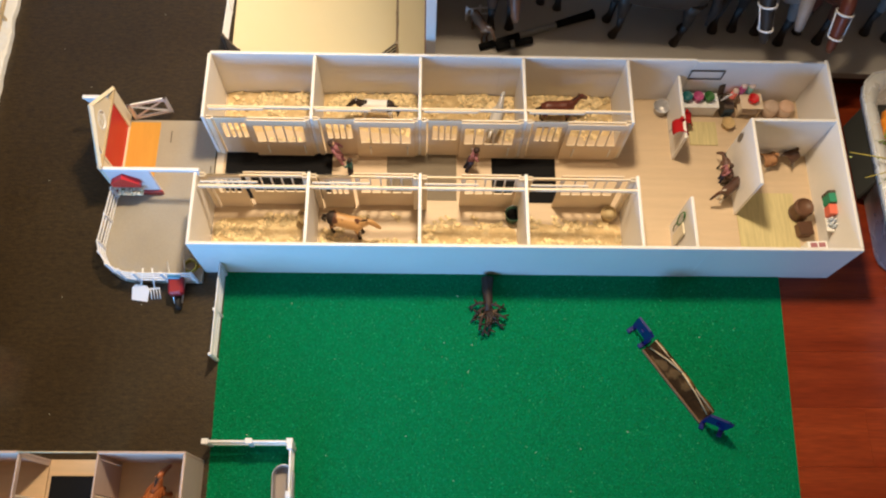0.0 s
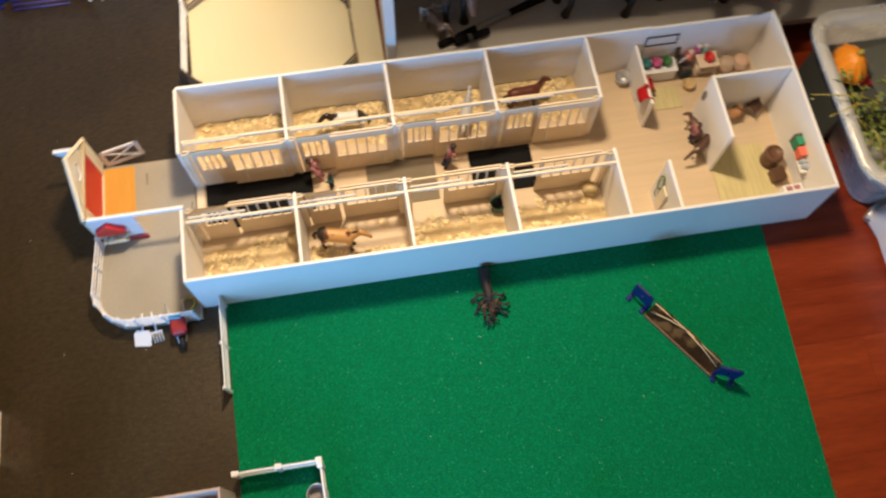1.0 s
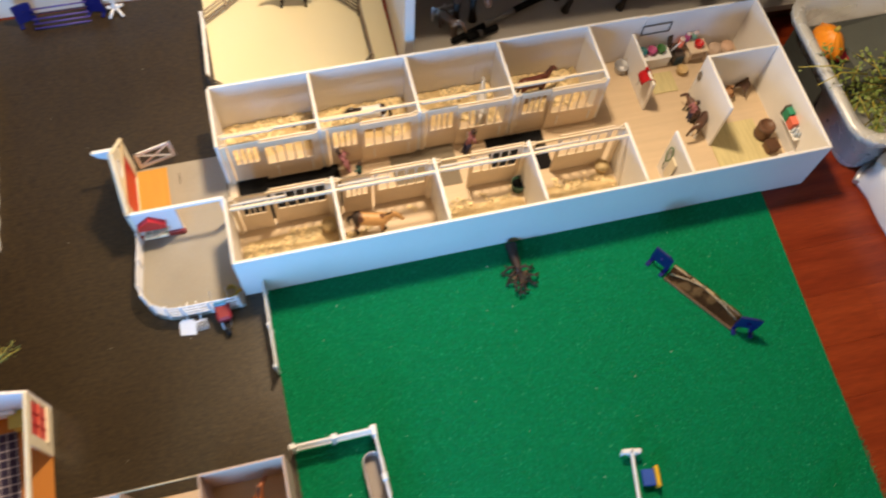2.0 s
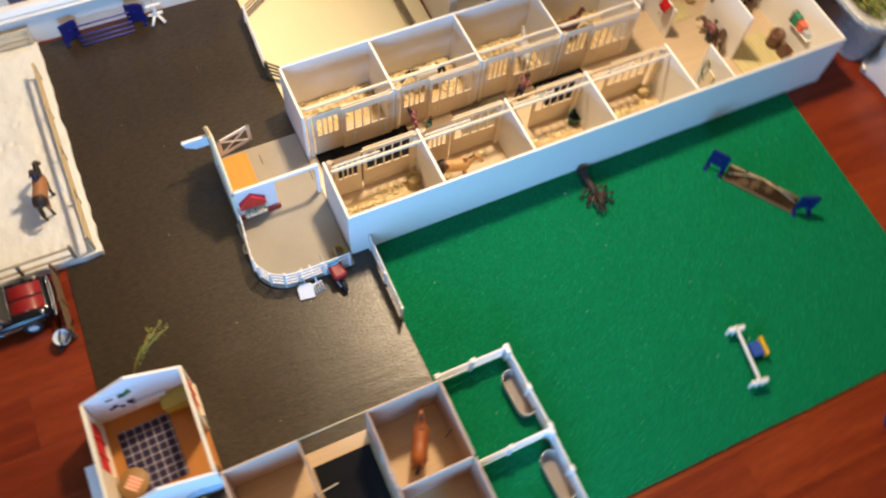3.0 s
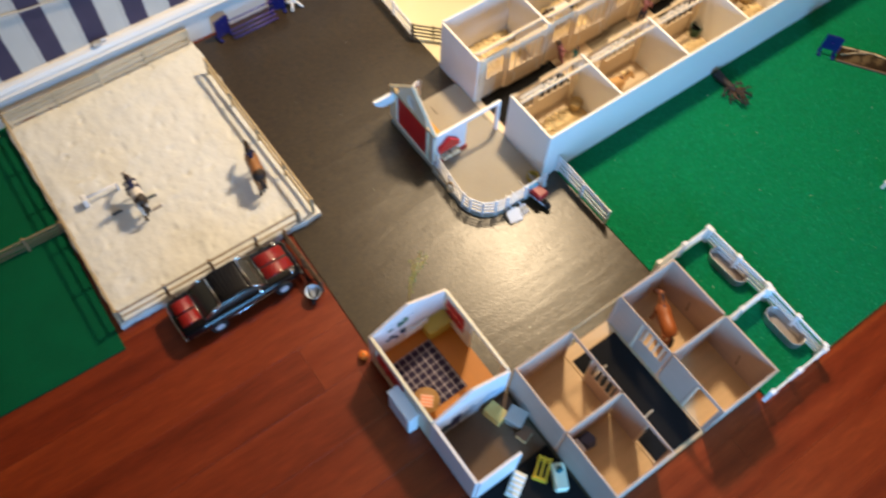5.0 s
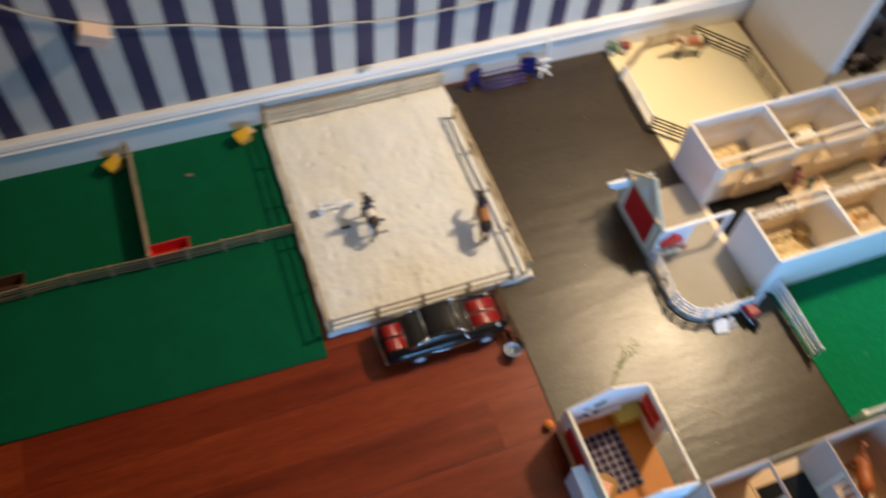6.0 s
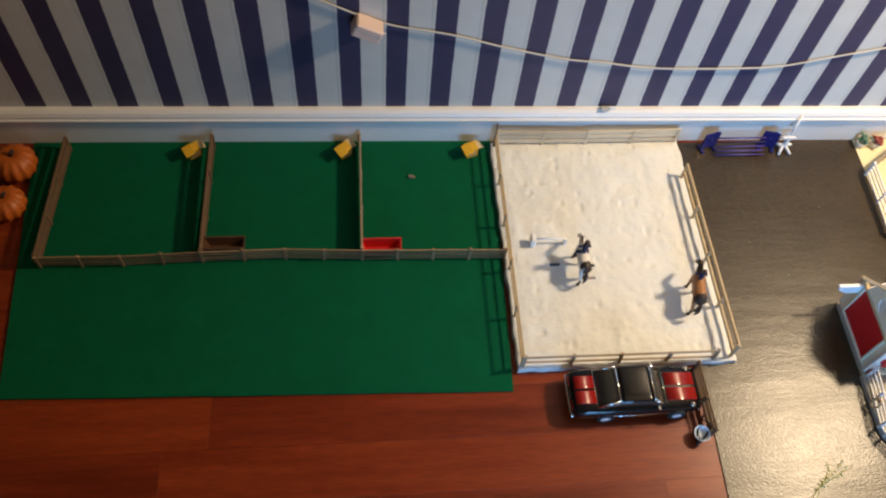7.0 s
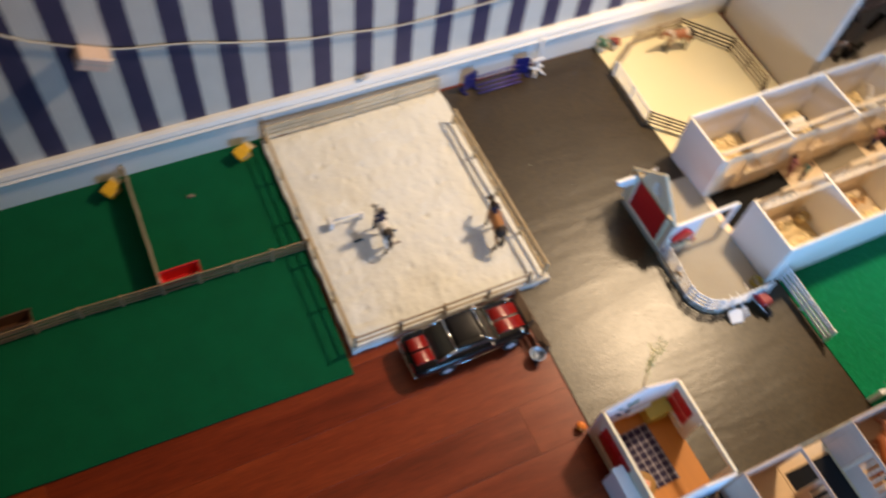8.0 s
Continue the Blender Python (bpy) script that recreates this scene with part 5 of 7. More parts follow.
for k, (w, d) in enumerate(((0.016, 0.014), (0.014, 0.013), (0.012, 0.011))):
    part("fold", box((-w, -d, 0.008 * k), (w, d, 0.008 * k + 0.0085), 0.0035, None, pose(0.001 * k, 0, 0, 0, 0, 9 * k - 6)), SLATE, bl)

# ---- toy house ----
ho = thing("toy_house", pose(0, 0, 0), "open-topped white toy farmhouse with red windows and an orange floor", "toy house")
HX0, HX1, HY0, HY1 = -0.945, -0.779, 0.132, 0.325
HXM, HE, HA = -0.864, 0.108, 0.150
pent = [(HX0, 0.001), (HX1, 0.001), (HX1, HE), (HXM, HA), (HX0, HE)]
part("gable_wall", slab(pent, HY1 - 0.005, HY1, axis="y"), HOUSE_IN, ho, "white gable wall")
part("gable_wall", slab([(x, z * 0.985) for x, z in pent], HY0, HY0 + 0.005, axis="y"), HOUSE_IN, ho)
part("house_floor", box((HX0 + 0.001, HY0 + 0.001, 0.001), (HX1 - 0.001, HY1 - 0.002, 0.0048), 0), ORANGE_FLOOR, ho, "orange floor")
part("back_room_floor", box((HX0 + 0.001, 0.012, 0.001), (HX1 - 0.001, HY0 + 0.001, 0.0044), 0), mat("dark_brown_card", (0.115, 0.070, 0.042), 0.7, var=0.25, scale=30), ho, "dark brown back room floor")
for x, low, cuts in ((HX0, HY0 + 0.005, (0.216, 0.302)), (HX1 - 0.005, 0.238, (0.258, 0.314))):
    side = part("side_wall", box((x, low, 0.001), (x + 0.005, HY1 - 0.005, 0.030), 0.0005), CREAM, ho)
    part("pier", box((x, cuts[1], 0.030), (x + 0.005, HY1 - 0.005, HE), 0.0005), CREAM, side)
    part("pier", box((x, low, 0.030), (x + 0.005, cuts[0], HE), 0.0005), CREAM, side)
    part("lintel", box((x, cuts[0], 0.092), (x + 0.005, cuts[1], HE), 0.0005), CREAM, side)
    wn = part("window", box((x + 0.0015, cuts[0], 0.030), (x + 0.0035, cuts[1], 0.092), 0.0003), RED, ho, "red shuttered window")
    for q in (1 / 3, 2 / 3):
        y = cuts[0] + (cuts[1] - cuts[0]) * q
        part("muntin", box((x - 0.0006, y - 0.0016, 0.032), (x + 0.0056, y + 0.0016, 0.090), 0.0003), RED, wn)
    part("muntin", box((x - 0.0006, cuts[0], 0.058), (x + 0.0056, cuts[1], 0.0615), 0.0003), RED if x < -0.9 else CORAL, wn)
    part("sill", box((x - 0.004, cuts[0] - 0.003, 0.026), (x + 0.009, cuts[1] + 0.003, 0.031), 0.0006), CREAM, wn)
part("door_head", box((HX1 - 0.005, 0.152, 0.100), (HX1, 0.238, HE), 0.0004), CREAM, ho)
part("pier", box((HX1 - 0.005, HY0 + 0.005, 0.001), (HX1, 0.152, HE), 0.0004), CREAM, ho)
part("door", box((HX1 + 0.0005, 0.134, 0.003), (HX1 + 0.0030, 0.150, 0.092), 0.0004), DARKWOOD, ho, "brown door leaf")
part("wall", box((HX0, 0.012, 0.001), (HX0 + 0.006, HY0, 0.110), 0.0006), HOUSE_IN, ho)
part("wall", box((HX0 + 0.006, 0.008, 0.001), (-0.852, 0.0135, 0.112), 0.0006), HOUSE_IN, ho)
part("eave", box((HX0 - 0.0005, HY0 + 0.005, HE), (HX0 + 0.0055, HY1 - 0.005, HE + 0.004), 0.0006), CREAM, ho)
part("eave", box((HX1 - 0.0055, HY0 + 0.005, HE), (HX1 + 0.0005, HY1 - 0.005, HE + 0.004), 0.0006), CREAM, ho)
for x, z, w, m1, m2 in ((-0.884, 0.098, 0.060, GREENP, DARKGREEN), (-0.892, 0.056, 0.044, NAVY, SAGE)):
    pic = part("wall_print", box((x - w / 2, HY1 - 0.0066, z - 0.007), (x + w / 2, HY1 - 0.0056, z + 0.009), 0.0003), HOUSE_IN, ho, "printed leafy wall picture")
    for k in range(14):
        a, c = rng.uniform(-0.42, 0.42) * w, rng.uniform(-0.007, 0.008)
        part("motif", slab([(x + a - 0.004, z + c), (x + a - 0.001, z + c - 0.003), (x + a + 0.005, z + c + 0.001), (x + a + 0.001, z + c + 0.0035)], HY1 - 0.0073 - 0.0001 * k, HY1 - 0.0068, axis="y"), m1 if k % 3 else m2, pic)
SKY_PRINT = mat("cloud_print", (0.40, 0.50, 0.62), 0.6, var=0.25, scale=40)
for k in range(7):
    x = HX0 + 0.016 + 0.020 * k
    part("print", slab([(x, 0.018), (x + 0.024, 0.014), (x + 0.026, 0.040 + 0.012 * ((k * 2) % 3)), (x + 0.010, 0.052 + 0.010 * (k % 2)), (x + 0.001, 0.036)], HY0 - 0.0012 - 0.0002 * (k % 2), HY0 - 0.0002, axis="y"), (SAGE, NAVY, mat("slate_print", (0.26, 0.33, 0.42), 0.6))[k % 3] if k < 3 else SKY_PRINT, ho)
flat("plaid_rug", -0.921, -0.832, 0.178, 0.293, 0.005, 0.0066, PLAID, "navy and white plaid rug in the toy house", "rug", 2.0)
MUSTARD = mat("mustard_paint", (0.54, 0.43, 0.07), 0.5, var=0.12)
cup = thing("yellow_sideboard", pose(-0.811, 0.3045, 0.005), "olive yellow toy sideboard against the gable wall", "sideboard")
part("body", box((-0.024, -0.013, 0), (0.024, 0.014, 0.030), 0.001), MUSTARD, cup)
part("top", box((-0.0255, -0.0150, 0.030), (0.0255, 0.0150, 0.033), 0.0006), MUSTARD, cup)
for k in range(3):
    part("drawer", box((-0.018, -0.0155, 0.003 + 0.009 * k), (0.018, -0.014, 0.010 + 0.009 * k), 0.0004), mat("mustard_front", (0.40, 0.31, 0.045), 0.55), cup) if k == 0 else part("drawer", box((-0.018, -0.0155, 0.003 + 0.009 * k), (0.018, -0.014, 0.010 + 0.009 * k), 0.0004), MUSTARD, cup)
stv = thing("white_cabinet", pose(-0.845, 0.313, 0.005), "flat white toy wall cabinet on the gable wall", "cabinet")
part("body", box((-0.030, 0.001, 0.022), (0.022, 0.006, 0.044), 0.0008), WHITE, stv)
part("door", box((-0.028, 0.0, 0.024), (-0.005, 0.001, 0.042), 0.0004), WHITE, stv)
part("door", box((-0.003, 0.0, 0.024), (0.020, 0.001, 0.042), 0.0004), WHITE, stv)
TABLE_DARK = mat("stained_pine", (0.34, 0.19, 0.06), 0.5, var=0.2, scale=20, fine=120)
rt = thing("round_table", pose(-0.9135, 0.193, 0.0068), "small round wooden table in the toy house", "table")
part("tabletop", lathe([(0, 0.024), (0.0245, 0.024), (0.0250, 0.0255), (0.0245, 0.027), (0, 0.027)], 24), TABLE_DARK, rt)
part("pedestal", tube([(0, 0, 0.0), (0, 0, 0.004), (0, 0, 0.024)], [0.010, 0.004, 0.004], 10), TABLE_WOOD, rt)
solid("table_napkin", box((-0.0115, -0.0115, 0), (0.0115, 0.0115, 0.0012), 0.0003), PINKCHECK, pose(-0.9135, 0.191, 0.0342, 0, 0, 48), "pink checked napkin lying on the round table", "napkin")
pl = thing("white_planter", pose(-0.9575, 0.200, 0.0), "white plastic planter standing outside the toy house", "planter")
part("box", box((-0.0105, -0.032, 0), (0.0105, 0.032, 0.074), 0.002), WHITE, pl)
part("rim", box((-0.0118, -0.0335, 0.071), (0.0118, 0.0335, 0.077), 0.001), WHITE, pl)
pk = thing("mini_pumpkin", pose(-0.953, 0.337, 0.001), "tiny orange toy pumpkin beside the toy house", "pumpkin")
part("skin", lathe([(0, 0.001), (0.007, 0.0), (0.0105, 0.007), (0.007, 0.014), (0, 0.012)], 18, lumps=7, depth=0.14), ORANGE, pk)
part("stem", tube([(0, 0, 0.012), (0.001, 0, 0.017)], [0.0016, 0.001], 6), OLIVE, pk)
fern = thing("dried_sprig", pose(-0.862, 0.3235, 0.112), "thin yellow-green plastic plant sprig stuck on the house gable", "plant")
sprig = (
    (Vector((0.0, 0.0, 0.0)), Vector((0.030, 0.036, 0.022)), Vector((0.080, 0.074, 0.030))),
    (Vector((0.044, 0.042, 0.020)), Vector((0.064, 0.052, 0.026)), Vector((0.086, 0.062, 0.024))),
    (Vector((0.034, 0.034, 0.018)), Vector((0.046, 0.052, 0.024)), Vector((0.060, 0.072, 0.022))),
)
bm = bmesh.new()
for n, (a, b, c) in enumerate(sprig):
    part("stem", tube([a, b, c], [0.0011, 0.0009, 0.0005], 5), OLIVE, fern)
    for k in range(46 if n == 0 else 24):
        u = 0.30 + 0.70 * rng.random() if n == 0 else rng.random()
        q = a.lerp(b, u).lerp(b.lerp(c, u), u) + Vector((rng.gauss(0, 0.0032), rng.gauss(0, 0.0032), rng.gauss(0, 0.003)))
        m4 = Matrix.Translation(q) @ Euler((rng.gauss(0, 0.7), rng.gauss(0, 0.7), rng.uniform(0, 6))).to_matrix().to_4x4()
        p0, p1 = rng.uniform(0.0018, 0.0042), rng.uniform(0.0007, 0.0014)
        bm.faces.new([bm.verts.new(m4 @ Vector(p)) for p in ((-p0, 0, 0), (0, -p1, 0.0006), (p0, 0, 0), (0, p1, 0.0006))])
part("leaves", bm, LEAF, fern)
# odds in the yard behind the house
yd = thing("toy_crate", pose(-0.823, 0.106, 0.0045, 0, 0, 14), "cream cardboard box in the back room of the house", "box")
KRAFT = mat("kraft_card", (0.66, 0.44, 0.13), 0.7, var=0.1)
part("body", box((-0.013, -0.018, 0), (0.013, 0.018, 0.028), 0.001), KRAFT, yd)
part("flap", box((-0.011, -0.016, 0.028), (0.011, 0.0, 0.0292), 0.0003, None, pose(0, 0, 0, 5, 0, 0)), KRAFT, yd)
yd2 = thing("grey_tub", pose(-0.7985, 0.078, 0.0045, 0, 0, 24), "grey plastic tub in the back room of the house", "tub")
part("body", box((-0.015, -0.016, 0), (0.015, 0.016, 0.026), 0.003), mat("blue_grey_plastic", (0.22, 0.215, 0.20), 0.5), yd2)
part("lid", box((-0.016, -0.017, 0.026), (0.016, 0.017, 0.029), 0.001), mat("blue_grey_lid", (0.36, 0.35, 0.33), 0.5), yd2)
yd3 = thing("wooden_block", pose(-0.803, 0.046, 0.0045, 0, 0, 15), "small brown wooden crate by the stable wall", "crate")
part("body", box((-0.012, -0.010, 0), (0.012, 0.010, 0.018), 0.001), TABLE_WOOD, yd3)
part("cap", box((-0.0125, -0.0105, 0.018), (0.0125, 0.0105, 0.0195), 0.0005), LEATHER, yd3)
yd4 = thing("yellow_stand", pose(-0.816, -0.020, 0.0026, 0, 0, 35), "yellow plastic toy stand with open bars", "stand")
for y in (-0.010, 0.0, 0.010):
    part("bar", box((-0.022, y - 0.0018, 0.016), (0.022, y + 0.0018, 0.020), 0.0006), YELLOW, yd4)
for x in (-0.018, 0.018):
    part("end_frame", box((x - 0.002, -0.013, 0), (x + 0.002, 0.013, 0.020), 0.0008), YELLOW, yd4)
yd5 = thing("mint_block", pose(-0.800, -0.048, 0.0026, 0, 0, 62), "pale mint plastic toy block in the dark yard", "block")
part("body", box((-0.024, -0.012, 0), (0.024, 0.012, 0.022), 0.003), mat("mint_plastic", (0.66, 0.74, 0.58), 0.5), yd5)
part("stud", lathe([(0, 0.021), (0.006, 0.022), (0.006, 0.026), (0, 0.0265)], 12, None, (0.010, 0, 0)), TEAL, yd5)
yd6 = thing("cream_board", pose(-0.868, -0.014, 0.0026, 0, 0, 30), "cream ribbed plastic board in the dark yard", "board")
part("plate", box((-0.024, -0.012, 0), (0.024, 0.012, 0.005), 0.0008), CREAM, yd6)
for k in range(5):
    part("rib", box((-0.021 + 0.009 * k, -0.012, 0.005), (-0.018 + 0.009 * k, 0.012, 0.008), 0.0005), WHITE, yd6)
flat("dark_yard_floor", -0.938, -0.779, -0.130, 0.010, 0.0010, 0.0024, BLACK_MAT, "dark floor sheet behind the toy house")

# ---- round pen ----
pen = thing("round_pen", pose(0, 0, 0), "eight-sided toy pen, one panel white, the others tan and dark brown", "pen")
octo = [(-0.190, 1.163), (-0.325, 1.160), (-0.428, 1.088), (-0.434, 0.925), (-0.365, 0.858), (-0.165, 0.852), (-0.098, 0.915), (-0.099, 1.055)]
for k in range(8):
    (xa, ya), (xb, yb) = octo[k], octo[(k + 1) % 8]
    m = {0: FENCE_RAIL, 1: FENCE_RAIL, 2: WHITE, 6: FENCE_RAIL}.get(k, FENCE_DARK)
    L = math.hypot(xb - xa, yb - ya)
    turn = math.degrees(math.atan2(yb - ya, xb - xa))
    pan = part("panel", box((-0.003, -0.003, 0), (0.003, 0.003, 0.048), 0.0006, None, pose(xa, ya, 0.0008, 0, 0, turn)), m, pen, "white panel" if k == 2 else "weathered tan panel" if m is FENCE_RAIL else "")
    for z in (0.010, 0.021, 0.032, 0.043):
        part("rail", box((0.002, -0.0016, z - 0.0017), (L - 0.002, 0.0016, z + 0.0017), 0.0004, None, pose(xa, ya, 0.003, 0, rng.gauss(0, 0.5), turn)), m, pan)
    part("brace", box((L / 2 - 0.0018, -0.0022, 0.004), (L / 2 + 0.0018, 0.0022, 0.047), 0.0004, None, pose(xa, ya, 0.003, 0, 0, turn)), m, pan)
DUSTGREEN, DUSTRED = mat("dusty_green", (0.10, 0.22, 0.14), 0.7), mat("dusty_red", (0.42, 0.10, 0.08), 0.7)
horse("horse_figurine", pose(-0.235, 1.112, 0.003, 0, 0, 172), 0.090, COATS["penpinto"], DARKMANE, "brown and tan toy horse standing in the round pen", 0.2, 0.1, dark_rump=True)
for x, y, m, lab in ((-0.414, 1.172, DUSTGREEN, "small toy pot with a green plant by the wall"), (-0.380, 1.170, DUSTRED, "small toy pot with a red flower by the wall")):
    po = thing("flower_pot", pose(x, y, 0.003) @ Matrix.Scale(1.35, 4), lab, "pot", "flower pots")
    part("pot", lathe([(0, 0), (0.008, 0), (0.011, 0.014), (0.009, 0.014), (0.0085, 0.012), (0, 0.012)], 12), PAPER, po)
    bm = bmesh.new()
    for k in range(24):
        q = Vector((rng.gauss(0, 0.0045), rng.gauss(0, 0.0045), 0.015 + abs(rng.gauss(0.004, 0.003))))
        lathe([(0, -0.003), (0.0035, 0), (0, 0.003)], 5, bm, q)
    part("bloom", bm, m, po)

# ---- jumps ----
def standard(parent, x, y, z, turn, h, w, m, lean=0.0, low=0.30):
    """A jump wing: a square panel on two legs with splayed feet."""
    st = part("wing", slab([(-w / 2, h * low), (w / 2, h * low), (w / 2, h * 0.93), (w * 0.25, h), (-w / 2, h * 0.97)], -0.002, 0.002, axis="y"), m, parent)
    st.matrix_basis = pose(x, y, z, lean, 0, turn)
    for k in (-1, 1):
        part("leg", box((k * w * 0.40 - 0.003, -0.0018, 0.002), (k * w * 0.40 + 0.003, 0.0018, h * low + 0.001), 0.0006), m, st)
        part("foot", box((k * w * 0.40 - 0.004, -0.013, 0), (k * w * 0.40 + 0.004, 0.013, 0.005), 0.001), m, st)
    part("cup", box((-0.003, -0.005, h * 0.6), (0.003, 0.005, h * 0.68), 0.0006), m, st)
    return st


j1 = thing("log_jump", pose(0, 0, 0.0035), "toy jump with dark blue wings and a brown brush panel", "jump", "jumps")
standard(j1, 0.336, 0.346, 0, -58, 0.060, 0.040, BLUE)
standard(j1, 0.447, 0.190, 0, -24, 0.060, 0.040, BLUE)
j_turn = math.degrees(math.atan2(0.197 - 0.320, 0.427 - 0.342))
bm = bmesh.new()
n = 20
vs = []
for i in range(n + 1):
    u = i / n
    x = 0.150 * u
    top = 0.026 + 0.004 * math.sin(math.pi * u) + 0.0025 * noise.noise(Vector((u * 7, 2, 0)))
    bow = 0.020 + 0.0025 * noise.noise(Vector((u * 5, 8, 0)))
    vs.append([bm.verts.new(p) for p in ((x, -0.002, 0.0), (x, 0.001, 0.004), (x, bow, top), (x, bow + 0.004, top - 0.001), (x, bow + 0.004, 0.0))])
for a, b in zip(vs, vs[1:]):
    for k in range(4):
        bm.faces.new((a[k], a[k + 1], b[k + 1], b[k]))
bm.faces.new(vs[0])
bm.faces.new(vs[-1][::-1])
lg = part("panel", bm, LOG, j1, "dark brown brush-textured sloping panel")
lg.matrix_basis = pose(0.342, 0.320, 0, 0, 0, j_turn)
part("edge_strip", box((-0.001, -0.0034, 0.0), (0.151, 0.0008, 0.0055), 0.0008), FENCE_BROWN, lg, "pale wooden base strip")
for pa, pb in (((0.0, 0.0195, 0.0265), (0.150, 0.0200, 0.0265)), ((0.004, 0.008, 0.014), (0.070, 0.0200, 0.031)), ((0.070, 0.0190, 0.031), (0.148, 0.012, 0.019))):
    mid = [(pa[k] + pb[k]) / 2 for k in range(3)]
    part("stick", tube([pa, (mid[0], mid[1] + 0.001, mid[2] + 0.003), pb], [0.0014, 0.0012, 0.0011], 6), FENCE_TAN, lg)

j2 = thing("pole_jump", pose(0, 0, 0.0035), "white toy jump rail on two white feet", "jump", "jumps")
tj = math.degrees(math.atan2(-0.083 - 0.019, 0.148 - 0.166))
rail = part("rail", box((-0.005, -0.0026, 0.020), (0.110, 0.0026, 0.026), 0.001), WHITE, j2)
rail.matrix_basis = pose(0.166, 0.022, 0, 0, 0, tj)
for x in (0.0, 0.105):
    ft = part("foot", box((x - 0.0045, -0.017, 0.017), (x + 0.0045, 0.017, 0.026), 0.002), WHITE, j2)
    ft.matrix_basis = pose(0.166, 0.022, 0, 0, 0, tj)
    part("post", box((x - 0.003, -0.003, 0.0), (x + 0.003, 0.003, 0.020), 0.0008), WHITE, ft)
    for q in (-0.013, 0.013):
        part("peg", box((x - 0.003, q - 0.002, 0.0), (x + 0.003, q + 0.002, 0.018), 0.0006), WHITE, ft)
ch = thing("toy_chair", pose(0.180, -0.024, 0.0035, 0, 0, tj + 2), "blue toy stool with a yellow back", "chair")
part("seat", box((-0.014, -0.008, 0.008), (0.014, 0.014, 0.016), 0.0015), mat("mid_blue_plastic", (0.02, 0.08, 0.40), 0.45), ch)
part("backrest", box((-0.018, 0.014, 0.004), (0.018, 0.021, 0.022), 0.002), YELLOW, ch, "yellow backrest")
for x in (-0.011, 0.011):
    part("leg", tube([(x, 0.004, 0.0), (x, 0.004, 0.009)], 0.0022, 6), BLUE, ch)
j3 = thing("double_jump", pose(0, 0, 0.0015), "toy jump with dark blue wings and thin white poles", "jump", "jumps")
standard(j3, 0.456, -0.142, 0.002, -49, 0.046, 0.036, BLUE)
standard(j3, 0.345, -0.243, -0.0005, -49, 0.046, 0.036, BLUE)
for z, o in ((0.032, 0.003), (0.018, -0.003)):
    part("pole", tube([(0.456 + o, -0.144 - o, z), (0.345 + o, -0.241 - o, z)], 0.0020, 7), WHITE, j3)
VIOLET = mat("violet_plastic", (0.075, 0.050, 0.24), 0.45, var=0.1)
j4 = thing("wall_jump", pose(0, 0, 0.001), "toy jump with dark blue wings and blue poles before the baseboard", "jump", "jumps")
standard(j4, -0.786, 1.172, 0, 14, 0.056, 0.038, BLUE, 0, 0.12)
standard(j4, -0.646, 1.172, 0, -14, 0.056, 0.038, BLUE, 0, 0.12)
for k, (z, y) in enumerate(((0.038, 1.171), (0.029, 1.166), (0.021, 1.160), (0.013, 1.154), (0.006, 1.148))):
    part("pole", tube([(-0.772, y, z), (-0.658, y, z)], 0.0019, 7), VIOLET if k != 1 else NAVY, j4)
ws = thing("white_wing_stand", pose(-0.606, 1.172, 0.001), "white plastic jump stand leaning on the baseboard", "stand")
part("rod", tube([(0.002, -0.004, 0.040), (0.012, 0.012, 0.096)], 0.0026, 7), WHITE, ws, "thin white rod")
part("post", box((-0.004, -0.010, 0.010), (0.004, -0.002, 0.046), 0.001), WHITE, ws)
for z in (0.018, 0.042):
    part("crossbar", box((-0.016, -0.009, z - 0.003), (0.016, -0.003, z + 0.003), 0.001), WHITE, ws)
for dx, dy in ((-0.014, -0.024), (0.014, -0.024), (0.014, 0.010), (-0.014, 0.010)):
    part("foot", tube([(0.003 if dx > 0 else -0.003, -0.006, 0.014), (dx, dy, 0.003)], [0.0036, 0.003], 7), WHITE, ws)

DRYLEAF = mat("dry_leaf", (0.12, 0.075, 0.035), 0.8, var=0.35, scale=90, fine=400)

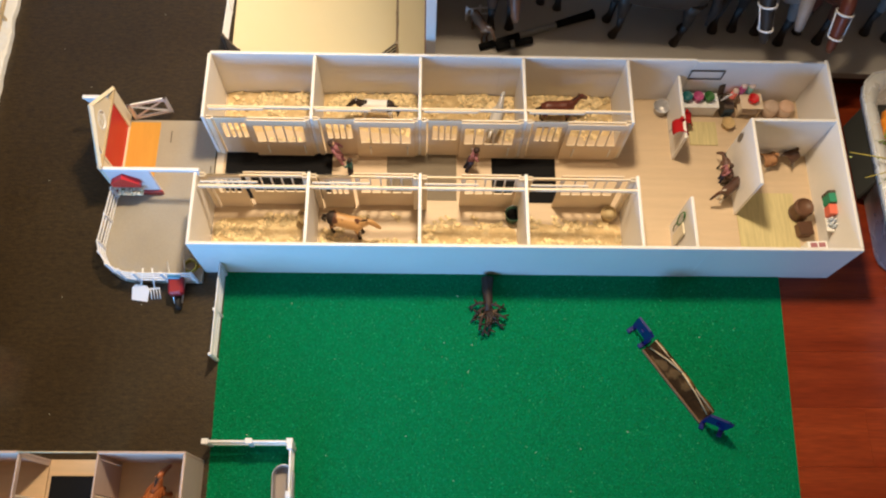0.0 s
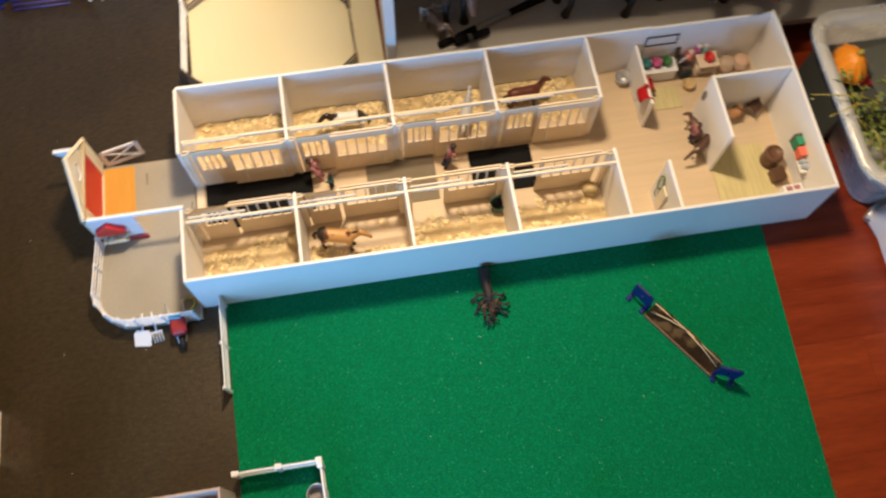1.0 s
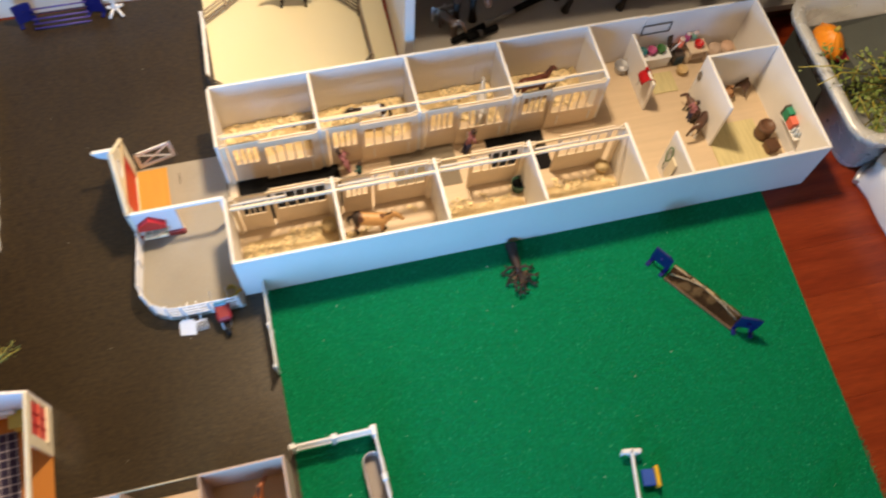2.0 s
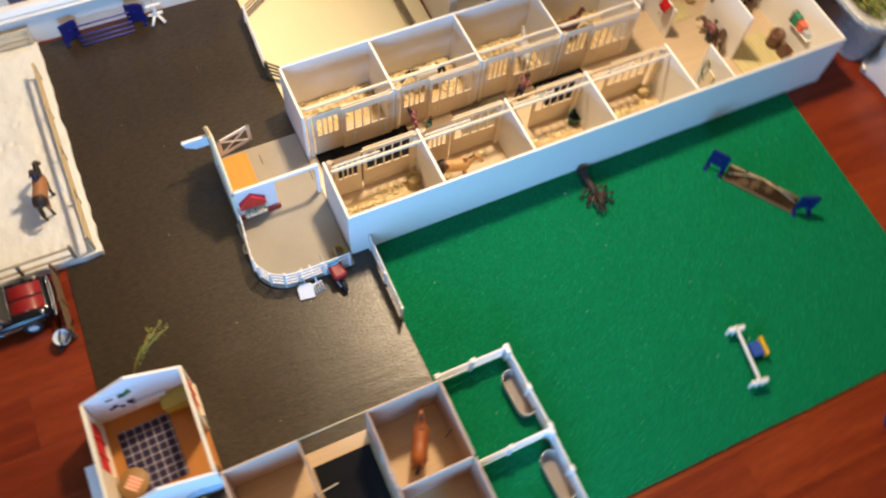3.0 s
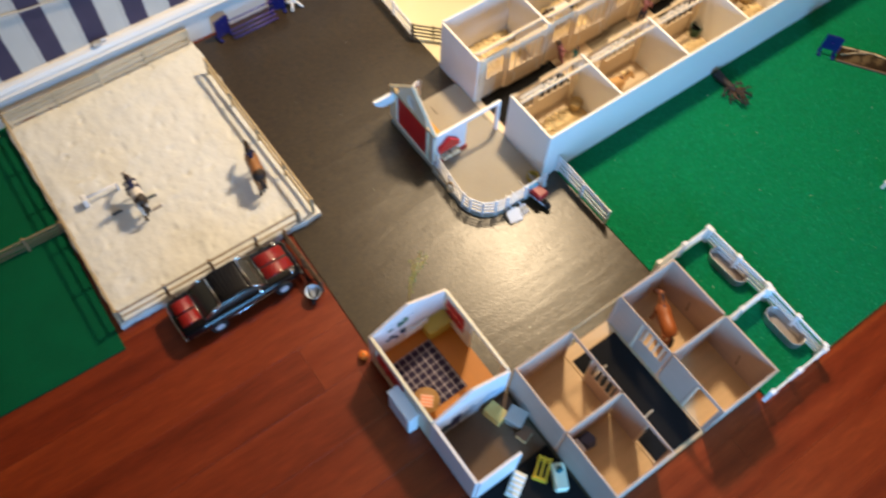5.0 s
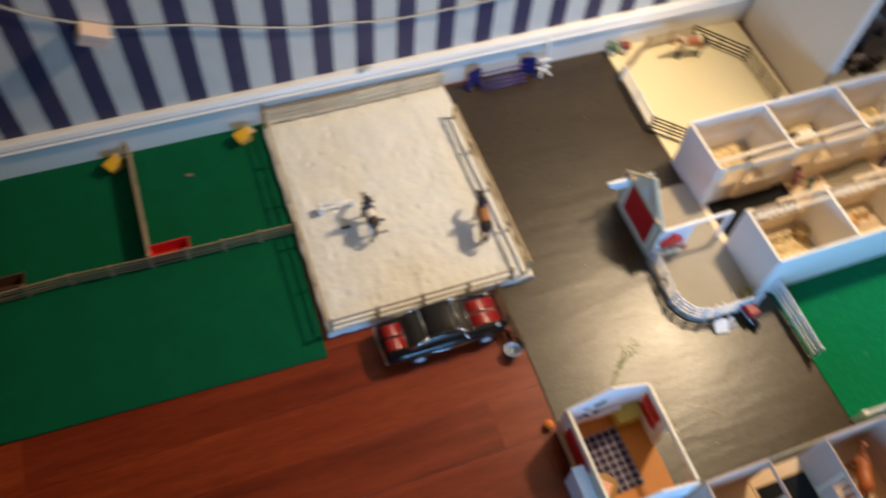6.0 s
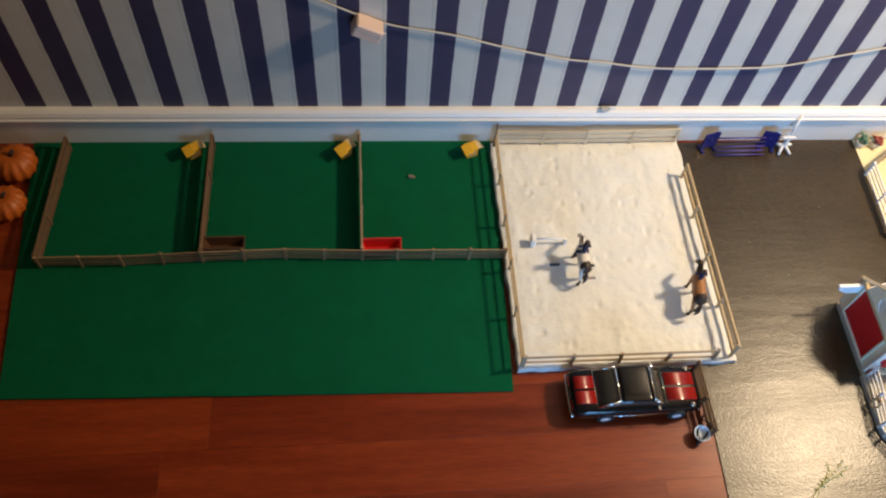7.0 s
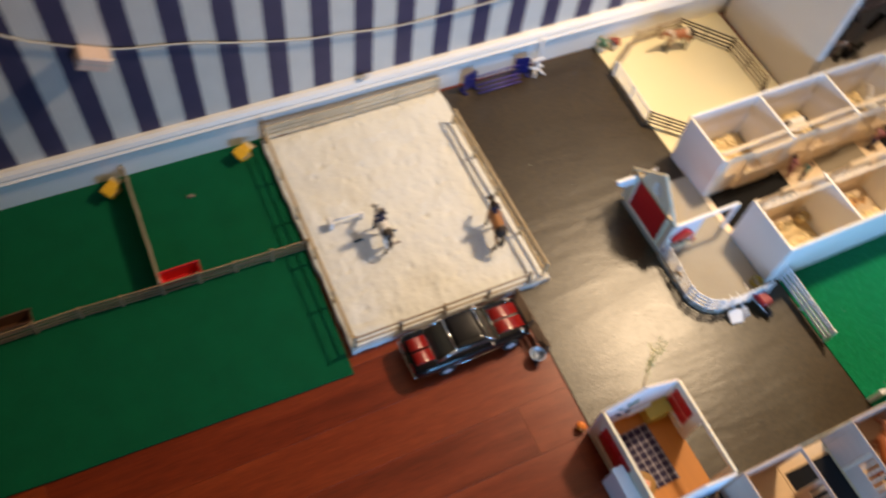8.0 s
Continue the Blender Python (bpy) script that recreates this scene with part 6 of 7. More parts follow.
# fallen branch by the barn wall: a short stem that forks into a fan of knotty limbs
br = thing("fallen_branch", pose(0.072, 0.447, 0.0035), "dark brown twiggy branch with dry leaves lying on the turf", "branch")
part("stem", tube([(0.0, 0.0, 0.0105), (-0.001, -0.022, 0.010), (0.001, -0.046, 0.009), (0.000, -0.062, 0.009)], [0.0112, 0.0092, 0.0078, 0.0060], 10), BARK, br)
br_rng = random.Random(12)
for ang, length in ((-84, 0.034), (-58, 0.040), (-34, 0.044), (-12, 0.050), (8, 0.046), (30, 0.044), (54, 0.040), (80, 0.032)):
    q = math.radians(ang)
    d = Vector((math.sin(q), -math.cos(q), 0))
    side = Vector((-d.y, d.x, 0))
    a = Vector((0, -0.046 - 0.012 * math.cos(q), 0.009))
    b = a + d * length * 0.45 + side * br_rng.uniform(-0.005, 0.005) + Vector((0, 0, br_rng.uniform(0.0, 0.012)))
    c = a + d * length + side * br_rng.uniform(-0.009, 0.009)
    c.z = br_rng.uniform(0.003, 0.018)
    limb = part("limb", tube([a, b, c], [0.0034, 0.0028, 0.0016], 6), BARK, br)
    for s1, u in ((1, 0.40), (-1, 0.60), (1, 0.82)):
        e = a.lerp(b, u * 2) if u < 0.5 else b.lerp(c, u * 2 - 1)
        g = e + (d * br_rng.uniform(0.2, 0.7) + side * s1 * br_rng.uniform(0.6, 1.0)) * length * 0.26
        g.z = max(0.002, e.z + br_rng.uniform(-0.005, 0.008))
        part("twig", tube([e, e.lerp(g, 0.6) + Vector((0, 0, 0.001)), g], [0.0021, 0.0018, 0.0011], 5), BARK, limb)
for x, y, r in ((-0.012, -0.066, 25), (0.004, -0.078, -35), (0.010, -0.060, 60), (-0.006, -0.085, 110)):
    part("dry_leaf", slab([(-0.006, 0.0), (-0.001, 0.0030), (0.006, 0.0006), (0.0, -0.0028)], 0.014, 0.0148, None), DRYLEAF, br, "curled dry leaf").matrix_basis = pose(x, y, 0, 12, -8, r)

# ---- arena ----
AZ = 0.014
BOARD_PALE = mat("pale_tan_board", (0.60, 0.49, 0.34), 0.65, var=0.2, scale=30, fine=200, rnd=0.15)
cp = thing("corner_stick", pose(-1.284, 1.178, AZ, 1.5, -1.0, 0), "tall thin brown stick at the arena corner", "stick")
part("stick", tube([(0, 0, 0), (0.0005, 0, 0.04), (0, 0.0006, 0.082)], [0.0026, 0.0022, 0.0018], 7), FENCE_BROWN, cp)
part("tie", tube([(0, 0, 0.030), (0, 0, 0.034)], 0.0036, 7), FENCE_TAN, cp)
fence("arena_fence", [(-1.287, 0.648), (-1.283, 1.180)], 0.046, (0.45, 0.93), 0.0048, 0.0036, FENCE_TAN, "tan stick fence with two rails along the batting pad", 0.106, base=AZ, rail_h=0.0034, group="arena fences")
fence("arena_fence", [(-1.276, 1.183), (-1.075, 1.181), (-0.866, 1.183)], 0.046, (0.28, 0.60, 0.90), 0.005, 0.003, BOARD_PALE, "pale tan board fence with three flat rails before the baseboard", 0.100, base=AZ, rail_h=0.0115, group="arena fences")
fence("arena_fence", [(-0.871, 1.082), (-0.868, 0.650)], 0.050, (0.42, 0.90), 0.0055, 0.004, FENCE_TAN, "tan board fence with two rails along the batting pad", 0.108, base=AZ, rail_h=0.009, group="arena fences")
fence("arena_fence", [(-1.284, 0.648), (-0.905, 0.646)], 0.040, (0.40, 0.92), 0.0058, 0.0034, FENCE_RAIL, "weathered brown stick fence with two rails along the batting pad", 0.096, base=AZ, rail_h=0.0036, group="arena fences")
horse("horse_figurine", pose(-1.142, 0.853, AZ + 0.002, 0, 0, 90), 0.088, COATS["pinto"], DARKMANE, "white toy horse with dark points standing on the batting pad", 0.0, 0.3, True, 0.10)
doll("rider_doll", pose(-1.142, 0.862, AZ + 0.060, 0, 0, 90), 0.080, NAVY, NAVY, HAIR, "doll in dark clothes sitting on the white toy horse", True)
horse("horse_figurine", pose(-0.921, 0.775, AZ + 0.002, 0, 0, 80), 0.096, COATS["twotone"], DARKMANE, "brown toy horse with a dark head standing beside the arena fence", 0.0, 0.25, True, 0.05, dark_ends=True)
doll("rider_doll", pose(-0.919, 0.790, AZ + 0.063, 0, 0, 80), 0.070, NAVY, NAVY, HAIR, "doll in dark clothes sitting on the brown toy horse", True)
gp = thing("ground_pole", pose(-1.196, 0.918, AZ + 0.003, 0, 0, -2), "white toy jump pole resting on a white foot", "pole")
part("pole", tube([(-0.032, 0, 0.020), (0.035, 0, 0.020)], 0.0024, 8), WHITE, gp)
part("foot", box((-0.040, -0.010, 0), (-0.030, 0.010, 0.024), 0.002), WHITE, gp)
part("foot", box((0.030, -0.004, 0), (0.036, 0.004, 0.020), 0.001), WHITE, gp)
for k, (x, y, r) in enumerate(((-1.190, 0.866, 2), (-1.118, 0.862, -4), (-1.120, 0.832, 3))):
    c = thing("ground_marker", pose(x, y, AZ + 0.003, 0, 0, r), "short dark marker stick on the batting pad", "marker", "marker sticks")
    part("stick", box((-0.010, -0.0024, 0), (0.010, 0.0024, 0.004), 0.0008), SAGE if k != 2 else TROUGH_IN, c)
    part("tip", box((0.010, -0.0026, 0), (0.0125, 0.0026, 0.0042), 0.0006), WHITE, c)

# paddocks on the second turf
GZ = 0.0025
FENCE_WEATHERED = mat("weathered_brown_stick", (0.26, 0.165, 0.085), 0.75, var=0.3, scale=40, fine=300, rnd=0.25)
fence("paddock_rail", [(-1.292, 0.893), (-1.440, 0.897), (-1.585, 0.901), (-1.740, 0.909), (-1.905, 0.907), (-2.060, 0.903), (-2.220, 0.905)], 0.040, (0.18, 0.42, 0.66, 0.90), 0.0058, 0.0030, FENCE_WEATHERED, "brown four-rail stick fence across the left turf mat", 0.072, base=GZ, rail_h=0.0038, group="turf fences")
for x0, x1, y0 in ((-1.585, -1.583, 0.906), (-1.905, -1.902, 0.912), (-2.221, -2.206, 0.910)):
    fence("paddock_rail", [(x0, y0), (x1, 1.196)], 0.042, (0.22, 0.46, 0.70, 0.93), 0.0060, 0.004, FENCE_RAIL if x0 > -1.8 else FENCE_BROWN, "brown stick fence running to the striped wall", 0.09, base=GZ, rail_h=0.0075, group="turf fences")
for x, y, r in ((-1.943, 1.178, 28), (-1.618, 1.172, 34), (-1.338, 1.168, 20)):
    hf = thing("hay_feeder", pose(x, y, GZ, 0, 0, r), "yellow toy feeder block standing before the baseboard", "feeder", "hay feeders")
    part("body", box((-0.014, -0.012, 0), (0.014, 0.012, 0.028), 0.002), YELLOW, hf)
    part("lid", box((-0.017, -0.015, 0.028), (0.004, 0.012, 0.031), 0.0008, None, pose(0, 0, 0, 9, -10, 0)), YELLOW, hf)
    part("flap", box((0.003, -0.014, 0.026), (0.020, 0.013, 0.0285), 0.0008, None, pose(0, 0, 0, -4, 16, 4)), STRAW, hf, "folded paler flap")
    part("slot", box((-0.010, -0.0126, 0.006), (0.010, -0.0118, 0.020), 0.0002), TABLE_WOOD, hf)
for x, y, m, lab in ((-1.546, 0.920, RED, "red plastic toy trough behind the stick fence"), (-1.862, 0.934, DARKWOOD, "dark brown toy trough behind the stick fence")):
    tg = thing("feed_trough", pose(x, y, GZ), lab, "trough", "feed troughs")
    bm = bmesh.new()
    vs = []
    for a, b, z in ((0.034, 0.009, 0.0), (0.042, 0.015, 0.026), (0.039, 0.0125, 0.026), (0.031, 0.007, 0.006)):
        vs.append([bm.verts.new(p) for p in ((-a, -b, z), (a, -b, z), (a, b, z), (-a, b, z))])
    for p, q in zip(vs, vs[1:]):
        for k in range(4):
            bm.faces.new((p[k], p[(k + 1) % 4], q[(k + 1) % 4], q[k]))
    bm.faces.new(vs[0][::-1])
    bm.faces.new(vs[-1])
    part("tub", bm, m, tg)
    for k in (-1, 1):
        part("lip", box((-0.043, 0.0135 * k - 0.002, 0.025), (0.043, 0.0135 * k + 0.002, 0.0285), 0.0008), m, tg)
pb = thing("salt_block", pose(-1.473, 1.106, GZ, 0, 0, -8), "small grey block lying on the left turf mat", "block")
part("block", box((-0.007, -0.004, 0), (0.006, 0.004, 0.005), 0.0012), GREY_MAT, pb)
part("chip", box((0.006, -0.002, 0), (0.009, 0.002, 0.0025), 0.0007), GREY_MAT, pb)


# orange skin darkened because these pumpkins lie in shadow
PUMPKIN_SHADED = mat("shaded_pumpkin_skin", (0.46, 0.105, 0.012), 0.5, var=0.25, scale=30, bump=0.3)


def pumpkin(at, r, label):
    p = thing("pumpkin", pose(*at), label, "pumpkin", "pumpkins")
    prof = [(0, 0.08 * r), (0.5 * r, 0.0), (0.92 * r, 0.28 * r), (r, 0.62 * r), (0.9 * r, 1.0 * r), (0.55 * r, 1.28 * r), (0.2 * r, 1.25 * r), (0, 1.18 * r)]
    part("skin", lathe(prof, 60, lumps=12, depth=0.10), PUMPKIN_SHADED, p)
    part("stem", tube([(0, 0, 1.15 * r), (0.05 * r, 0, 1.35 * r), (0.16 * r, 0.03 * r, 1.5 * r)], [0.14 * r, 0.10 * r, 0.11 * r], 7), BARK, p)
    return p


pumpkin((-2.304, 1.146, -0.002), 0.045, "orange ribbed pumpkin standing by the baseboard")
pumpkin((-2.304, 1.046, -0.002), 0.040, "orange ribbed pumpkin standing beside the left turf mat")

# ---- model car ----
RIM = mat("polished_alloy", (0.84, 0.84, 0.86), 0.30, metal=0.25, var=0.08, bump=0)
car = thing("model_car", pose(-1.083, 0.580, 0.0) @ Matrix.Diagonal((0.94, 0.91, 1.0, 1)), "black and red die-cast muscle car standing on the floor boards", "model car")


def loft(sections, n=12, power=3.2, bm=None):
    """Rounded sections (x, half width, low, high) joined along x."""
    bm = bm or bmesh.new()
    rings = []
    for x, w, lo, hi in sections:
        c, h = (lo + hi) / 2, (hi - lo) / 2
        ring = []
        for k in range(n * 2):
            a = 2 * math.pi * k / (n * 2)
            ca, sa = math.cos(a), math.sin(a)
            ring.append(bm.verts.new((x, w * math.copysign(abs(ca) ** (2 / power), ca), c + h * math.copysign(abs(sa) ** (2 / power), sa))))
        rings.append(ring)
    for a, b in zip(rings, rings[1:]):
        for k in range(len(a)):
            f = bm.faces.new((a[k], a[(k + 1) % len(a)], b[(k + 1) % len(a)], b[k]))
            f.smooth = True
    bm.faces.new(rings[0][::-1])
    bm.faces.new(rings[-1])
    return bm


part("body", loft([(-0.130, 0.044, 0.018, 0.044), (-0.122, 0.049, 0.014, 0.049), (-0.080, 0.051, 0.012, 0.051), (0.0, 0.051, 0.011, 0.050), (0.070, 0.050, 0.012, 0.049), (0.118, 0.048, 0.014, 0.046), (0.130, 0.043, 0.019, 0.042)]), CARBLACK, car, "black lacquered body")
cabin = part("cabin", loft([(-0.082, 0.042, 0.044, 0.0500), (-0.056, 0.041, 0.044, 0.066), (-0.040, 0.040, 0.044, 0.071), (0.022, 0.040, 0.044, 0.071), (0.036, 0.041, 0.044, 0.064), (0.056, 0.043, 0.044, 0.049)], power=4), CARGLASS, car, "tinted glass cabin")
part("roof", loft([(-0.040, 0.0375, 0.066, 0.0712), (-0.030, 0.0385, 0.066, 0.0730), (0.018, 0.0385, 0.066, 0.0730), (0.026, 0.0375, 0.066, 0.0712)], power=4), CARBLACK, cabin, "black roof")
for pa, pb in (((-0.083, 0.0500), (-0.042, 0.0712)), ((0.057, 0.0495), (0.027, 0.0710))):
    for k in (-1, 1):
        part("pillar", tube([(pa[0], 0.040 * k, pa[1]), (pb[0], 0.0375 * k, pb[1])], 0.0021, 6), CHROME, cabin)
    part("glass_trim", tube([(pb[0], -0.037, pb[1] + 0.0005), (pb[0], 0.037, pb[1] + 0.0005)], 0.0020, 6), CHROME, cabin)
    part("glass_trim", tube([(pa[0], -0.040, pa[1]), (pa[0], 0.040, pa[1])], 0.0011, 6), CHROME, cabin)
for y0, y1 in ((-0.030, -0.0022), (0.0022, 0.030)):
    part("hood_panel", loft([(0.060, (y1 - y0) / 2, 0.047, 0.0504), (0.085, (y1 - y0) / 2, 0.047, 0.0506), (0.121, (y1 - y0) / 2 * 0.97, 0.044, 0.0475)], power=8), CARRED, car, "red hood stripe").matrix_basis = pose(0, (y0 + y1) / 2, 0)
    part("trunk_panel", loft([(-0.124, (y1 - y0) / 2, 0.045, 0.0502), (-0.110, (y1 - y0) / 2, 0.047, 0.0520), (-0.084, (y1 - y0) / 2, 0.047, 0.0520)], power=8), CARRED, car, "red trunk stripe").matrix_basis = pose(0, (y0 + y1) / 2, 0)
for x in (-0.131, 0.131):
    part("bumper", tube([(x * 0.985, -0.046, 0.024), (x, -0.040, 0.024), (x * 1.01, 0, 0.024), (x, 0.040, 0.024), (x * 0.985, 0.046, 0.024)], 0.0028, 8), CHROME, car)
for k in (-1, 1):
    hl = part("headlight", lathe([(0, 0), (0.0055, 0), (0.006, 0.002), (0.004, 0.004), (0, 0.0045)], 12), CHROME, car)
    hl.matrix_basis = pose(0.1285, 0.030 * k, 0.034, 0, 90, 0)
    # chrome domes enlarge the headlights to imitate lamp reflections on the fenders
    part("headlight_glint", lathe([(0, 0.0), (0.0060, 0.0), (0.0050, 0.0026), (0, 0.0040)], 12, None, (0.112, 0.0385 * k, 0.0440)), CHROME, car)
    part("tail_light", box((-0.1312, 0.026 * k - 0.010, 0.034), (-0.1290, 0.026 * k + 0.010, 0.040), 0.0006), RED, car)
    part("side_trim", tube([(-0.115, 0.0508 * k, 0.030), (0.0, 0.0515 * k, 0.029), (0.112, 0.0495 * k, 0.030)], 0.0008, 5), CHROME, car)
    part("mirror", box((0.036, 0.047 * k - 0.004, 0.050), (0.041, 0.047 * k + 0.004, 0.055), 0.001), CHROME, car)
    for x in (-0.062, 0.084):
        wh = part("wheel", lathe([(0.010, -0.009), (0.0165, -0.009), (0.0185, -0.006), (0.0185, 0.006), (0.0165, 0.009), (0.010, 0.009)], 20), TYRE, car)
        wh.matrix_basis = pose(x, 0.0445 * k, 0.0185, 90, 0, 0)
        part("rim", lathe([(0, -0.0085), (0.004, -0.0085), (0.0105, -0.0075), (0.0115, -0.0088), (0.0115, 0.0088), (0.0105, 0.0075), (0.004, 0.0085), (0, 0.0085)], 16), RIM, wh)
part("grille", box((0.1285, -0.024, 0.029), (0.1305, 0.024, 0.038), 0.0006), CHROME, car)
fence("dark_gate", [(-0.946, 0.628), (-0.944, 0.496)], 0.044, (0.15, 0.36, 0.57, 0.78, 0.98), 0.006, 0.003, FENCE_BROWN, "dark brown slatted toy gate at the edge of the vinyl", 0.066, "gate", 0.0, rail_h=0.0045)
hc = thing("toy_handcart", pose(-0.963, 0.496, 0.0, 0, 0, 58), "pale blue toy handcart with black handles by the gate", "handcart")
part("tray", lathe([(0, 0.008), (0.0115, 0.008), (0.0150, 0.020), (0.0158, 0.020), (0.0150, 0.0185), (0.0110, 0.011), (0, 0.011)], 20), PALE_BLUE, hc)
whl = part("wheel", lathe([(0, -0.0022), (0.0070, -0.0022), (0.0078, 0), (0.0070, 0.0022), (0, 0.0022)], 14), TYRE, hc)
whl.matrix_basis = pose(-0.014, 0, 0.0078, 90, 0, 0)
for k in (-1, 1):
    part("handle", tube([(-0.014, 0.004 * k, 0.008), (0.006, 0.009 * k, 0.013), (0.033, 0.011 * k, 0.026)], 0.0018, 6), BLACK_MAT, hc)
    part("leg", tube([(0.010, 0.009 * k, 0.013), (0.012, 0.010 * k, 0.0)], 0.0016, 6), BLACK_MAT, hc)
part("strut", tube([(0.024, -0.010, 0.022), (0.024, 0.010, 0.022)], 0.0013, 6), BLACK_MAT, hc)

# ---- storage bin, basket, shelf figures ----
tub = thing("storage_bin", pose(0.942, 0.616, 0.0), "clear plastic storage bin holding a gourd and leafy sprays", "storage bin")
bm = bmesh.new()


def rrect(a, b, r, z):
    return [(sx * (a - r) + r * math.cos(t0 + q), sy * (b - r) + r * math.sin(t0 + q), z) for sx, sy, t0 in ((1, 1, 0), (-1, 1, math.pi / 2), (-1, -1, math.pi), (1, -1, 1.5 * math.pi)) for q in (0, math.pi / 6, math.pi / 3, math.pi / 2)]


prof = [(0.156, 0.146, 0.03, 0.0), (0.160, 0.150, 0.035, 0.006), (0.190, 0.162, 0.045, 0.146), (0.207, 0.178, 0.050, 0.150), (0.208, 0.179, 0.050, 0.140), (0.2095, 0.1805, 0.050, 0.140), (0.2095, 0.1805, 0.050, 0.156), (0.189, 0.160, 0.045, 0.154), (0.157, 0.146, 0.035, 0.010), (0.150, 0.136, 0.03, 0.008)]
rings = [[bm.verts.new(p) for p in rrect(*q)] for q in prof]
for a, b in zip(rings, rings[1:]):
    for k in range(len(a)):
        bm.faces.new((a[k], a[(k + 1) % len(a)], b[(k + 1) % len(a)], b[k])).smooth = True
bm.faces.new(rings[0][::-1])
bm.faces.new(rings[-1])
part("shell", bm, GUM, tub)
part("rim_bead", tube([Vector(p) for p in rrect(0.210, 0.181, 0.050, 0.156)] + [Vector((0.210, 0.131, 0.156))], 0.0022, 6), GUM, tub)
for k in (-1, 1):
    part("rib", box((-0.208, 0.04 * k - 0.0015, 0.1555), (-0.186, 0.04 * k + 0.0015, 0.1575), 0.0005), GUM, tub)
GOURD = mat("gourd_skin", (0.80, 0.27, 0.015), 0.4, var=0.2, scale=30, bump=0.2)
gd = thing("gourd", pose(0.800, 0.700, 0.0962) @ Matrix.Diagonal((0.82, 1.0, 0.85, 1)), "bright orange plastic gourd lying in the storage bin", "gourd")
part("skin", lathe([(0, 0), (0.022, 0.004), (0.036, 0.024), (0.034, 0.044), (0.022, 0.060), (0.012, 0.070), (0, 0.073)], 40, lumps=10, depth=0.12, sy=1.2), GOURD, gd)
part("leaf", box((0.016, -0.038, 0.004), (0.050, 0.026, 0.010), 0.003), mat("crimson_felt", (0.45, 0.02, 0.05), 0.8), gd, "crimson felt leaf")
part("stem", tube([(0, 0, 0.070), (0.004, 0, 0.084)], [0.006, 0.004], 7), OLIVE, gd)
bx = thing("dark_folder", pose(0.905, 0.690, 0.0102), "dark folder and papers lying in the storage bin", "folder")
part("cover", box((-0.140, -0.080, 0.0), (0.130, 0.075, 0.085), 0.003), mat("slate_card", (0.055, 0.06, 0.058), 0.6, var=0.2), bx)
part("sheet", box((-0.060, -0.050, 0.0852), (0.080, 0.060, 0.0866), 0.0004, None, pose(0, 0, 0, 0, 0, 7)), mat("grey_paper", (0.10, 0.11, 0.10), 0.6, var=0.2), bx)
ivy = thing("ivy_spray", pose(0.860, 0.590, 0.098), "artificial green ivy spray spilling from the storage bin", "plant")
stems = []
for k in range(44):
    a = Vector((rng.uniform(-0.08, 0.17), rng.uniform(-0.100, 0.03), rng.uniform(-0.05, 0.01)))
    b = a + Vector((rng.uniform(-0.05, 0.05), rng.uniform(-0.05, 0.05), rng.uniform(0.03, 0.05)))
    c = b + Vector((rng.uniform(-0.06, 0.04), rng.uniform(-0.05, 0.05), rng.uniform(-0.02, 0.03)))
    stems.append((a, b, c))
stems.append((Vector((-0.04, 0.02, 0.04)), Vector((-0.12, 0.022, 0.075)), Vector((-0.175, 0.040, 0.062))))
stems.append((Vector((-0.03, 0.01, 0.04)), Vector((-0.11, 0.000, 0.080)), Vector((-0.16, -0.01, 0.066))))
bm, lv = bmesh.new(), bmesh.new()
for n, (a, b, c) in enumerate(stems):
    tube([a, b, c], [0.0018, 0.0014, 0.0008], 5, bm)
    for k in range(34 if n < 44 else 9):
        u = rng.random()
        q = a.lerp(b, u).lerp(b.lerp(c, u), u) + Vector([rng.gauss(0, 0.008) for _ in range(3)])
        m4 = Matrix.Translation(q) @ Euler((rng.gauss(0, 0.6), rng.gauss(0, 0.6), rng.uniform(0, 6.3))).to_matrix().to_4x4()
        s = rng.uniform(0.003, 0.0065) * (1.0 if n < 44 else 0.7)
        lv.faces.new([lv.verts.new(m4 @ (Vector(p) * s)) for p in ((-1, 0, 0), (-0.4, -0.55, 0.1), (0.5, -0.45, 0.1), (1, 0, 0), (0.5, 0.45, 0.1), (-0.4, 0.55, 0.1))])
part("stems", bm, OLIVE, ivy)
part("leaves", lv, LEAF, ivy)
lb = thing("laundry_basket", pose(0, 0, 0), "white cloth-lined basket with a grey metal side rail", "basket")
foot = [(0.800, 0.432), (0.808, 0.395), (0.806, 0.340), (0.812, 0.280), (0.816, 0.220), (0.850, 0.080), (1.120, 0.070), (1.130, 0.468), (0.868, 0.468)]
bm = bmesh.new()
rings = []
cx, cy = 0.97, 0.28
for grow, z in ((0.0, 0.0005), (0.006, 0.012), (-0.004, 0.055), (0.004, 0.090), (-0.010, 0.094), (-0.030, 0.082), (-0.040, 0.030), (-0.06, 0.024)):
    ring = []
    for k in range(len(foot)):
        (xa, ya), (xb, yb) = foot[k], foot[(k + 1) % len(foot)]
        for i in range(4):
            x, y = xa + (xb - xa) * i / 4, ya + (yb - ya) * i / 4
            d = Vector((x - cx, y - cy))
            q = Vector((x, y)) + d.normalized() * (grow + 0.004 * noise.noise(Vector((x * 30, y * 30, z * 40))) * (z > 0.001))
            ring.append(bm.verts.new((q.x, q.y, z)))
    rings.append(ring)
for a, b in zip(rings, rings[1:]):
    for k in range(len(a)):
        bm.faces.new((a[k], a[(k + 1) % len(a)], b[(k + 1) % len(a)], b[k])).smooth = True
bm.faces.new(rings[0][::-1])
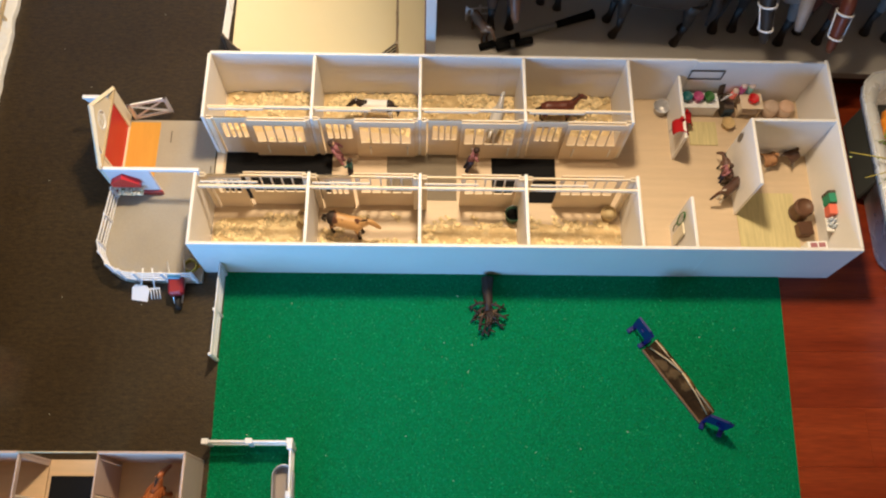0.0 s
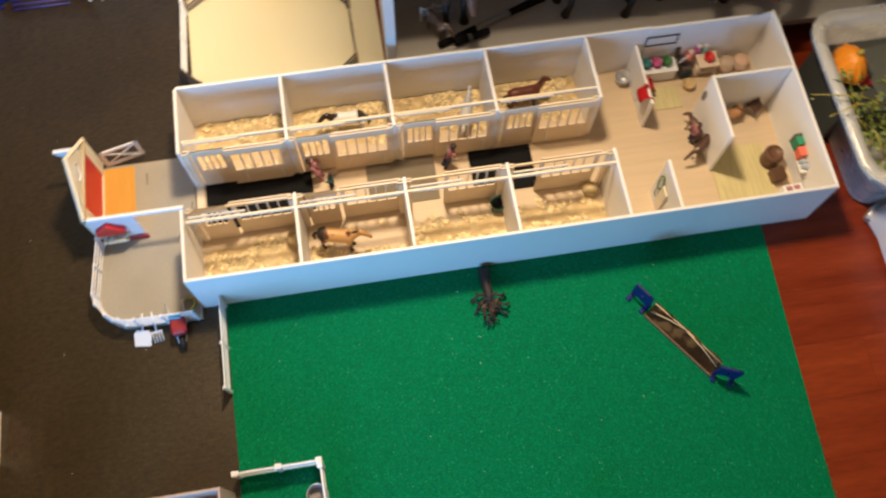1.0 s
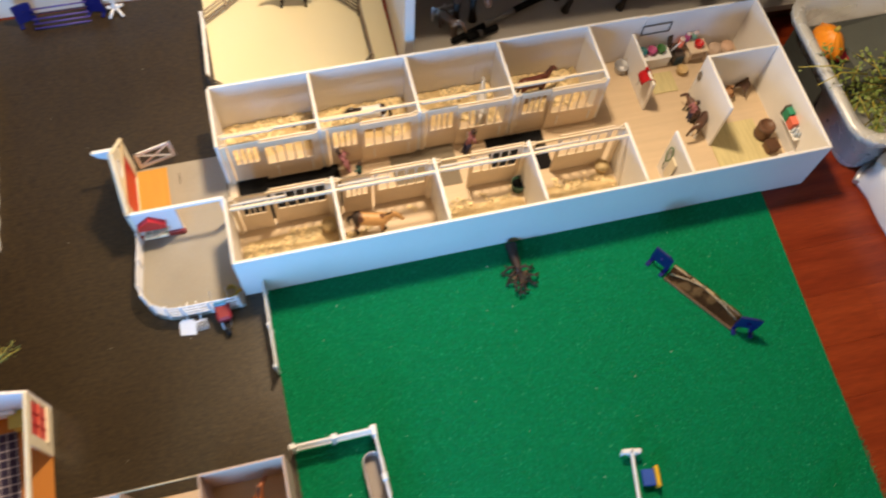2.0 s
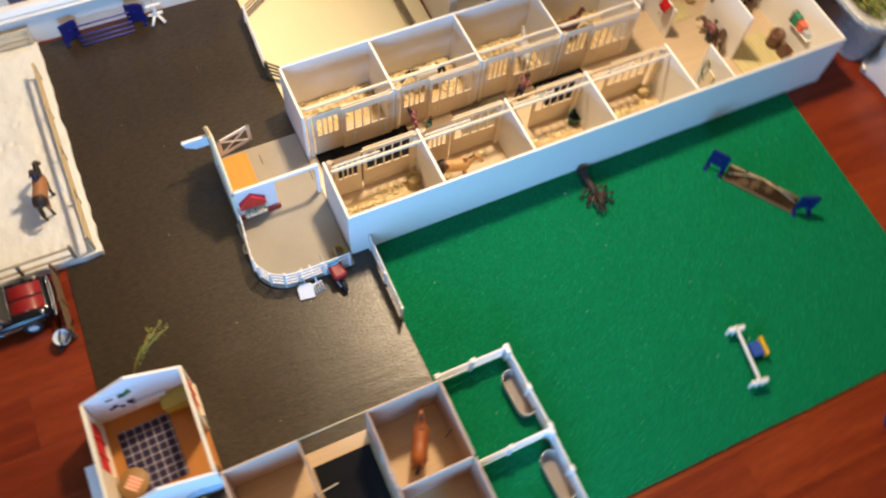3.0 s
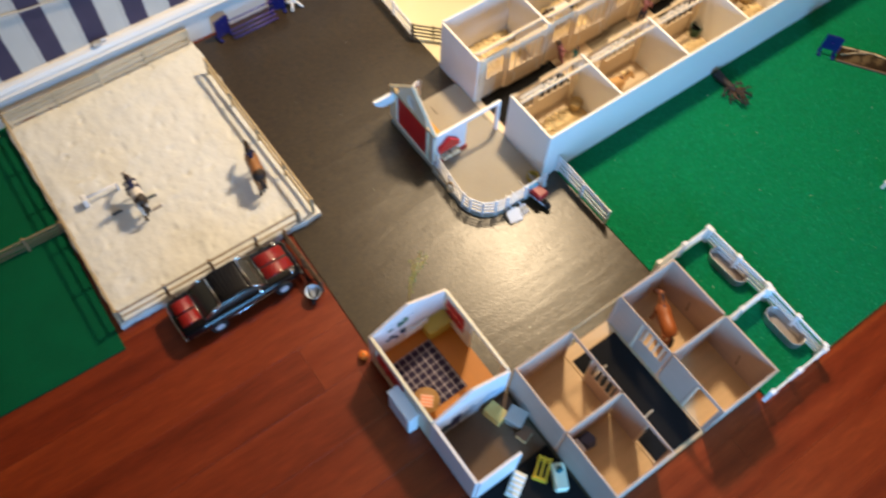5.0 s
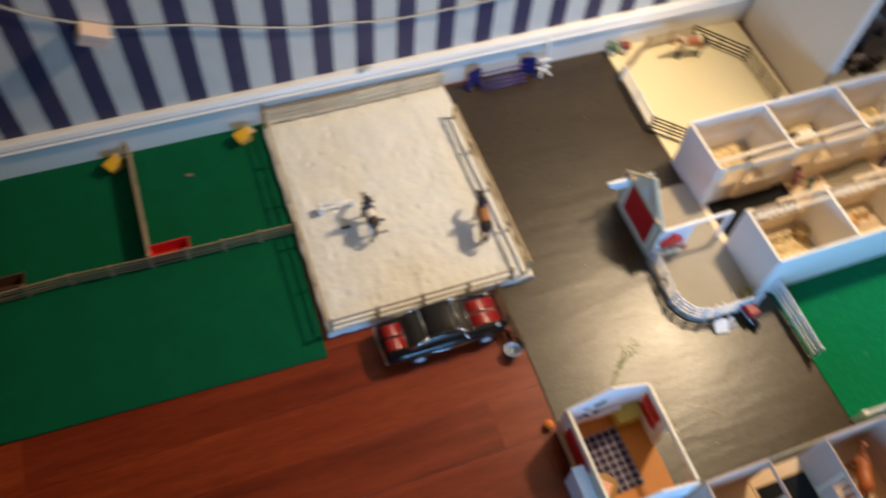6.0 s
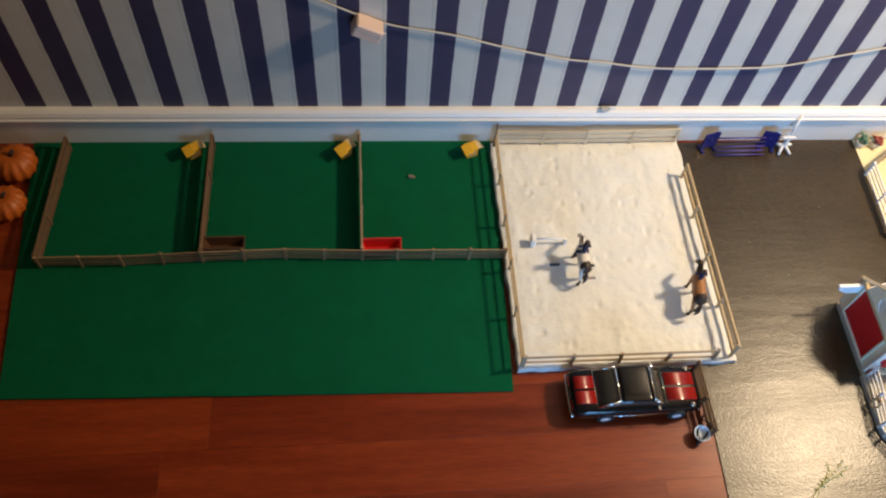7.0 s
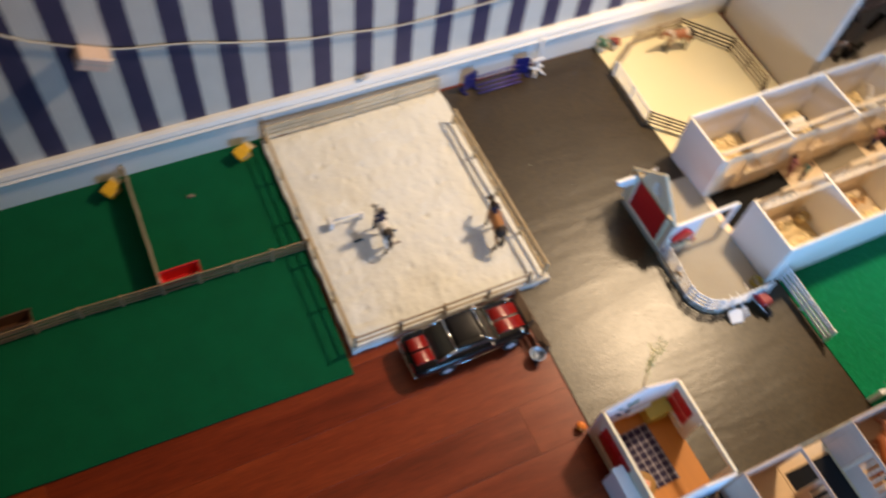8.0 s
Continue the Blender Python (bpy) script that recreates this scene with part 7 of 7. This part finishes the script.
bm.faces.new(rings[-1])
part("lining", bm, LINEN, lb)
part("rail", tube([(0.794, 0.432, 0.012), (0.812, 0.448, 0.014), (0.862, 0.478, 0.016)], 0.0075, 8), STEEL, lb, "grey metal rail")
SZ = 0.0805
BIG = (
    (0.085, 0.990, -78, "darkbay", 0.24), (0.205, 1.040, -100, "bay", 0.22), (0.370, 0.925, 172, "black", 0.23), (0.505, 0.995, -72, "black", 0.25),
    (0.602, 0.985, -84, "dun", 0.26), (0.700, 0.985, -100, "bay", 0.25), (0.815, 0.990, -84, "dun", 0.25), (0.960, 1.000, -95, "darkbay", 0.24),
)
for k, (x, y, r, c, L) in enumerate(BIG):
    bowed = k in (3, 5)
    low = 0.42 if bowed else rng.uniform(0.0, 0.3)
    m = pose(x, y, SZ, 0, 0, r)
    horse("horse_figurine", m, L, COATS[c], DARKMANE, "large toy horse with a bowed head on the bookcase shelf" if bowed else "large toy horse standing on the bookcase shelf", 0.0 if bowed else rng.uniform(-0.3, 0.3), low, True, rng.uniform(-0.06, 0.06), "large toy horses")
    if bowed:
        hal = thing("rope_halter", m, "white rope halter on a large toy horse's head", "halter", "halters")
        for d, z, rad in ((0.30, 0.825, 0.066), (0.395, 0.735, 0.054)):
            a, up = Vector((0.22 + d, 0, z - low * d * 1.5)) * L, Vector((0.62, 0, -0.78 - low)).normalized()
            side = Vector((0, 1, 0))
            rise = up.cross(side)
            part("band", tube([a + (side * math.cos(q) * 0.82 + rise * math.sin(q)) * rad * L * 1.08 for q in (2 * math.pi * i / 12 for i in range(13))], 0.0019, 5), WHITE, hal)
        for sd1 in (-1, 1):
            part("cheek_strap", tube([(Vector((0.52, 0, 0.825 - low * 0.45)) + Vector((0, 0.060 * sd1, 0))) * L, (Vector((0.615, 0, 0.735 - low * 0.5925)) + Vector((0, 0.050 * sd1, 0))) * L], 0.0017, 5), WHITE, hal)
horse("calf_figurine", pose(0.060, 0.912, SZ, 0, 0, -60), 0.066, COATS["calf"], WHITEMANE, "small brown toy calf standing on the bookcase shelf", 0.2, 0.3, False, cat="toy calf", group="toy calves")
rod = thing("telescopic_tube", pose(0.130, 0.905, SZ + 0.010, 0, 0, 20), "dark telescopic tube lying on the bookcase shelf", "tube")
part("sleeve", tube([(-0.075, 0, -0.003), (0.005, 0, -0.003)], 0.0065, 12), BLACK_MAT, rod)
part("shaft", tube([(0.005, 0, -0.003), (0.080, 0, -0.003)], 0.0056, 12), mat("grey_tube", (0.34, 0.33, 0.33), 0.5), rod)
part("grip", tube([(0.080, 0, -0.003), (0.150, 0, -0.003), (0.158, 0, -0.003)], [0.0066, 0.0082, 0.0100], 12), BLACK_MAT, rod)
rod2 = thing("dark_torch", pose(0.120, 0.885, SZ + 0.010, 0, 0, 14), "short dark torch lying on the bookcase shelf", "torch")
part("grip", tube([(-0.030, 0, 0.001), (0.040, 0, 0.001)], [0.0072, 0.0066], 12), BLACK_MAT, rod2)
part("ring", tube([(-0.004, 0, 0.001), (0.004, 0, 0.001)], 0.0078, 12), mat("dull_ring", (0.25, 0.24, 0.23), 0.5), rod2)
fence("shelf_fence", [(0.035, 0.945), (0.085, 0.950)], 0.040, (0.4, 0.85), 0.005, 0.003, WHITE, "short white toy fence on the bookcase shelf", 0.025, base=SZ)

# lint on the turf
bm = bmesh.new()
for k in range(34):
    x, y = rng.uniform(-0.37, 0.56), rng.uniform(-0.14, 0.43)
    a = rng.uniform(0, 6.3)
    L, w = rng.uniform(0.0005, 0.0022), rng.uniform(0.0002, 0.0006)
    d, e = Vector((math.cos(a), math.sin(a), 0)), Vector((-math.sin(a), math.cos(a), 0))
    c = Vector((x, y, 0.0046))
    bm.faces.new([bm.verts.new(c + q) for q in (-L * d - w * e, L * d - w * e, L * d + w * e, -L * d + w * e)])
for k in range(9):
    x, y = rng.uniform(-0.80, -0.45), rng.uniform(0.2, 1.1)
    c = Vector((x, y, 0.0016))
    bm.faces.new([bm.verts.new(c + Vector(q) * 0.0009) for q in ((-1, -0.5, 0), (1, -0.6, 0), (0.8, 0.6, 0), (-0.7, 0.7, 0))])
lint = new("lint", mesh_of("lint", bm, mat("pale_lint", (0.58, 0.70, 0.60), 0.8)))
tagged(lint, "pale lint and paper specks strewn on the turf and vinyl", "lint", "", "stuff")

# ---- floor boards ----
PW, LENGTHS = 0.0985, (0.55, 0.78, 1.02, 1.30)
board_meshes = [mesh_of("floor_board", box((0, 0.0002, -0.013), (L - 0.0002, PW - 0.0001, -0.0022), 0.0001), CHERRY) for L in LENGTHS]
row_rng = random.Random(5)
y = 0.420 - PW * 19
while y < WALL_Y + 0.06:
    x = -3.6 - row_rng.uniform(0.0, 1.0)
    while x < 2.6:
        k = row_rng.randrange(4)
        if x + LENGTHS[k] > -3.6:
            b = new("floor_board", board_meshes[k])
            b.parent = floor
            x0, x1 = max(x, -3.6), min(x + LENGTHS[k], 2.6)
            b.matrix_basis = pose(x0, y, 0) @ Matrix.Diagonal(((x1 - x0) / LENGTHS[k], 1, 1, 1))
        x += LENGTHS[k]
    y += PW
